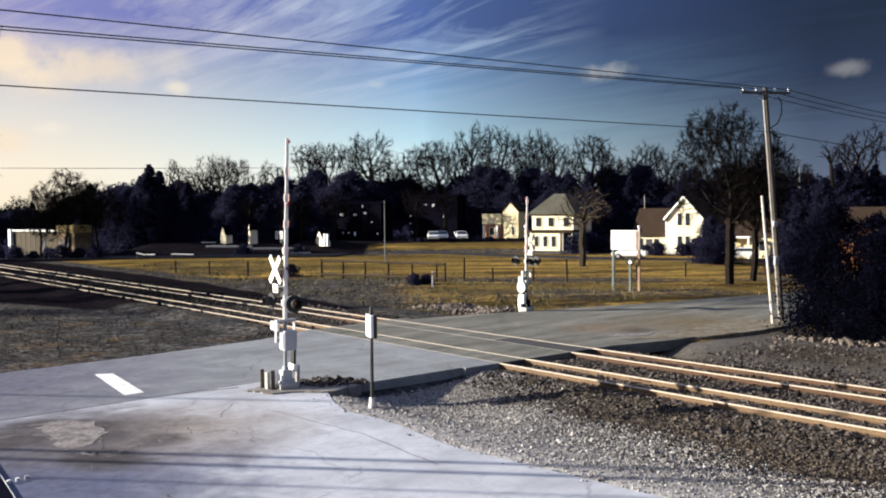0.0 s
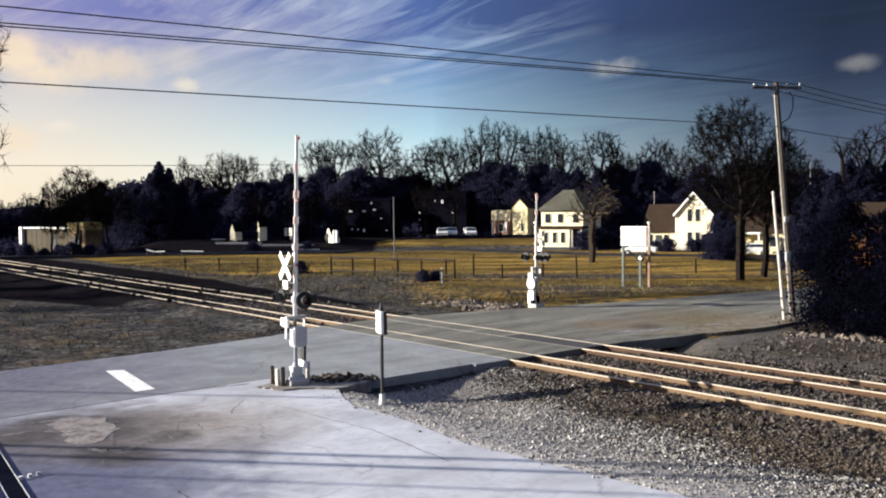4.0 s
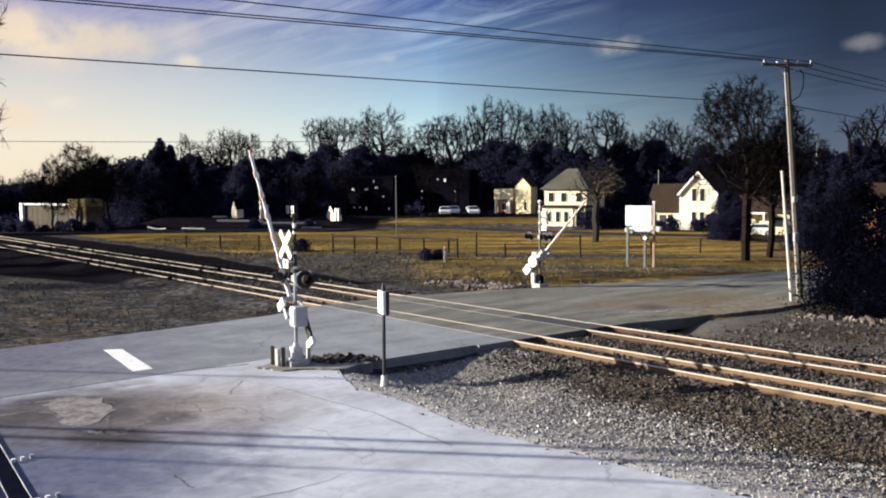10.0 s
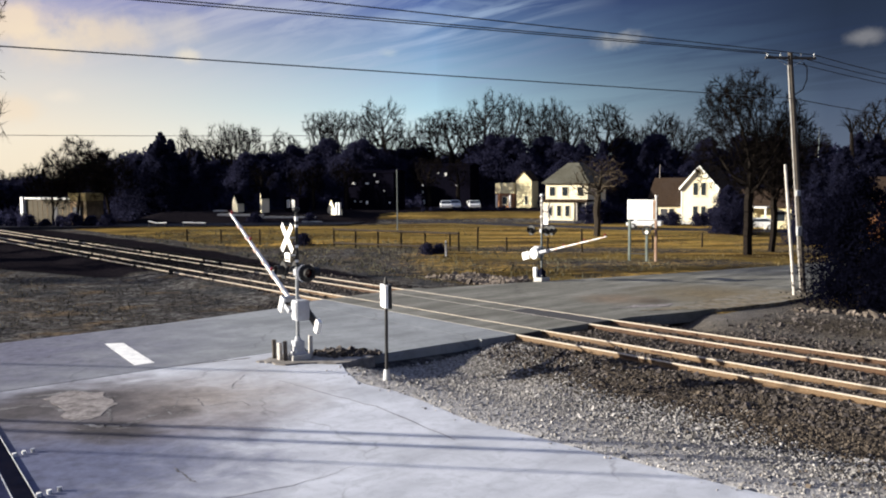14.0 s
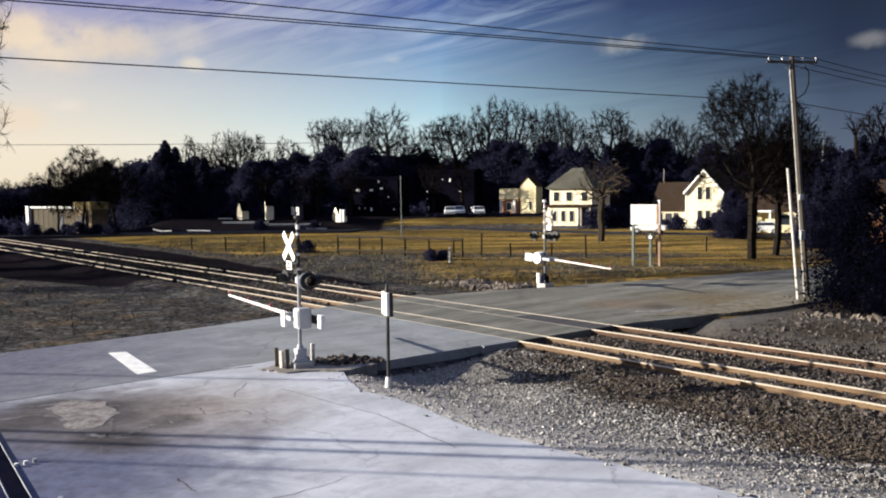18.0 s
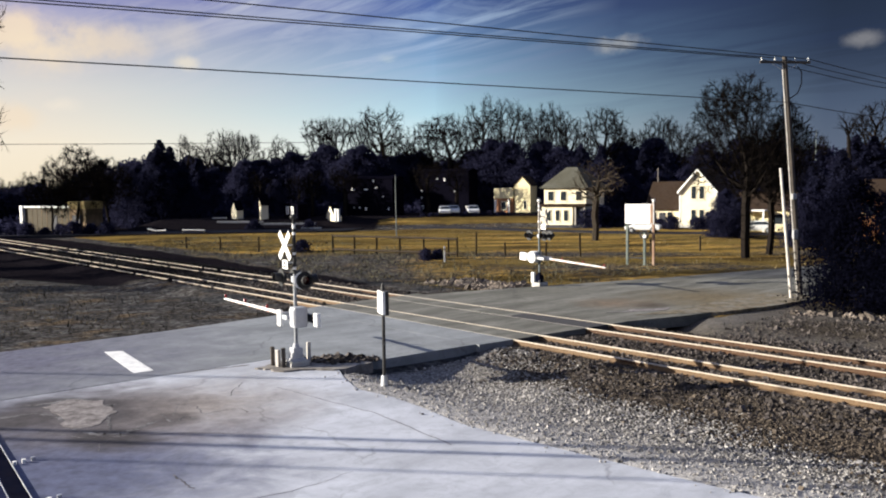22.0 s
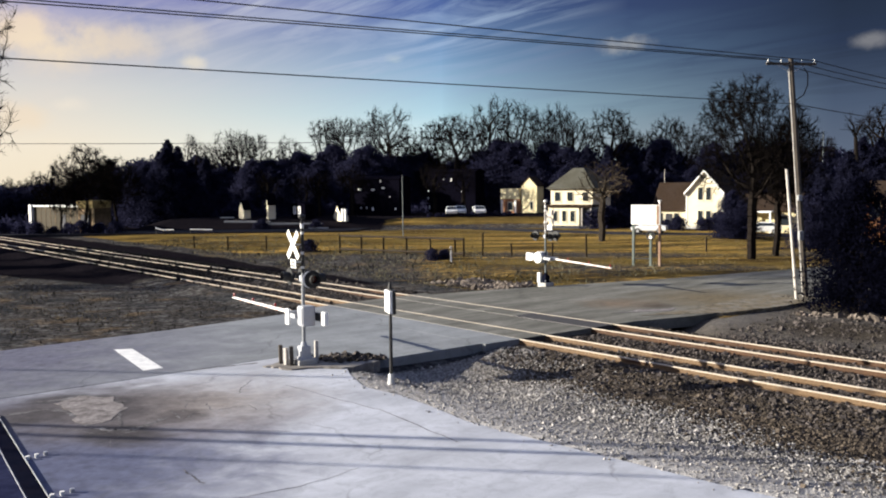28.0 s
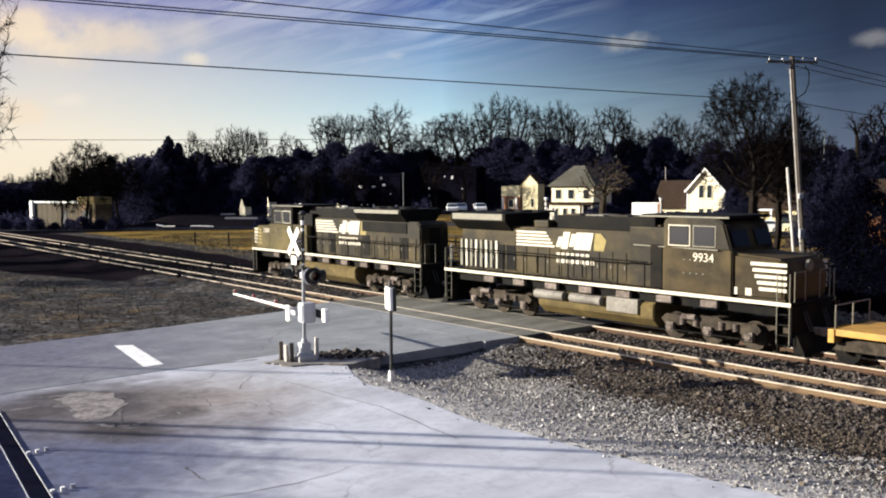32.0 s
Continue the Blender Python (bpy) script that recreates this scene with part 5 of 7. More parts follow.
# ---- houses ----
def window(parent, x, y, z, w, h, axis="y", face=-1):
    """A framed pane on a wall that faces along an axis."""
    def b(dx, dz, sx, sz, depth, out):
        if axis == "y":
            return box(x + dx, y + face * out, z + dz, sx, depth, sz)
        return box(x + face * out, y + dx, z + dz, depth, sx, sz)
    win = part("window", b(0, 0, w + 0.2, h + 0.2, 0.06, 0.03), SIDING, parent)
    part("pane", b(0, 0, w, h, 0.03, 0.065), PANE, win)
    part("sill", b(0, -h / 2 - 0.12, w + 0.34, 0.07, 0.14, 0.06), SIDING, win)
    return win


def gable_mesh(w, d, eave, ridge, along="y"):
    """A gabled block, its ridge along one axis, standing on z = 0."""
    bm = bmesh.new()
    if along == "y":
        prof = [(-w / 2, 0), (w / 2, 0), (w / 2, eave), (0, ridge), (-w / 2, eave)]
        ends = [[bm.verts.new((x, y, z)) for x, z in prof] for y in (-d / 2, d / 2)]
    else:
        prof = [(-d / 2, 0), (d / 2, 0), (d / 2, eave), (0, ridge), (-d / 2, eave)]
        ends = [[bm.verts.new((x, y, z)) for y, z in prof] for x in (-w / 2, w / 2)]
    bm.faces.new(ends[0]), bm.faces.new(ends[1][::-1])
    for i in range(5):
        bm.faces.new((ends[0][i], ends[1][i], ends[1][(i + 1) % 5], ends[0][(i + 1) % 5]))
    bmesh.ops.recalc_face_normals(bm, faces=bm.faces[:])
    return bm


def gable_roof(parent, cx, cy, w, d, eave, ridge, along, material, over=0.35, thick=0.16, name="roof"):
    """Two roof slabs that overhang a gabled block."""
    out = []
    for side in (-1, 1):
        bm = bmesh.new()
        half, length = (w / 2, d / 2 + over) if along == "y" else (d / 2, w / 2 + over)
        slope = (ridge - eave) / half
        e, ez = half + over, eave - slope * over
        pts = []
        for a, z in ((0, ridge), (e, ez)):
            for l in (-length, length):
                for up in (0.01, thick):
                    q = (side * a, l) if along == "y" else (l, side * a)
                    pts.append(bm.verts.new((cx + q[0], cy + q[1], z + up)))
        r0a, r0b, r1a, r1b, e0a, e0b, e1a, e1b = pts
        for f in ((r0b, r1b, e1b, e0b), (r0a, e0a, e1a, r1a), (e0a, e0b, e1b, e1a), (r0a, r0b, e0b, e0a), (r1a, e1a, e1b, r1b), (r0a, r1a, r1b, r0b)):
            bm.faces.new(f)
        bmesh.ops.recalc_face_normals(bm, faces=bm.faces[:])
        out.append(part(name, bm, material, parent))
    return out


def slab_plate(points, y0, y1):
    """An upright plate of an outline in x and z."""
    b = bmesh.new()
    ends = [[b.verts.new((x, y, z)) for x, z in points] for y in (y0, y1)]
    k = len(points)
    faces = [b.faces.new(ends[0]), b.faces.new(ends[1][::-1])]
    for i in range(k):
        faces.append(b.faces.new((ends[0][i], ends[1][i], ends[1][(i + 1) % k], ends[0][(i + 1) % k])))
    bmesh.ops.recalc_face_normals(b, faces=faces)
    return b


def shift(bm, x, y, z=0.0):
    bmesh.ops.translate(bm, vec=(x, y, z), verts=bm.verts)
    return bm


def build_houses():
    # gabled farmhouse with a low wing
    h = thing("house", (37.75, 124.5, -0.2), -33, "white gabled two-storey house with a dark-roofed side wing", "house", "houses beyond the field")
    part("wall", gable_mesh(4.9, 8.0, 5.1, 8.0), SIDING, h)
    gable_roof(h, 0, 0, 4.9, 8.0, 5.1, 8.0, "y", SHINGLE)
    for x in (-0.55, 0.55):
        window(h, x, -4.0, 4.9, 0.62, 1.7)
        window(h, x, -4.0, 1.7, 0.62, 1.7)
    part("wall", shift(gable_mesh(5.2, 7.0, 2.8, 6.3, "x"), -5.06, 0.9), SIDING, h)
    gable_roof(h, -5.06, 0.9, 5.2, 7.0, 2.8, 6.3, "x", SHINGLE)
    for x in (-6.6, -4.3):
        window(h, x, -2.6, 1.5, 0.7, 1.3)
    part("door", box(-5.4, -2.64, 1.05, 0.95, 0.08, 2.1, 0.02), DARKWALL, h)
    for side in (-1, 1):      # pale barge boards up the gable
        part("barge_board", slab_plate([(0, 8.12), (0, 7.86), (side * 2.70, 4.72), (side * 2.80, 4.98)], -4.40, -4.33), WHITE, h)
    part("corner_board", box(-2.47, -4.02, 2.5, 0.16, 0.06, 5.0), WHITE, h)
    part("corner_board", box(2.47, -4.02, 2.5, 0.16, 0.06, 5.0), WHITE, h)
    part("foundation", box(0, -4.03, 0.2, 5.0, 0.08, 0.5), CONCRETE, h)
    part("vent_pipe", rod((-7.3, 1.0, 4.6), (-7.3, 1.0, 8.4), 0.05, 0.04, 8), GALVDULL, h)
    # foursquare with a porch
    h = thing("house", (20.35, 131.5, -0.2), -33, "white two-storey house with a grey hipped roof and porch", "house", "houses beyond the field")
    part("wall", box(0, 0, 2.9, 6.6, 6.6, 5.8, 0.02), SIDING, h)
    bm = bmesh.new()
    bmesh.ops.create_cone(bm, cap_ends=True, segments=4, radius1=5.45, radius2=1.2, depth=3.0, matrix=Matrix.Translation((0, 0, 7.25)) @ Matrix.Rotation(radians(45), 4, "Z"))
    part("roof", bm, SHINGLEG, h)
    for x in (-2.2, -0.2, 2.2):
        window(h, x, -3.3, 4.6, 0.85, 1.3)
    for y in (-1.6, 1.6):
        window(h, -3.3, y, 4.6, 0.85, 1.3, "x")
    part("porch_roof", box(0.7, -4.3, 3.3, 7.0, 2.6, 0.34, 0.05), SHINGLE, h)
    part("porch_floor", box(0.7, -4.3, 0.25, 6.8, 2.2, 0.5, 0.03), DARKWALL, h)
    part("sun_room", box(-0.3, -4.3, 1.8, 4.8, 2.0, 2.8, 0.02), SIDING, h, "glazed white front room under the porch roof")
    for x in (-1.6, -0.2, 1.1):
        window(h, x, -5.3, 1.85, 0.62, 1.5)
    for x in (2.5, 3.9):
        part("porch_post", box(x, -5.2, 1.85, 0.2, 0.2, 2.8, 0.02), GALVDULL, h)
    # added dark sheet that stands for the shaded part of the porch
    part("porch_screen", box(3.1, -4.9, 1.75, 1.7, 0.08, 2.6, 0.01), DARKWALL, h, "dark panel put in for the shade inside the porch")
    part("fascia", box(0, -3.36, 5.72, 7.0, 0.08, 0.22), WHITE, h)
    # cream house higher up behind
    h = thing("house", (14.7, 146.5, 1.5), -36, "cream house with a tall gable and a flat-roofed side", "house", "houses beyond the field")
    part("wall", gable_mesh(2.9, 2.2, 4.5, 5.9), CREAM, h)
    gable_roof(h, 0, 0, 2.9, 2.2, 4.5, 5.9, "y", SHINGLE, 0.12)
    part("wall", box(-3.5, 0.2, 1.2, 3.4, 2.8, 2.4, 0.02), BRICK, h)
    part("parapet", box(-3.5, 0.1, 3.25, 3.6, 3.0, 1.7, 0.02), CREAM, h)
    for x in (-4.9, -2.3):
        part("porch_post", box(x, -1.6, 1.1, 0.3, 0.3, 2.2, 0.02), WHITE, h)
    window(h, -3.5, -1.2, 1.2, 0.9, 1.2)
    window(h, 0.5, -1.1, 1.3, 0.5, 1.3)
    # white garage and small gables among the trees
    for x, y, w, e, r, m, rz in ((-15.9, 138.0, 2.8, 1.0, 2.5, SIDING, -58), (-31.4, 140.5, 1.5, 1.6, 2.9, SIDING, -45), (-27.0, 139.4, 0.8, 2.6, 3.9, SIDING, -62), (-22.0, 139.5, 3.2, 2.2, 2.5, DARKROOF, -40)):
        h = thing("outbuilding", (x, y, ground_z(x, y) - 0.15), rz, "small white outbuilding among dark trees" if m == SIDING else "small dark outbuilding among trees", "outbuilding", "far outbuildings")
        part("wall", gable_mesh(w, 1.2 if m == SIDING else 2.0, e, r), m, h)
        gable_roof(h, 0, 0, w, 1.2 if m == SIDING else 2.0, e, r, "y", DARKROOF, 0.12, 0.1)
        part("door", box(0.1, -0.62 if m == SIDING else -1.02, 0.45, min(1.0, w * 0.5), 0.05, 0.9, 0.01), m, h)
        if m == DARKROOF:
            for dx in (-0.75, 0.35):
                # white plates stand in for a pair of window glints
                part("shutter", box(dx, -1.06, 1.35, 0.62, 0.06, 1.2, 0.02), WHITE, h)
                part("louvre", box(dx, -1.10, 1.35, 0.16, 0.04, 1.0), DARKROOF, h)
        elif w > 2:
            for dx in (1.9, 2.9):
                part("gate_post", box(dx, -0.6, 1.0, 0.35, 0.3, 1.9, 0.03), WHITE, h)
    # added house blocks as dark as the shaded woods; white plates stand for window glints
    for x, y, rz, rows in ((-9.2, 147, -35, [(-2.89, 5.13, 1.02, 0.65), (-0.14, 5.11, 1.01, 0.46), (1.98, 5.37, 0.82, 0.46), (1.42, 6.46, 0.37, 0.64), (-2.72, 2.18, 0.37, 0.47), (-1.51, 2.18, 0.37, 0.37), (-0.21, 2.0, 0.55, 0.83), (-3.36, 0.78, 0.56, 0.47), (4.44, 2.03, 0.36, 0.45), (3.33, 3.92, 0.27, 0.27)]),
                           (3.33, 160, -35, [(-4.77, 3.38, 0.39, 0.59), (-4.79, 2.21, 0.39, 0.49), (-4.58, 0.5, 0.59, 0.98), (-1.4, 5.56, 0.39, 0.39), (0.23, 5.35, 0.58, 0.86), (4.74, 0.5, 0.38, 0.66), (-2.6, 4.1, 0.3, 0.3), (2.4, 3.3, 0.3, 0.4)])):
        h = thing("house", (x, y, 0.6 if x < 0 else 1.83), rz, "added house block, woods' dark put into its walls, white plates as glints", "house", "houses beyond the field")
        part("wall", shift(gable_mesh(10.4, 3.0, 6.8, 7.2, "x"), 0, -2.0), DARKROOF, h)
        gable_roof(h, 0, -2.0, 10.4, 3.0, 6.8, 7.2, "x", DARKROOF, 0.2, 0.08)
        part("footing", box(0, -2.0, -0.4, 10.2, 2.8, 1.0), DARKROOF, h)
        for wx, wz, w, t in rows:
            part("shutter", box(wx, -3.56, min(wz, 6.5), w * 0.62, 0.12, t * 0.62, 0.01), WHITE, h)
    # houses behind the big trees on the far right
    h = thing("house", (42.2, 113.0, -0.2), -35, "white porch house half hidden by trees", "house", "houses beyond the field")
    part("wall", gable_mesh(6.5, 6.0, 2.9, 4.8, "x"), CREAM, h)
    gable_roof(h, 0, 0, 6.5, 6.0, 2.9, 4.8, "x", SHINGLE)
    part("porch_roof", box(-1.2, -3.9, 2.7, 4.0, 1.9, 0.2, 0.03), WHITE, h)
    for x in (-3.0, -1.2, 0.6):
        part("porch_post", box(x, -4.6, 1.3, 0.2, 0.2, 2.6, 0.02), WHITE, h)
    window(h, 2.0, -3.0, 1.6, 1.0, 1.2)
    h = thing("house", (47.6, 92.0, -0.2), -30, "brown brick house with a dark roof beyond the hedge", "house", "houses beyond the field")
    part("wall", gable_mesh(8.0, 6.0, 4.4, 6.2, "x"), BRICK, h)
    gable_roof(h, 0, 0, 8.0, 6.0, 4.4, 6.2, "x", SHINGLE)
    for x in (-2.4, 0, 2.4):
        window(h, x, -3.0, 3.4, 0.9, 1.2)
    # long low shed by the railway
    h = thing("long_shed", (-54.9, 136.5, -0.2), -38, "long pale metal shed with a tan end bay", "shed")
    part("wall", box(-3.4, -1.75, 1.9, 13.2, 2.5, 3.8, 0.03), METALSHED, h)
    part("roof_edge", box(-3.4, -1.85, 4.0, 13.8, 3.0, 0.22, 0.05), WHITE, h)
    for k in range(9):
        part("wall_seam", box(-9.2 + 1.45 * k, -3.02, 1.9, 0.07, 0.05, 3.7), TANSHED, h)
    part("bay", box(5.4, -1.75, 2.35, 4.4, 2.7, 4.7, 0.03), TANSHED, h)
    part("bay_fascia", box(5.4, -1.85, 4.3, 4.6, 2.9, 1.1, 0.04), mat("bay_fascia", (0.36, 0.27, 0.10), 0.8, 0, 3, 0.3, 0.1, (0.12, 0.09, 0.04), 0.6, 0.7), h)
    part("doorway", box(5.2, -3.14, 1.4, 2.4, 0.1, 2.8, 0.02), DARKWALL, h)
    part("doorway", box(-1.0, -3.04, 1.4, 1.2, 0.1, 2.8, 0.02), DARKWALL, h)
    part("corner_post", box(-10.2, -3.3, 2.0, 0.8, 0.5, 4.4, 0.05), WHITE, h)


def car(where, rz, paint, label):
    ob = thing("car", where, rz, label, "car", "parked cars")
    side = [(-2.1, 0.35), (2.1, 0.35), (2.15, 0.75), (1.2, 0.95), (0.6, 1.42), (-1.1, 1.45), (-1.75, 1.0), (-2.15, 0.92)]
    bm = bmesh.new()
    ends = [[bm.verts.new((x, y * (0.82 if z > 1.2 else 1), z)) for x, z in side] for y in (-0.88, 0.88)]
    bm.faces.new(ends[0]), bm.faces.new(ends[1][::-1])
    k = len(side)
    for i in range(k):
        bm.faces.new((ends[0][i], ends[1][i], ends[1][(i + 1) % k], ends[0][(i + 1) % k]))
    bmesh.ops.recalc_face_normals(bm, faces=bm.faces[:])
    bmesh.ops.bevel(bm, geom=bm.edges[:], offset=0.05, segments=2, affect="EDGES")
    part("body", bm, paint, ob)
    for y in (-1, 1):
        bm = bmesh.new()
        v = [bm.verts.new((x, y * w, z)) for x, z, w in ((-1.5, 1.02, 0.885), (0.95, 1.02, 0.885), (0.5, 1.36, 0.77), (-1.05, 1.38, 0.77))]
        bm.faces.new(v)
        part("side_window", bm, PANE, ob)
    for low, high, w0, w1 in (((1.20, 0.99), (0.68, 1.40), 0.80, 0.66), ((-1.74, 1.04), (-1.16, 1.42), 0.80, 0.66)):
        bm = bmesh.new()
        out = 0.03 if low[0] > 0 else -0.03
        bm.faces.new([bm.verts.new(v) for v in ((low[0] + out, -w0, low[1]), (low[0] + out, w0, low[1]), (high[0] + out, w1, high[1]), (high[0] + out, -w1, high[1]))])
        part("windscreen", bm, PANE, ob)
    for x in (-1.3, 1.3):
        for y in (-0.85, 0.85):
            wheel = part("wheel", rod((x, y - 0.1, 0.33), (x, y + 0.1, 0.33), 0.33, 0.33, 16), RUBBER, ob)
            part("rim", rod((x, y - 0.11, 0.33), (x, y + 0.11, 0.33), 0.19, 0.19, 12), GALV, wheel)
    for y in (-0.6, 0.6):
        part("headlight", box(2.1, y, 0.72, 0.08, 0.32, 0.13, 0.02), CERAMIC, ob)
    return ob


def build_cars():
    car((25.4, 109.5, 0.03), 158, CARWHITE, "white sedan parked on the far street")
    car((1.25, 140.6, 1.5), -88, CARWHITE, "white car parked before the dark trees")
    car((5.7, 141.0, 1.5), -87, CARWHITE, "white car parked near another by the trees")
    car((2.7, 143.6, 1.5), -88, CARWHITE, "white car at the edge of the woods")
    car((37.6, 104.5, 0.03), 160, CARWHITE, "white car parked behind the large tree")


def build_scale_deck():
    """Steel deck at the corner of the forecourt, its dark edge beam with bolted lugs."""
    a, b = Vector((-12.4, 24.05, 0)), Vector((-5.75, 13.9, 0))
    way = (b - a).normalized()
    ob = thing("steel_deck", a, math.degrees(math.atan2(way.y, way.x)), "blue-grey steel deck with a dark edge beam and pale lugs", "deck")
    length = (b - a).length
    part("plate", box(length / 2, -2.1, 0.0, length, 4.0, 0.06, 0.01), mat("deck_plate", (0.026, 0.029, 0.062), 0.8, 0, 6, 0.3, 0.2, (0.014, 0.016, 0.04), 0.8, 0.7, spec=0.0), ob)
    part("beam", box(length / 2, -0.13, -0.005, length, 0.36, 0.08, 0.03), STEELDARK, ob)
    part("rim", box(length / 2, 0.06, 0.02, length, 0.02, 0.04, 0.006), GALV, ob)
    part("rim", box(length / 2, -0.33, 0.02, length, 0.02, 0.04, 0.006), GALV, ob)
    for x in (4.85, 7.95, 11.05):
        for k in range(3):
            part("lug", rod((x - 0.06 * k, 0.13 + 0.2 * k, -0.05), (x - 0.06 * k, 0.13 + 0.2 * k, 0.07), 0.04, 0.05, 10), WHITE if k < 2 else GALV, ob)


# ---- trees ----
def crown_points(r, tall, wide, base, lobes, count):
    """Places that the twigs of a round-headed tree reach for: a dome made of several smaller ones."""
    mid, up = tall * (base + 1) / 2, tall * (1 - base) / 2
    out = []
    for k in range(lobes):
        a, h = 6.283 * (k + r.rand() * 0.7) / lobes, r.uniform(-0.75, 0.75)
        q = math.sqrt(1 - h * h) * 0.56
        size = r.uniform(0.30, 0.44)
        v = r.normal(size=(count // lobes, 3))
        v *= (r.rand(len(v), 1) ** 0.45) / np.linalg.norm(v, axis=1, keepdims=True) * size
        out.append(v + (math.cos(a) * q, math.sin(a) * q, h * 0.60))
    v = r.normal(size=(count // 6, 3))
    v *= (r.rand(len(v), 1) ** 0.4) / np.linalg.norm(v, axis=1, keepdims=True) * 0.72
    out = np.concatenate(out + [v])
    return out * (wide / 2, wide / 2, up) + (0, 0, mid)


def branching(seed, tall, wide, base, count, step, lobes=8, fork=0.55):
    """Limbs that grow towards the crown's places: (parent, place, radius) of each joint."""
    r = np.random.RandomState(seed)
    goals = crown_points(r, tall, wide, base, lobes, count)
    nodes, parent, ways = [np.zeros(3)], [-1], [np.array((0, 0, 1.0))]
    lean = r.normal(0, 0.05, 2)
    while nodes[-1][2] < tall * base * fork:
        ways.append(np.array((lean[0] + r.normal(0, 0.05), lean[1] + r.normal(0, 0.05), 1.0)))
        nodes.append(nodes[-1] + ways[-1] * step)
        parent.append(len(nodes) - 2)
    pos = np.array(nodes)
    gap = np.linalg.norm(goals[:, None] - pos[None], axis=2)
    near, dist = gap.argmin(1), gap.min(1)
    for _ in range(150):
        live = dist > step * 1.5
        goals, near, dist = goals[live], near[live], dist[live]
        if len(goals) == 0:
            break
        pull = np.zeros((len(nodes), 3))
        np.add.at(pull, near, (goals - np.array(nodes)[near]) / dist[:, None])
        fresh = []
        for i in np.unique(near):
            w = pull[i] / (np.linalg.norm(pull[i]) + 1e-9) + 0.75 * ways[i] + r.normal(0, 0.13, 3)
            w /= np.linalg.norm(w)
            nodes.append(nodes[i] + w * step)
            parent.append(int(i))
            ways.append(w)
            fresh.append(nodes[-1])
        gap = np.linalg.norm(goals[:, None] - np.array(fresh)[None], axis=2)
        better = gap.min(1) < dist
        near = np.where(better, gap.argmin(1) + len(nodes) - len(fresh), near)
        dist = np.where(better, gap.min(1), dist)
    # girth: each joint carries what lies beyond it
    load = np.zeros(len(nodes))
    kids = np.zeros(len(nodes), int)
    for i in range(len(nodes) - 1, 0, -1):
        load[i] = max(load[i], 1.0)
        load[parent[i]] += load[i]
        kids[parent[i]] += 1
    return r, nodes, parent, load, kids


def tubes(segments, sides):
    verts, faces = [], []
    ring = [(math.cos(6.2832 * k / sides), math.sin(6.2832 * k / sides)) for k in range(sides)]
    for _, p, q, r0, r1 in segments:
        w = (q - p).normalized()
        a = w.orthogonal().normalized()
        b = w.cross(a)
        i = len(verts)
        for c, rad in ((p, r0), (q, r1)):
            verts += [tuple(c + a * (x * rad) + b * (y * rad)) for x, y in ring]
        faces += [(i + k, i + (k + 1) % sides, i + sides + (k + 1) % sides, i + sides + k) for k in range(sides)]
    return verts, faces


def bare_tree_meshes(seed, tall, wide, base, count, step, twig=0.028, pale=False, girth=0.020, lobes=8, fuzz=7):
    r, nodes, parent, load, kids = branching(seed, tall, wide, base, count, step, lobes)
    k = tall / sorted(p[2] for p in nodes)[int(len(nodes) * 0.995)]
    nodes = [p * (1, 1, k) for p in nodes]
    thick = lambda i: max(twig, tall * girth * (load[i] / load[0]) ** 0.56)
    limbs, twigs = [], []
    for i in range(1, len(nodes)):
        j = parent[i]
        seg = (0, Vector(nodes[j]), Vector(nodes[i]), thick(j) if kids[j] == 1 or j == 0 else thick(i) * 1.12, thick(i))
        (limbs if thick(i) > twig * 2.4 else twigs).append(seg)
        if load[i] < 4:
            way = Vector(nodes[i]) - Vector(nodes[j])
            for _ in range(fuzz if kids[i] == 0 else fuzz // 2):
                w = (way.normalized() * 0.7 + Vector(r.normal(0, 0.55, 3)) + Vector((0, 0, 0.15))).normalized()
                twigs.append((0, Vector(nodes[i]), Vector(nodes[i]) + w * step * r.uniform(1.0, 2.6), twig * 0.7, twig * 0.3))
    made = []
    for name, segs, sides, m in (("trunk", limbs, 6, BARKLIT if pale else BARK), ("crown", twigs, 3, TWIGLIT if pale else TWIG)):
        v, f = tubes(segs, sides)
        me = bpy.data.meshes.new(name)
        me.from_pydata(v, [], f)
        me.materials.append(m)
        made.append(me)
    return made


def leaf_cloud(r, points, size):
    """Small random leaf triangles round given points."""
    k = len(points)
    d = r.normal(size=(k, 3, 3)) * size * r.uniform(0.5, 1.3, (k, 1, 1))
    return (points[:, None, :] + d).reshape(-1, 3), np.arange(3 * k).reshape(-1, 3)


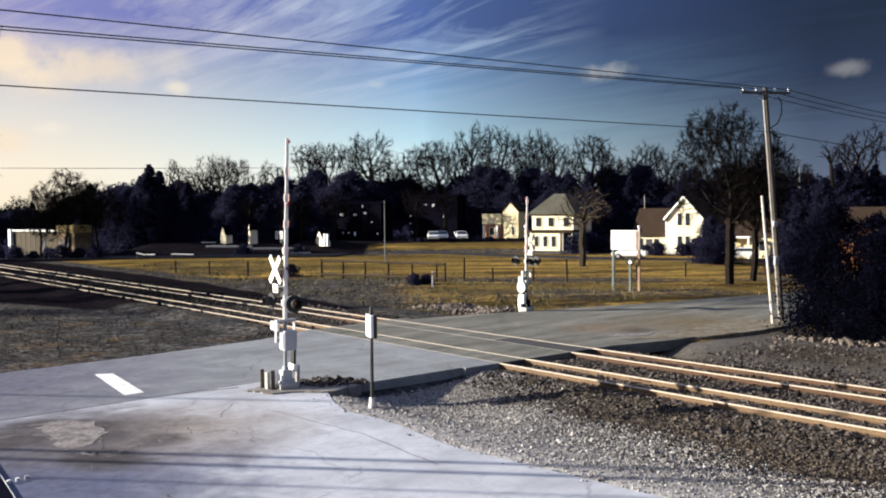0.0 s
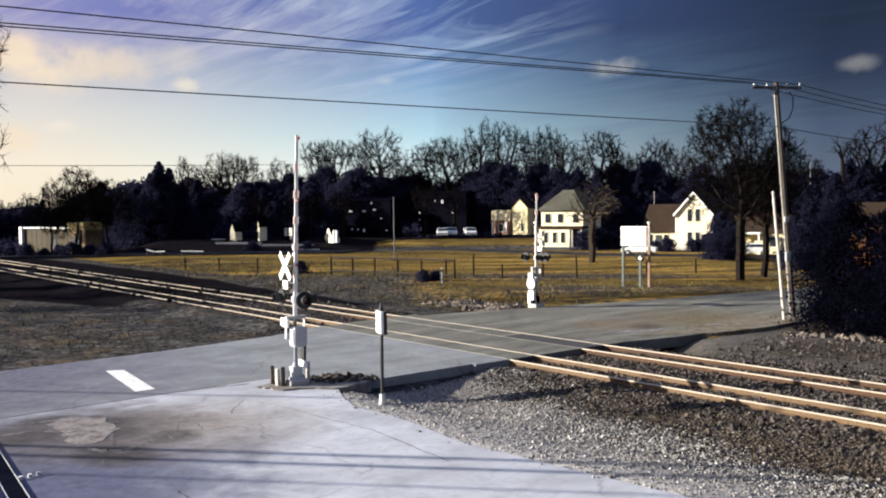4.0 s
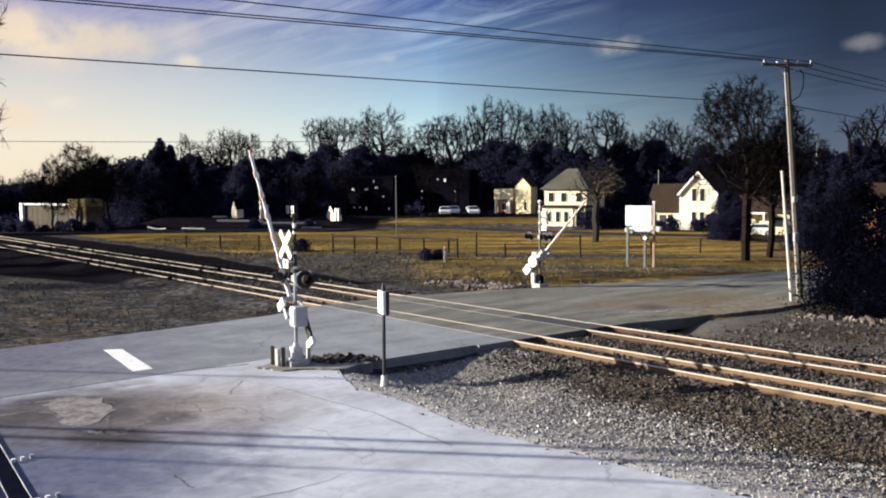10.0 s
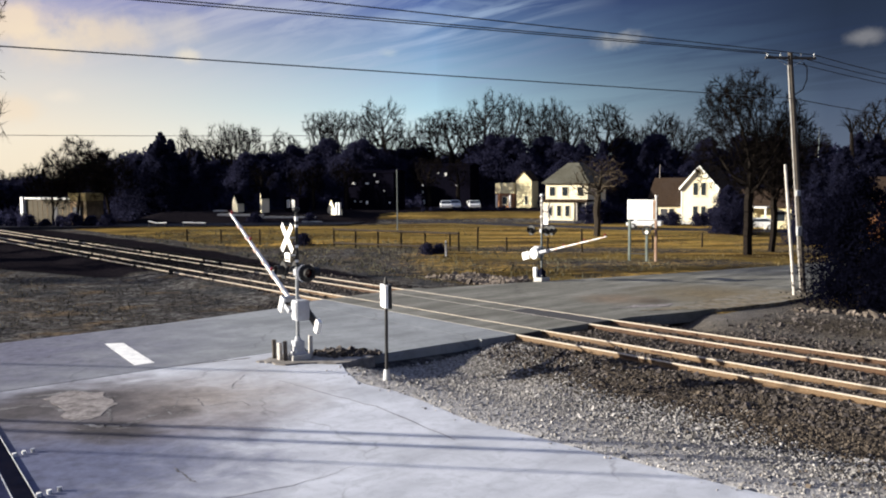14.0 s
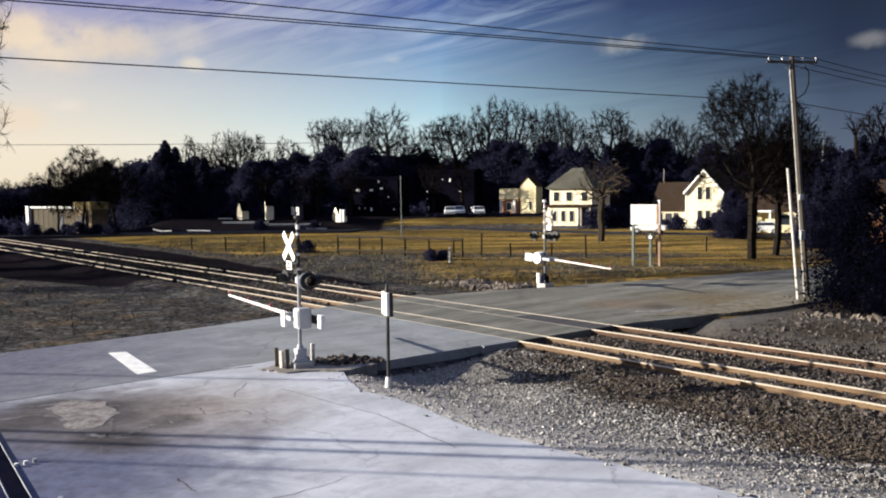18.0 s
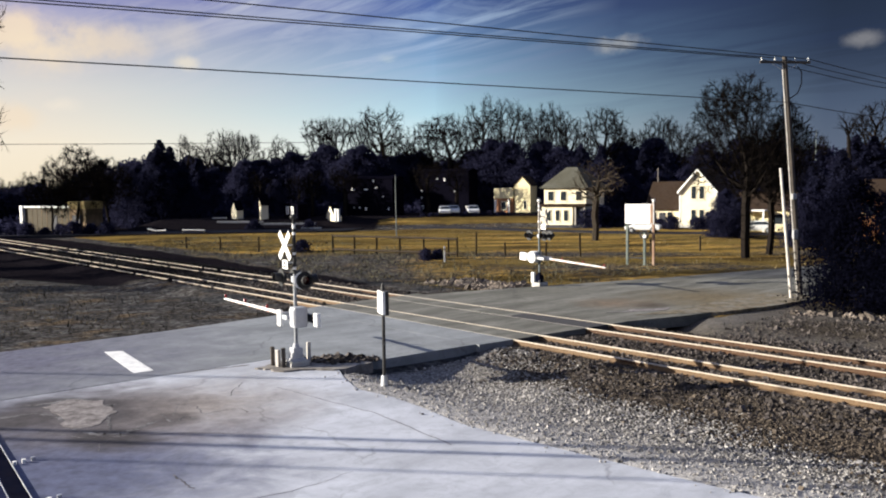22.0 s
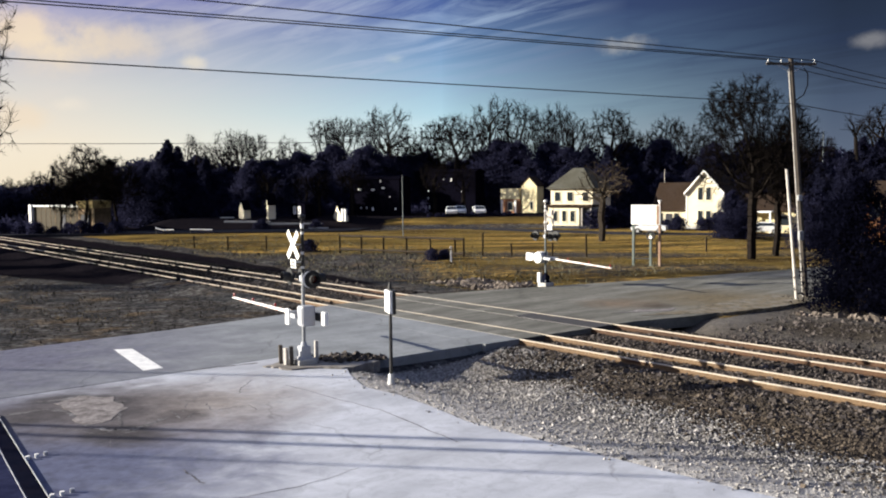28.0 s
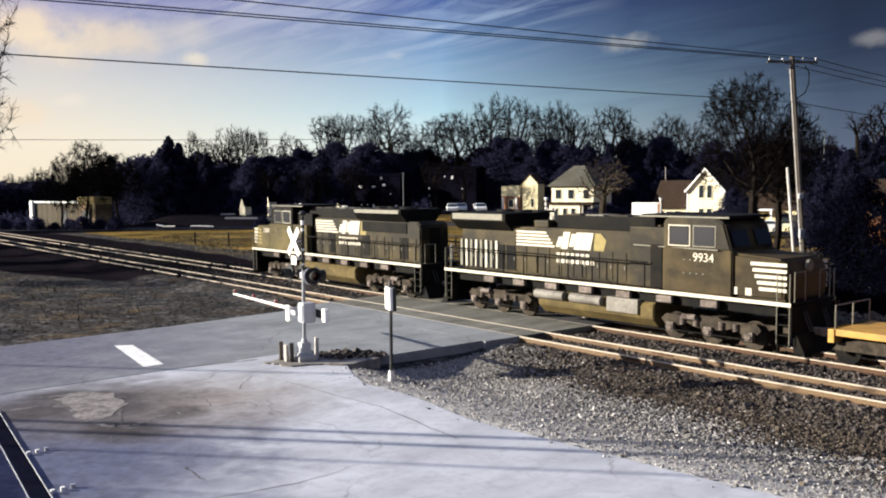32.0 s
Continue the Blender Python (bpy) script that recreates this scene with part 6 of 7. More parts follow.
def conifer_meshes(seed, tall, wide, count, size, material=NEEDLE, blunt=1.0):
    """An evergreen: straight trunk and whorls of boughs thick with needles."""
    r = np.random.RandomState(seed)
    pts = []
    boughs = 70
    per = count // boughs
    for k in range(boughs):
        f = (k + r.rand()) / boughs
        z = tall * (0.06 + 0.94 * f)
        reach = wide * (1 - f) ** (0.85 * blunt) * r.uniform(0.6, 1.15) + 0.12
        for _ in range(2):
            a = r.uniform(0, 6.283)
            t = r.rand(per // 2) ** 0.6
            q = np.stack([np.cos(a) * reach * t, np.sin(a) * reach * t, z - 0.25 * reach * t ** 2], 1)
            pts.append(q + r.normal(0, 0.12 * reach + 0.05, q.shape))
    v, f = leaf_cloud(r, np.concatenate(pts), size)
    v[:, 2] = np.maximum(v[:, 2], 0.02)
    crown = bpy.data.meshes.new("crown")
    crown.from_pydata(v.tolist(), [], f.tolist())
    crown.materials.append(material)
    bm = rod((0, 0, -0.3), (0, 0, tall * 0.95), tall * 0.02, 0.02, 8)
    trunk = bpy.data.meshes.new("trunk")
    bm.to_mesh(trunk)
    bm.free()
    trunk.materials.append(BARK)
    return [trunk, crown]


def plant(meshes, x, y, z, scale, rz, name, label, category="tree", group="trees beyond the field", squash=1.0):
    ob = new(name)
    ob.empty_display_size = 0.3
    ob.matrix_basis = pose(x, y, z, 0, 0, rz) @ Matrix.Diagonal((scale * squash, scale * squash, scale, 1))
    tagged(ob, label, category, group)
    for me in meshes:
        link("trunk" if me.name.startswith("trunk") else "crown", me, None, ob)
    return ob


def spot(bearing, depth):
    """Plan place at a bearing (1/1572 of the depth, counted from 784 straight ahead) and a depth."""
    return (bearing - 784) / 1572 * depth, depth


def build_trees():
    kinds = [bare_tree_meshes(k, 16, w, 0.34, n, 0.40, 0.040, girth=0.030, lobes=b) for k, w, n, b in ((3, 9.4, 700, 7), (7, 8.8, 620, 6), (11, 10.2, 800, 8), (19, 8.4, 560, 6), (27, 9.6, 700, 7))]
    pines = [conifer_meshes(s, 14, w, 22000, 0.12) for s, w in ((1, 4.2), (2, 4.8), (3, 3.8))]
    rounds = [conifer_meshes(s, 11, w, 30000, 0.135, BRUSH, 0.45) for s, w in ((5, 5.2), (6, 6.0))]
    r = random.Random(44)
    bare = "tall bare winter tree with spreading dark limbs"
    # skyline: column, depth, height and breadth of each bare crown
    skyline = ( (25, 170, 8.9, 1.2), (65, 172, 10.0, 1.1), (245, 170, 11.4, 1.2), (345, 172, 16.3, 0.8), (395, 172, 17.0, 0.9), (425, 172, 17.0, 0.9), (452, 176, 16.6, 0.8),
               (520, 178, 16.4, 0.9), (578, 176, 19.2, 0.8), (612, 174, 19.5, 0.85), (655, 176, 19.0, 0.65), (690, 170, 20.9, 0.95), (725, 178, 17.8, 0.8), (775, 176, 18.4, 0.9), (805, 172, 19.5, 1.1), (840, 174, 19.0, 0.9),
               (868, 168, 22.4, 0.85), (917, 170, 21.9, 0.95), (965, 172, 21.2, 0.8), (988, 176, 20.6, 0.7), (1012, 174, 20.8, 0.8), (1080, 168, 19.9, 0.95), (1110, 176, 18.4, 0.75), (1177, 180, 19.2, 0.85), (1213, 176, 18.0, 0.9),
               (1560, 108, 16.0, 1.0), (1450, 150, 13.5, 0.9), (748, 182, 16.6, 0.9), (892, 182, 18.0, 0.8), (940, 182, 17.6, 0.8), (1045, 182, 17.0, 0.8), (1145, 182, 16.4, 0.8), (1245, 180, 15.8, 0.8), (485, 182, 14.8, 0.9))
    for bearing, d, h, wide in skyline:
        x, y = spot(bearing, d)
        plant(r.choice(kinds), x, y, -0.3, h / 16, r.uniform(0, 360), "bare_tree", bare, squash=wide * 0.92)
    low = bare_tree_meshes(52, 12, 11.0, 0.16, 1500, 0.34, 0.034, girth=0.018, lobes=10, fuzz=9)
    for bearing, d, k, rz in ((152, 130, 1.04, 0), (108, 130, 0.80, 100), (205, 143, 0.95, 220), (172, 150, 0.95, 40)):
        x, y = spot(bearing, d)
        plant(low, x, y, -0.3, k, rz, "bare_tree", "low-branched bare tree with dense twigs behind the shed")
    # the large tree beside the pole, a second one behind it
    big = bare_tree_meshes(24, 14.2, 11.0, 0.22, 3400, 0.25, 0.024, girth=0.027, lobes=14)
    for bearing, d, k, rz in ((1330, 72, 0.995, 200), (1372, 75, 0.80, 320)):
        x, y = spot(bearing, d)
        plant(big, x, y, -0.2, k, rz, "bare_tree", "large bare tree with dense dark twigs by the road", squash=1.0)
    # small tree wears the sunlit copies of bark and twigs
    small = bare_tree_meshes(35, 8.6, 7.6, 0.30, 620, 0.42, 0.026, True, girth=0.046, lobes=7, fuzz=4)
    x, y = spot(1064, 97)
    plant(small, x, y, -0.2, 1.0, 40, "bare_tree", "smaller bare tree, sunlight put into its paler bark and twigs", squash=1.0)
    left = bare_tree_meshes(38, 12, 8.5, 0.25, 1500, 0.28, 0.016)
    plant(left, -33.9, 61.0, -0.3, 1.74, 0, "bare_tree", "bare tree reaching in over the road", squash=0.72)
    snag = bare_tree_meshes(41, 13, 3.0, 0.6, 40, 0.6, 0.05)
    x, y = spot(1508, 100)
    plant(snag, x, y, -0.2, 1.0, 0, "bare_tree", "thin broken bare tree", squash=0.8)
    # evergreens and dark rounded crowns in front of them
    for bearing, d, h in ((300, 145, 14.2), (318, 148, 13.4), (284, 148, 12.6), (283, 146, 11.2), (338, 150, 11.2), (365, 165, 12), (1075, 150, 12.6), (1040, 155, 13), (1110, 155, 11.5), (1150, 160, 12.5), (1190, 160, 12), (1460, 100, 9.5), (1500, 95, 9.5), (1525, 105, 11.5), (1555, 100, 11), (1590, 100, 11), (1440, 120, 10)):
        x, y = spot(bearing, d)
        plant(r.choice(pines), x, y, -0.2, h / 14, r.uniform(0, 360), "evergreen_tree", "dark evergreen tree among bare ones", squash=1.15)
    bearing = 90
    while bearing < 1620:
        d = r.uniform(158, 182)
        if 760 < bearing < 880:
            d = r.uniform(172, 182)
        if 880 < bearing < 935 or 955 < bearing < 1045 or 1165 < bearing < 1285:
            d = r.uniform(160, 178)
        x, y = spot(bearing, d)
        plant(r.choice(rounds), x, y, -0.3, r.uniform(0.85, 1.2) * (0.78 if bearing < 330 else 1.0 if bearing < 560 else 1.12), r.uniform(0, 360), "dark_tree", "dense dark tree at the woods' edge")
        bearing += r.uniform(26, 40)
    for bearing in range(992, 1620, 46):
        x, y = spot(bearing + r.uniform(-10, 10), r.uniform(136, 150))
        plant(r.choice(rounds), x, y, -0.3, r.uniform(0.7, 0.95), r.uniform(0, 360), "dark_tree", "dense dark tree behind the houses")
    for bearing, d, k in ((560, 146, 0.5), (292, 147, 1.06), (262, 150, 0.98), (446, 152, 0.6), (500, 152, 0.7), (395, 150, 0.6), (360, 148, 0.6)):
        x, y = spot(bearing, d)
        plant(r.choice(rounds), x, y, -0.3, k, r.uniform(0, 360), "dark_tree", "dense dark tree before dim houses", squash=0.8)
    # trees on the sunny side of the tracks, whose long shade lies over the weeds
    for x, y, k, dense in ((-56, 69, 0.72, 0), (-61, 76, 0.8, 1), (-66, 84, 0.75, 0), (-72, 93, 0.9, 1), (-47, 59, 0.55, 0), (-80, 101, 0.9, 1)):
        plant(r.choice(rounds if dense else kinds), x, y, -0.3, k, r.uniform(0, 360), "dark_tree" if dense else "bare_tree", "dense dark tree beside the railway" if dense else "bare winter tree beside the railway", squash=0.8 if dense else 1.0, group="trees beside the railway")
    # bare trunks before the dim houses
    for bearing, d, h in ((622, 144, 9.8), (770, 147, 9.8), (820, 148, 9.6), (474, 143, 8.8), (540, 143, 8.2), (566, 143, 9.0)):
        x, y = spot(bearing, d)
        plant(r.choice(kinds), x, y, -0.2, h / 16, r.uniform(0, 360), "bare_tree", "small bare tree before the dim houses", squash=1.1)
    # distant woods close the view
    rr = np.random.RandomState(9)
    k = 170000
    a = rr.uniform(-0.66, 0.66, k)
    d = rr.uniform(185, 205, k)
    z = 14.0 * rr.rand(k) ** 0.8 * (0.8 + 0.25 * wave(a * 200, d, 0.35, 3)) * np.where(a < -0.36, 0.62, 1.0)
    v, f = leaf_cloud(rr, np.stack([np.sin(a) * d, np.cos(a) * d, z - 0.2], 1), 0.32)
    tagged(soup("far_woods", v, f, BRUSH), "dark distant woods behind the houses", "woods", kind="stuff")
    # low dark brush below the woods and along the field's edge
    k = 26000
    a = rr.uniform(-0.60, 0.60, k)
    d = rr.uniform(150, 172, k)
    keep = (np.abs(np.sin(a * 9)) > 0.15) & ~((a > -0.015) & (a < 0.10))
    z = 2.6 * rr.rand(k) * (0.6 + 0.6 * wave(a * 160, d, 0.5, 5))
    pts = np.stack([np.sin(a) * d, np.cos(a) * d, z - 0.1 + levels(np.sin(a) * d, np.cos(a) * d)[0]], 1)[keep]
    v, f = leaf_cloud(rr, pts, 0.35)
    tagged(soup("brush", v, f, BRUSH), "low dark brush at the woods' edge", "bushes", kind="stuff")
    # bushes by the houses and the field
    for bearing, d, k in ((1296, 100, 0.5), (1440, 84, 0.5), (1318, 98, 0.42)):
        x, y = spot(bearing, d)
        plant(r.choice(rounds), x, y, -0.3, k, r.uniform(0, 360), "dark_tree", "small dense dark tree by the far street", squash=0.9)
    bush = conifer_meshes(51, 2.0, 1.5, 1800, 0.12, BRUSH, 0.4)
    for x, y, k in ((23.4, 127, 1.5), (25.5, 126.5, 1.2), (31.2, 118.5, 0.9), (34.5, 117.5, 0.8), (36.6, 117.8, 1.2), (38.6, 118.5, 1.5), (30.0, 120, 0.7), (-0.9, 75.5, 0.5), (0.1, 76.2, 0.45), (-13.4, 88, 0.6), (21.5, 125, 1.3), (-27.6, 134.4, 0.8), (-19.4, 134.8, 0.7), (-61, 128, 0.7), (-58.5, 127.5, 0.9), (-56.2, 128, 0.6), (-54.0, 127.8, 0.8), (-51.8, 127.4, 1.0), (-49.6, 127.9, 0.8), (-47.2, 127.2, 0.9), (-64, 128.5, 0.9)):
        plant(bush, x, y, -0.25, k, x * 50, "bush", "dark leafless bush in dry grass", "bush", "bushes", squash=1.2)
    for k in range(12):
        x, y = -2.2 + 1.15 * k + r.uniform(-0.3, 0.3), 139.3 + r.uniform(-0.2, 0.2)
        plant(bush, x, y, ground_z(x, y) - 0.05, r.uniform(0.26, 0.36), x * 70, "bush", "low dark hedge bush before parked cars", "bush", "hedge bushes by the parked cars", squash=1.4)
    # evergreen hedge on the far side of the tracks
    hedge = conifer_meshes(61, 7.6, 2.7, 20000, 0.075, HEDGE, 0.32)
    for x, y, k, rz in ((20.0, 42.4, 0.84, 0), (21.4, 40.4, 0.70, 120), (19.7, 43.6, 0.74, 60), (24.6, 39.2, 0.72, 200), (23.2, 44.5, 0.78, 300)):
        plant(hedge, x, y, -0.25, k, rz, "evergreen_bush", "tall dense evergreen bush, dark shade put into its leaf colour", "bush", "evergreen hedge")


# ---- locomotives ----
def slab(points, y0, y1, bm=None):
    """A plate or block whose outline is given along x and z, from y0 to y1."""
    b = bmesh.new() if bm is None else bm
    ends = [[b.verts.new((x, y, z)) for x, z in points] for y in (y0, y1)]
    k = len(points)
    faces = [b.faces.new(ends[0]), b.faces.new(ends[1][::-1])]
    for i in range(k):
        faces.append(b.faces.new((ends[0][i], ends[1][i], ends[1][(i + 1) % k], ends[0][(i + 1) % k])))
    bmesh.ops.recalc_face_normals(b, faces=faces)
    return b


def bogie(parent, x):
    """Three-axle truck with side frames, springs and brake gear."""
    bm = bmesh.new()
    for y in (-1.02, 1.02):
        slab([(x - 2.15, 0.80), (x - 1.95, 1.0), (x - 0.6, 0.98), (x - 0.4, 1.08), (x + 0.4, 1.08), (x + 0.6, 0.98), (x + 1.95, 1.0), (x + 2.15, 0.80), (x + 2.0, 0.62), (x + 1.3, 0.60), (x + 1.0, 0.74), (x + 0.55, 0.60), (x - 0.55, 0.60), (x - 1.0, 0.74), (x - 1.3, 0.60), (x - 2.0, 0.62)], y - 0.07, y + 0.07, bm)
    box(x, 0, 0.85, 0.5, 2.0, 0.3, 0.03, bm=bm)
    frame_part = part("truck_frame", bm, TRUCKDARK, parent, "dusty six-wheel truck side frame")
    for dx in (-1.7, 0.0, 1.7):
        bm = bmesh.new()
        for y in (-0.76, 0.76):
            rod((x + dx, y - 0.06, 0.51), (x + dx, y + 0.06, 0.51), 0.51, 0.51, 24, bm)
            rod((x + dx, y - math.copysign(0.08, y), 0.51), (x + dx, y - math.copysign(0.05, y), 0.51), 0.555, 0.555, 24, bm)
        rod((x + dx, -1.1, 0.51), (x + dx, 1.1, 0.51), 0.09, 0.09, 10, bm)
        wheel = part("wheelset", bm, TRUCKDARK, parent, "dark steel wheelset")
        for y in (-1, 1):
            bm = box(x + dx, y * 1.12, 0.53, 0.34, 0.20, 0.34, 0.03)
            rod((x + dx, y * 1.20, 0.53), (x + dx, y * 1.26, 0.53), 0.12, 0.12, 12, bm)
            part("axle_box", bm, TRUCKDIRT, wheel)
    for dx in (-1.15, -0.55, 0.55, 1.15):
        for y in (-1.12, 1.12):
            bm = bmesh.new()
            for k in range(4):
                rod((x + dx, y, 0.66 + k * 0.075), (x + dx, y, 0.70 + k * 0.075), 0.11, 0.11, 12, bm)
            part("spring", bm, TRUCKDIRT, frame_part)
    for y in (-1.2, 1.2):
        part("brake_cylinder", rod((x - 1.1, y, 0.98), (x - 0.5, y, 1.0), 0.11, 0.11, 12), TRUCKDIRT, frame_part)
        part("brake_rod", rod((x - 1.9, y, 0.42), (x + 1.9, y, 0.42), 0.03, 0.03, 6), LOCODARK, frame_part)


def handrails(parent, half, y, skip):
    """Posts and a rail along one walkway edge."""
    x = -half + 0.15
    while x < half:
        if not any(a < x < b for a, b in skip):
            part("rail_post", rod((x, y, 1.95), (x, y, 2.98), 0.03, 0.03, 6), LOCODARK, parent)
        x += 1.35
    spans, edge = [], -half + 0.15
    for a, b in sorted(skip):
        if a > edge:
            spans.append((edge, a))
        edge = max(edge, b)
    spans.append((edge, half - 0.15))
    for a, b in spans:
        if b > a + 0.3:
            part("handrail", rod((a, y, 2.98), (b, y, 2.98), 0.034, 0.034, 6), LOCODARK, parent)


def writing(parent, text, x, y, z, size, face):
    cu = bpy.data.curves.new("t", "FONT")
    cu.body, cu.size, cu.extrude, cu.align_x = text, size, 0.006, "CENTER"
    tmp = bpy.data.objects.new("t", cu)
    me = bpy.data.meshes.new_from_object(tmp)
    bpy.data.objects.remove(tmp)
    turn = pose(x, y, z, 90, 0, 180 if face > 0 else 0)
    me.transform(turn)
    me.materials.clear()
    me.materials.append(LOCOWHITE)
    me.name = "road_number"
    return link("road_number", me, None, parent)


def emblem(parent, x0, x1, z0, z1, y, face, bars=5):
    """Maker's livery as plain shapes: bars, slanted blocks and two rows of short bars, all white."""
    h = z1 - z0
    yo = y + face * 0.006
    at = lambda f: x1 + (x0 - x1) * f if face > 0 else x0 + (x1 - x0) * f     # reads from left to right on either side
    w, to = x1 - x0, -1 if face > 0 else 1
    for k in range(bars):
        z = z0 + h * (k + 0.5) / bars
        part("livery_bar", box(at(0.235 - 0.012 * k), yo, z, w * (0.47 - 0.024 * k), 0.008, h / bars * 0.60), LOCOWHITE, parent)
    for f, d, lo, hi in ((0.53, 0.05, 0.1, 0.7), (0.60, 0.075, 0, 1), (0.68, 0.05, 0.15, 0.9), (0.745, 0.07, 0, 1), (0.84, 0.11, 0, 1)):
        x, lean = at(f), 0.09 * to
        part("livery_block", slab([(x - d * w * 0.5 - lean, z0 + h * lo), (x + d * w * 0.5 - lean, z0 + h * lo), (x + d * w * 0.5 + lean, z0 + h * hi), (x - d * w * 0.5 + lean, z0 + h * hi)], yo - 0.004, yo + 0.004), LOCOWHITE, parent)
    part("livery_flash", slab([(at(0.915), z0), (at(1.02), z0), (at(1.05), z0 + h * 0.6), (at(0.99), z1), (at(0.93), z1)], yo - 0.004, yo + 0.004), STRIPEGOLD, parent)
    for k, n in enumerate((7, 8)):
        for i in range(n):
            part("lettering_bar", box(at(0.52 + i * 0.055), yo + face * 0.02, z0 - 0.26 - k * 0.27, w * 0.036, 0.03, 0.17), LOCOWHITE, parent)


def locomotive(kind, label):
    """Six-axle road switcher, rail level at z = 0, cab end towards +x, 18.5 m over the deck."""
    ob = thing("locomotive", (0, 0, 0), 0, label, "locomotive", "locomotives of the train")
    H = 9.25
    # frame, sill stripe, walkway
    part("underframe", box(0, 0, 1.60, 2 * H - 0.6, 2.4, 0.42, 0.03), LOCODARK, ob)
    part("walkway", box(0, 0, 1.90, 2 * H, 3.05, 0.12, 0.02), LOCODARK, ob)
    for y in (-1.53, 1.53):
        part("sill_stripe", box(0, y, 1.885, 2 * H, 0.03, 0.135), LOCOWHITE, ob, "white stripe along the frame")
        for k in range(7):
            part("sill_gear", box(-6.0 + k * 2.0, y * 0.93, 1.62, 0.7, 0.2, 0.26, 0.02), TRUCKDIRT, ob)
    for x in (-5.75, 5.75):
        bogie(ob, x)
    # fuel tank
    a, b = (-2.9, 3.4)
    bm = bmesh.new()
    prof = [(-1.35, 0.75), (-0.95, 0.36), (0.95, 0.36), (1.35, 0.75), (1.35, 1.25), (1.2, 1.38), (-1.2, 1.38), (-1.35, 1.25)]
    ends = [[bm.verts.new((x, y, z)) for y, z in prof] for x in (a, b)]
    bm.faces.new(ends[0]), bm.faces.new(ends[1][::-1])
    for i in range(8):
        bm.faces.new((ends[0][i], ends[1][i], ends[1][(i + 1) % 8], ends[0][(i + 1) % 8]))
    bmesh.ops.recalc_face_normals(bm, faces=bm.faces[:])
    bmesh.ops.bevel(bm, geom=bm.edges[:], offset=0.04, segments=2, affect="EDGES")
    part("fuel_tank", bm, TANKDIRT, ob, "dusty steel fuel tank")
    if kind == "rear":
        for x in (-2.1, 0.0):
            for y in (-1.42, 1.42):
                part("air_tank", rod((x - 0.85, y, 1.22), (x + 0.85, y, 1.22), 0.2, 0.2, 14), AIRTANK, ob, "pale grey air reservoir")
        part("battery_box", box(1.9, 0, 1.15, 1.6, 2.9, 0.6, 0.03), AIRTANK, ob)
    # pilots, steps, couplers, plough, end rails
    for e in (-1, 1):
        part("pilot", box(e * (H - 0.03), 0, 1.28, 0.10, 2.9, 1.05, 0.02), LOCODARK, ob)
        plough = slab([(e * (H + 0.02), 0.20), (e * (H + 0.45), 0.18), (e * (H + 0.12), 0.85), (e * (H + 0.02), 0.85)], -1.35, 1.35)
        part("plough", plough, LOCODARK, ob)
        bm = box(e * (H + 0.45), 0, 0.86, 0.9, 0.28, 0.26, 0.04)
        box(e * (H + 0.98), 0.06, 0.86, 0.30, 0.36, 0.36, 0.06, bm=bm)
        part("coupler", bm, TRUCKDIRT, ob)
        for y in (-1.32, 1.32):
            bm = bmesh.new()
            for k in range(4):
                box(e * (H - 0.28), y, 0.45 + 0.36 * k, 0.42, 0.34, 0.04, 0, bm=bm)
            box(e * (H - 0.50), y, 1.05, 0.03, 0.36, 1.4, 0, bm=bm)
            steps_part = part("steps", bm, LOCODARK, ob)
            for dx in (0.05, 0.52):
                part("grab_iron", rod((e * (H - dx), y * 1.15, 0.5), (e * (H - dx), y * 1.15, 2.95), 0.022, 0.022, 6), GREYTOP, steps_part)
        for side in (-1, 1):
            bm = bmesh.new()
            for y in (0.5, 1.2):
                rod((e * (H - 0.05), side * y, 1.95), (e * (H - 0.05), side * y, 2.98), 0.02, 0.02, 6, bm)
            rod((e * (H - 0.05), side * 0.5, 2.98), (e * (H - 0.05), side * 1.2, 2.98), 0.02, 0.02, 6, bm)
            part("end_rail", bm, GREYTOP, ob)
        for y in (-0.75, -0.55, 0.55, 0.75):
            part("air_hose", rod((e * (H + 0.03), y, 1.6), (e * (H + 0.28), y * 0.95, 0.95), 0.035, 0.035, 6), RUBBER, ob)
    # nose and cab
    nose_half = 1.46 if kind == "lead" else 1.38
    skin = CABSUNLIT if kind == "lead" else CABBROWN
    nose = slab([(6.9, 1.96), (9.0, 1.96), (9.05, 2.9), (8.8, 3.42), (6.9, 3.55)], -nose_half, nose_half)
    bmesh.ops.bevel(nose, geom=nose.edges[:], offset=0.10, segments=3, affect="EDGES")
    n = part("nose", nose, skin, ob, "black nose with white corner stripes")
    for y in (-1, 1):
        for k, long in enumerate((0.45, 0.45, 0.42, 0.40, 0.36) if kind == "lead" else (1.38, 1.30, 1.21, 1.12, 1.04)):
            z = 3.16 - k * 0.22
            part("nose_stripe", slab([(9.0 - long, z), (9.0, z), (9.0, z + 0.12), (9.0 - long, z + 0.12)], y * (nose_half + 0.006) - 0.006, y * (nose_half + 0.006) + 0.006), LOCOWHITE, n)
            if kind == "lead":
                part("faded_stripe", slab([(8.05, z - 0.02), (8.42, z - 0.02), (8.42, z + 0.08), (8.05, z + 0.08)], y * (nose_half + 0.004) - 0.004, y * (nose_half + 0.004) + 0.004), STRIPEGOLD, n, "faded yellow stripe")
    cab = slab([(3.9, 1.96), (6.95, 1.96), (6.95, 3.5), (6.90, 3.62), (3.9, 3.62)], -1.50, 1.50)
    bmesh.ops.bevel(cab, geom=cab.edges[:], offset=0.05, segments=2, affect="EDGES")
    c = part("cab", cab, skin, ob, "dusty black wide cab, sunlight put into its brown-gold colour")
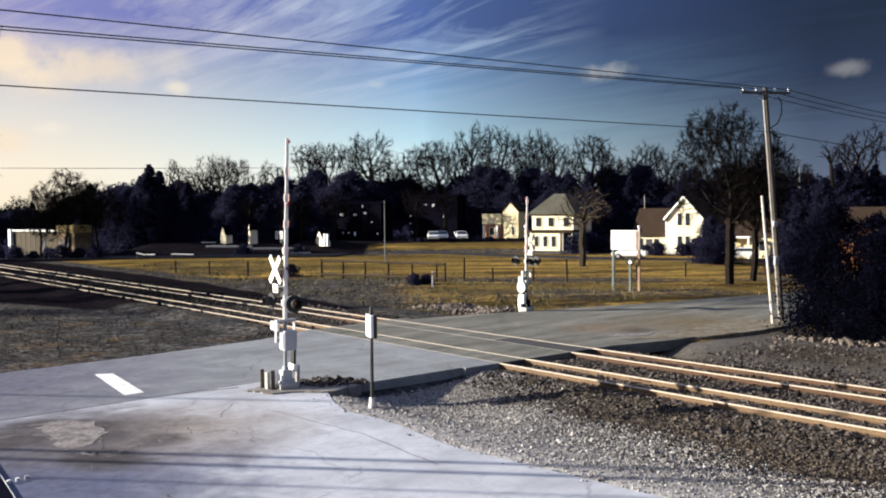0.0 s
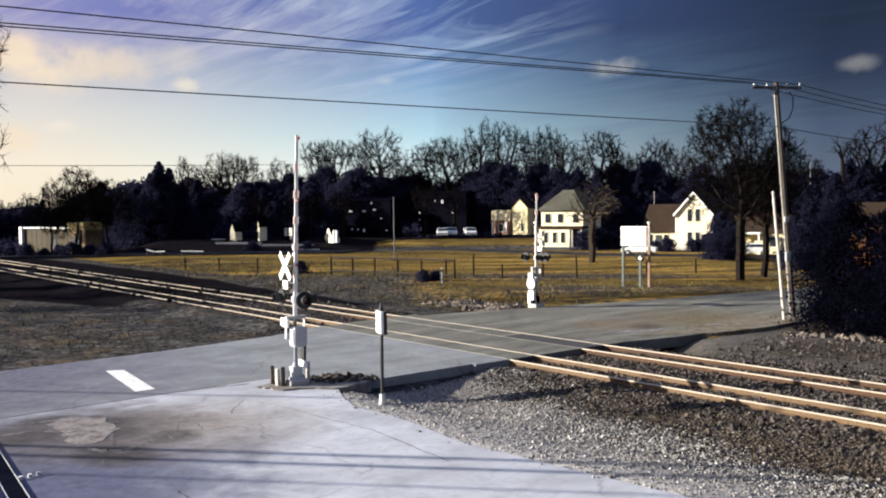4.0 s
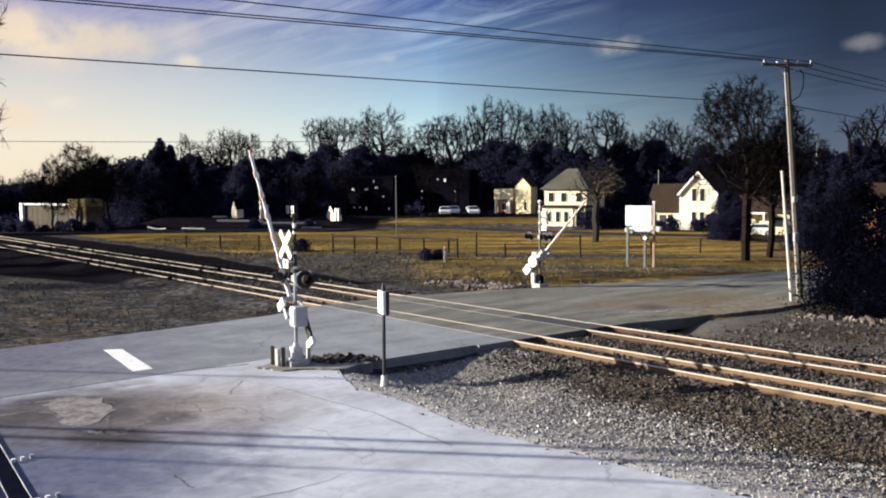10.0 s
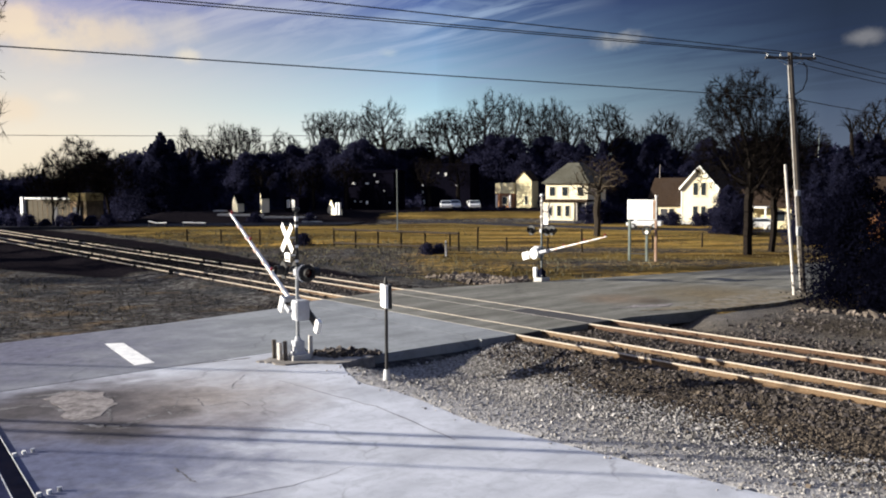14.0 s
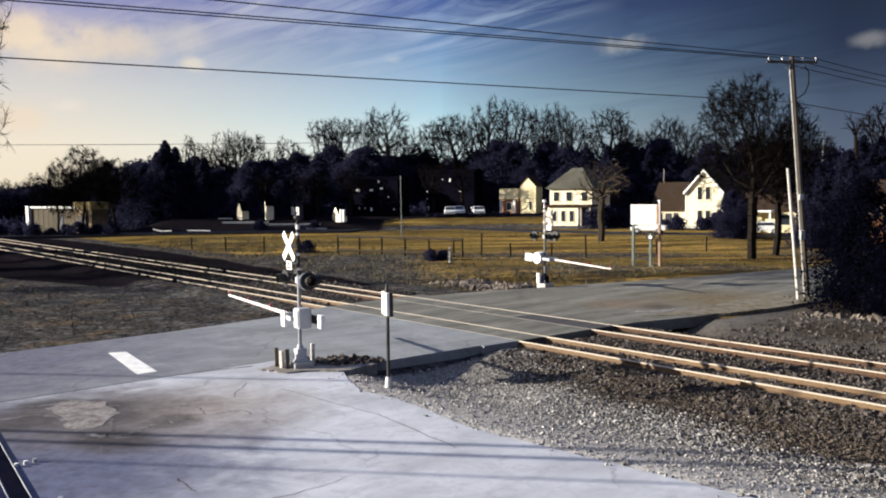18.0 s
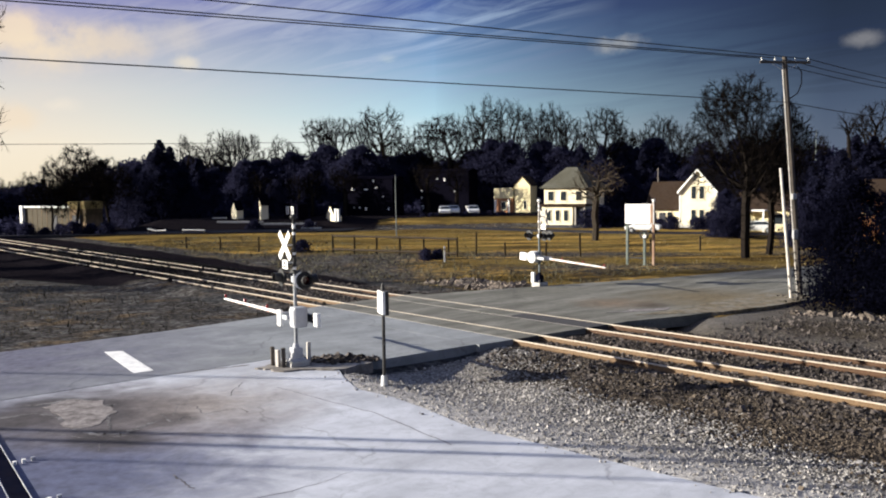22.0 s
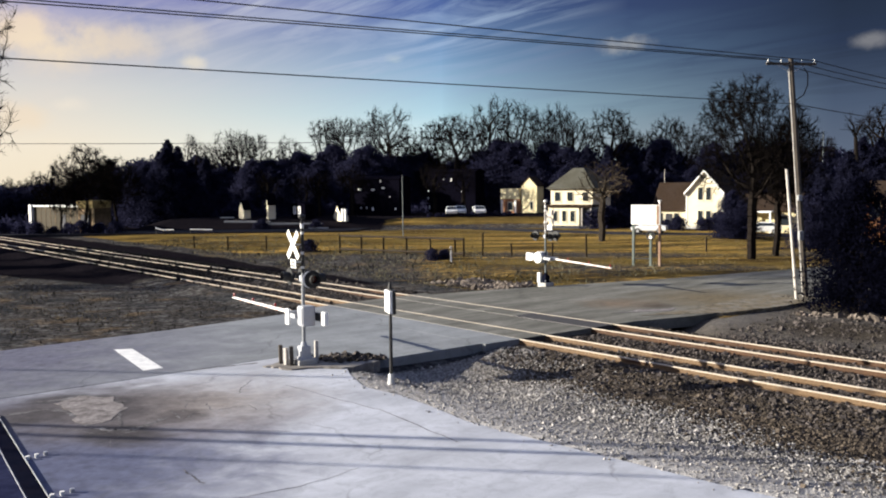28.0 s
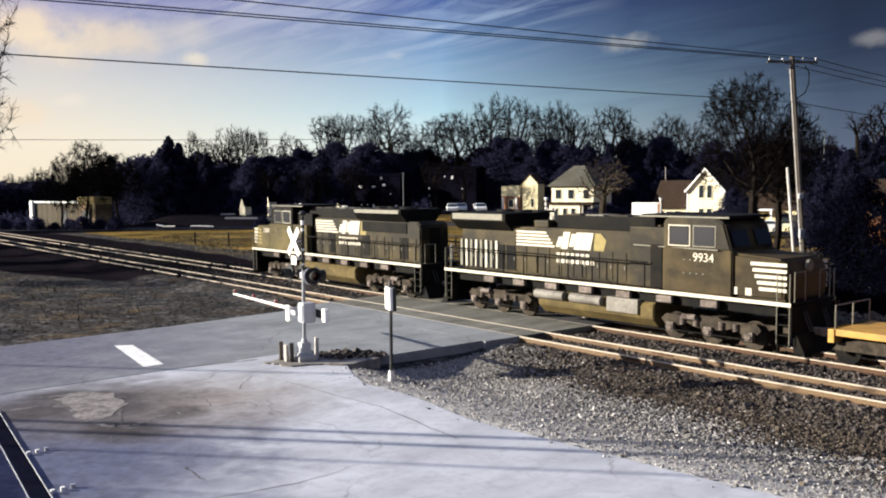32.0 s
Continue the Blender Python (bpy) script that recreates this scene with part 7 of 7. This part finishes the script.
    upper = slab([(3.9, 3.60), (6.89, 3.60), (6.55, 4.62), (6.2, 4.78), (4.1, 4.78), (3.9, 4.6)], -1.46, 1.46)
    bmesh.ops.bevel(upper, geom=upper.edges[:], offset=0.06, segments=2, affect="EDGES")
    part("cab_top", upper, LOCODARK if kind == "lead" else LOCO, c, "dark upper cab with windows")
    part("cab_roof", box(4.75, 0, 4.82, 4.0, 2.7, 0.12, 0.05), LOCODARK, c)
    for y in (-1, 1):
        # gutter in pale grey, with the sunlit line of the roof edge in its colour
        part("gutter", box(4.75, y * 1.40, 4.80, 4.0, 0.05, 0.06, 0.01), GREYTOP, c)
    if kind == "lead":
        for y in (-1, 1):
            side_box = part("equipment_box", box(3.02, y * 0.74, 2.80, 1.66, 1.48, 1.68, 0.04), CABSUNLIT, ob, "dusty equipment box behind the cab, sun gold put into its colour")
            part("opening", box(3.06, y * 1.485, 2.42, 0.86, 0.02, 0.84, 0.01), LOCODARK, side_box)
            part("seam", box(3.88, y * 1.49, 2.8, 0.06, 0.03, 1.62), LOCODARK, side_box)
    for y in (-1, 1):
        for x in (4.65, 5.75):
            f = part("window_frame", box(x, y * 1.465, 4.10, 0.98, 0.02, 0.80, 0.004), LOCOWHITE if x < 5 else GREYTOP, c)
            part("gasket", box(x, y * 1.472, 4.10, 0.90, 0.016, 0.72), RUBBER, f)
            part("pane", box(x, y * 1.478, 4.10, 0.80, 0.014, 0.62), CABPANE, f)
        part("windscreen", box(6.80, y * 0.75, 4.05, 0.03, 1.0, 0.62, 0.0, (0, -20, 0)), CABPANE, c)
        if kind == "rear":
            part("door", box(3.5, y * 1.32, 2.85, 0.55, 0.04, 1.7, 0.01), LOCODARK, ob)
        for k in range(9):
            part("rivet_plate", box(4.9 + 0.28 * (k % 5), y * 1.506, 3.2 - 0.5 * (k // 5), 0.05, 0.015, 0.05), GREYTOP, c)
    if kind == "lead":
        for y in (-1, 1):
            writing(n, "2684", 7.35, y * (nose_half + 0.012), 3.02, 0.44, y)
    else:
        for y in (-1, 1):
            for x in (6.98, 7.55):
                part("placard", box(x, y * (nose_half + 0.006), 2.2, 0.24, 0.012, 0.26), LOCOWHITE, n, "small white placard")
            part("grab_rail", rod((2.3, y * 1.2, 3.62), (6.4, y * 1.56, 3.62), 0.03, 0.03, 6), GREYTOP, ob)
            writing(c, "9934", 5.75, y * 1.512, 3.16, 0.46, y)
    part("headlight", rod((9.02, 0, 3.15), (9.12, 0, 3.15), 0.22, 0.2, 14), GREYTOP, n)
    # electrical locker, long hood and its doors
    part("locker", box(3.0, 0, 3.15, 1.9, 2.3, 2.4, 0.05), LOCODARK if kind == "lead" else LOCO, ob)
    hood = slab([(-8.55, 1.96), (2.2, 1.96), (2.2, 4.12), (-8.3, 4.12), (-8.55, 3.9)], -0.98, 0.98)
    bmesh.ops.bevel(hood, geom=hood.edges[:], offset=0.07, segments=2, affect="EDGES")
    hd = part("long_hood", hood, LOCO, ob, "long black engine hood with many doors")
    for y in (-1, 1):
        for k in range(14):
            x = -7.9 + k * 0.72
            dark = (k % 5 == 1) if kind == "lead" else k < 5
            door = part("hood_door", box(x, y * 0.992, 2.66, 0.62, 0.03, 1.16, 0.008), LOCODARK if dark else LOCO, hd)
            part("latch", box(x + 0.24, y * 1.012, 2.62, 0.04, 0.03, 0.16), GREYTOP, door)
        if kind == "lead":
            emblem(hd, -3.4, 1.9, 3.24, 4.02, y * 0.985, y, 5)
            part("intake", box(-5.3, y * 1.0, 3.75, 4.2, 0.06, 0.55, 0.01), LOCODARK, hd)
        else:
            emblem(hd, -4.65, 0.45, 3.24, 3.98, y * 0.985, y, 5)
            for k in range(8):
                part("louvre", box(-8.5 + k * 0.36, y * 1.02, 2.75, 0.15, 0.05, 1.3, 0.005), LOCOWHITE if k % 2 else GREYTOP, hd)
    # flared radiators and roof gear
    if kind == "lead":
        bm = bmesh.new()
        prof = [(-1.0, 4.1), (-1.42, 4.55), (-1.42, 4.78), (1.42, 4.78), (1.42, 4.55), (1.0, 4.1)]
        x0, x1 = -7.4, -2.9
    else:
        bm = bmesh.new()
        prof = [(-1.0, 3.9), (-1.50, 4.35), (-1.50, 4.72), (1.50, 4.72), (1.50, 4.35), (1.0, 3.9)]
        x0, x1 = -8.75, -4.9
    ends = [[bm.verts.new((x, y, z)) for y, z in prof] for x in (x0, x1)]
    bm.faces.new(ends[0]), bm.faces.new(ends[1][::-1])
    for i in range(6):
        bm.faces.new((ends[0][i], ends[1][i], ends[1][(i + 1) % 6], ends[0][(i + 1) % 6]))
    bmesh.ops.recalc_face_normals(bm, faces=bm.faces[:])
    rad = part("radiator", bm, LOCODARK, ob, "flared radiator housing at the rear")
    for y in (-1, 1):
        part("radiator_grille", box((x0 + x1) / 2, y * (1.44 if kind == "lead" else 1.52), 4.63 if kind == "lead" else 4.55, x1 - x0 - 0.3, 0.04, 0.2 if kind == "lead" else 0.28, 0.005), GREYTOP, rad)
    for x, w in ((-3.4, 0.9), (2.9, 0.6)):
        bm = box(x, 0, 4.26, w, 1.3, 0.34, 0.06)
        part("roof_housing", bm, LOCO, ob)
    top_part = part("brake_housing", box(0.35, 0, 4.40, 5.3, 1.5, 0.62, 0.06), LOCODARK, ob, "black roof housing behind the cab")
    for k in range(4):
        part("hatch", box(-1.6 + 1.3 * k, 0, 4.72, 1.0, 1.2, 0.05, 0.01), GREYTOP if k == 1 else LOCO, top_part)
    part("exhaust", box(-2.6, 0, 4.3, 0.7, 0.5, 0.5, 0.04), LOCODARK, ob)
    for x in (-3.9, -5.1, -6.3):
        part("fan", rod((x, 0, 4.78), (x, 0, 4.86), 0.52, 0.50, 20), LOCODARK, rad)
    part("horn", rod((2.6, 0.3, 4.4), (3.1, 0.3, 4.45), 0.05, 0.12, 10), GREYTOP, ob)
    part("rear_door", box(-8.58, 0, 2.9, 0.03, 0.7, 1.8, 0.01), LOCODARK, hd)
    for y in (-1.47, 1.47):
        handrails(ob, H, y, [(3.2, 8.9)])
    return ob


def well_car():
    """Low ochre well wagon with a red box container, rail level at z = 0, 19 m long, leading end towards +x."""
    ob = thing("container_wagon", (0, 0, 0), 0, "low ochre container wagon carrying a red steel container", "freight wagon")
    for e in (-1, 1):
        part("end_platform", box(e * 8.2, 0, 1.12, 2.6, 2.7, 0.22, 0.03), WAGONOCHRE, ob)
        part("end_sill", box(e * 9.4, 0, 1.0, 0.22, 2.8, 0.46, 0.03), WAGONOCHRE, ob)
        part("coupler", box(e * 9.9, 0, 0.86, 1.0, 0.3, 0.3, 0.05), TRUCKDIRT, ob)
        rail = bmesh.new()
        for y in (-1.2, 0.0, 1.2):
            rod((e * 9.35, y, 1.2), (e * 9.35, y, 2.0), 0.025, 0.025, 6, rail)
        rod((e * 9.35, -1.2, 2.0), (e * 9.35, 1.2, 2.0), 0.025, 0.025, 6, rail)
        part("hand_rail", rail, GREYTOP, ob)
        for y in (-1, 1):
            part("side_frame", slab([(e * 8.2 - 1.3, 0.5), (e * 8.2 + 1.3, 0.5), (e * 8.2 + 1.1, 0.75), (e * 8.2 + 0.4, 0.9), (e * 8.2 - 0.4, 0.9), (e * 8.2 - 1.1, 0.75)], y * 1.02 - 0.07, y * 1.02 + 0.07), TRUCKDARK, ob)
        for dx in (-0.9, 0.9):
            bm = bmesh.new()
            for y in (-0.76, 0.76):
                rod((e * 8.2 + dx, y - 0.06, 0.45), (e * 8.2 + dx, y + 0.06, 0.45), 0.45, 0.45, 20, bm)
            rod((e * 8.2 + dx, -1.05, 0.45), (e * 8.2 + dx, 1.05, 0.45), 0.08, 0.08, 8, bm)
            part("wheelset", bm, LOCODARK, ob)
    for y in (-1, 1):
        side = part("side_sill", box(0, y * 1.38, 1.15, 14.0, 0.10, 0.75, 0.02), WAGONOCHRE, ob)
        for k in range(12):
            part("rib", box(-6.4 + 1.16 * k, y * 1.45, 1.15, 0.10, 0.06, 0.72), WAGONOCHRE, side)
    part("well_floor", box(0, 0, 0.42, 13.8, 2.7, 0.14), LOCODARK, ob)
    box_part = part("container", box(0, 0, 1.92, 12.2, 2.44, 2.8, 0.03), BOXRED, ob, "red corrugated steel container")
    for y in (-1, 1):
        for k in range(30):
            part("corrugation", box(-5.8 + 0.4 * k, y * 1.235, 1.95, 0.16, 0.05, 2.4), BOXRED, box_part)
    for x in (-6.06, 6.06):
        part("corner_post", box(x, 0, 1.92, 0.14, 2.5, 2.86, 0.01), BOXRED, box_part)
    return ob


WAGON = well_car()
LEAD = locomotive("lead", "black diesel locomotive leading the train on the far track")
REAR = locomotive("rear", "black diesel locomotive trailing with its cab to the rear")


# ---- what moves ----
def boom_pose(angle):
    return pose(0, 0, PIVOT, 0, -angle, 0)


def motions():
    near = [(0, 94), (6.4, 94), (7, 82), (8, 72), (9, 64), (10, 56), (11, 48.5), (12, 41), (13, 34), (14, 26.5), (14.5, 23), (15.5, 14.5), (16.5, 8), (17, 5.5), (17.5, 3), (18, 1), (19, -1), (20, -0.5), (32, -0.5)]
    far = [(0, 88.5), (6.4, 88.5), (7, 82), (8, 66), (9, 53), (10, 43.5), (11, 36), (12, 26.5), (13, 20), (14, 13), (14.5, 10), (15.5, 4.5), (16.5, 0.2), (17, -1.8), (18, -3.5), (19, -3.3), (32, -3.3)]
    walk(NEAR_GATE, [(t, boom_pose(a)) for t, a in near])
    walk(FAR_GATE, [(t, boom_pose(a)) for t, a in far])
    # the train's leading deck end along the far track, seconds and metres
    run = [(0, 681.7), (15, 336.7), (29.0, 14.5), (30.0, -8.5), (30.4, -17.7), (30.8, -27.05), (31.2, -36.5), (31.6, -45.6), (32.0, -54.6)]
    heading = math.degrees(math.atan2(-S_WAY.y, -S_WAY.x))
    for loco, back, turn in ((LEAD, 9.25, 0), (REAR, 9.25 + 18.5 + 1.95, 180), (WAGON, 9.25 + 37.0 + 1.95 + 1.5, 0)):
        rows = []
        for t, s in run:
            p = W(TRACKS[1], s + back, 0.0)
            rows.append((t, pose(p.x, p.y, 0.0, 0, 0, heading + turn)))
        walk(loco, rows)


guard_posts()
marker_post()
build_poles()
build_sign()
build_fence()
build_houses()
build_cars()
build_scale_deck()
build_trees()
build_tracks()
build_gravel()
build_grass()

motions()
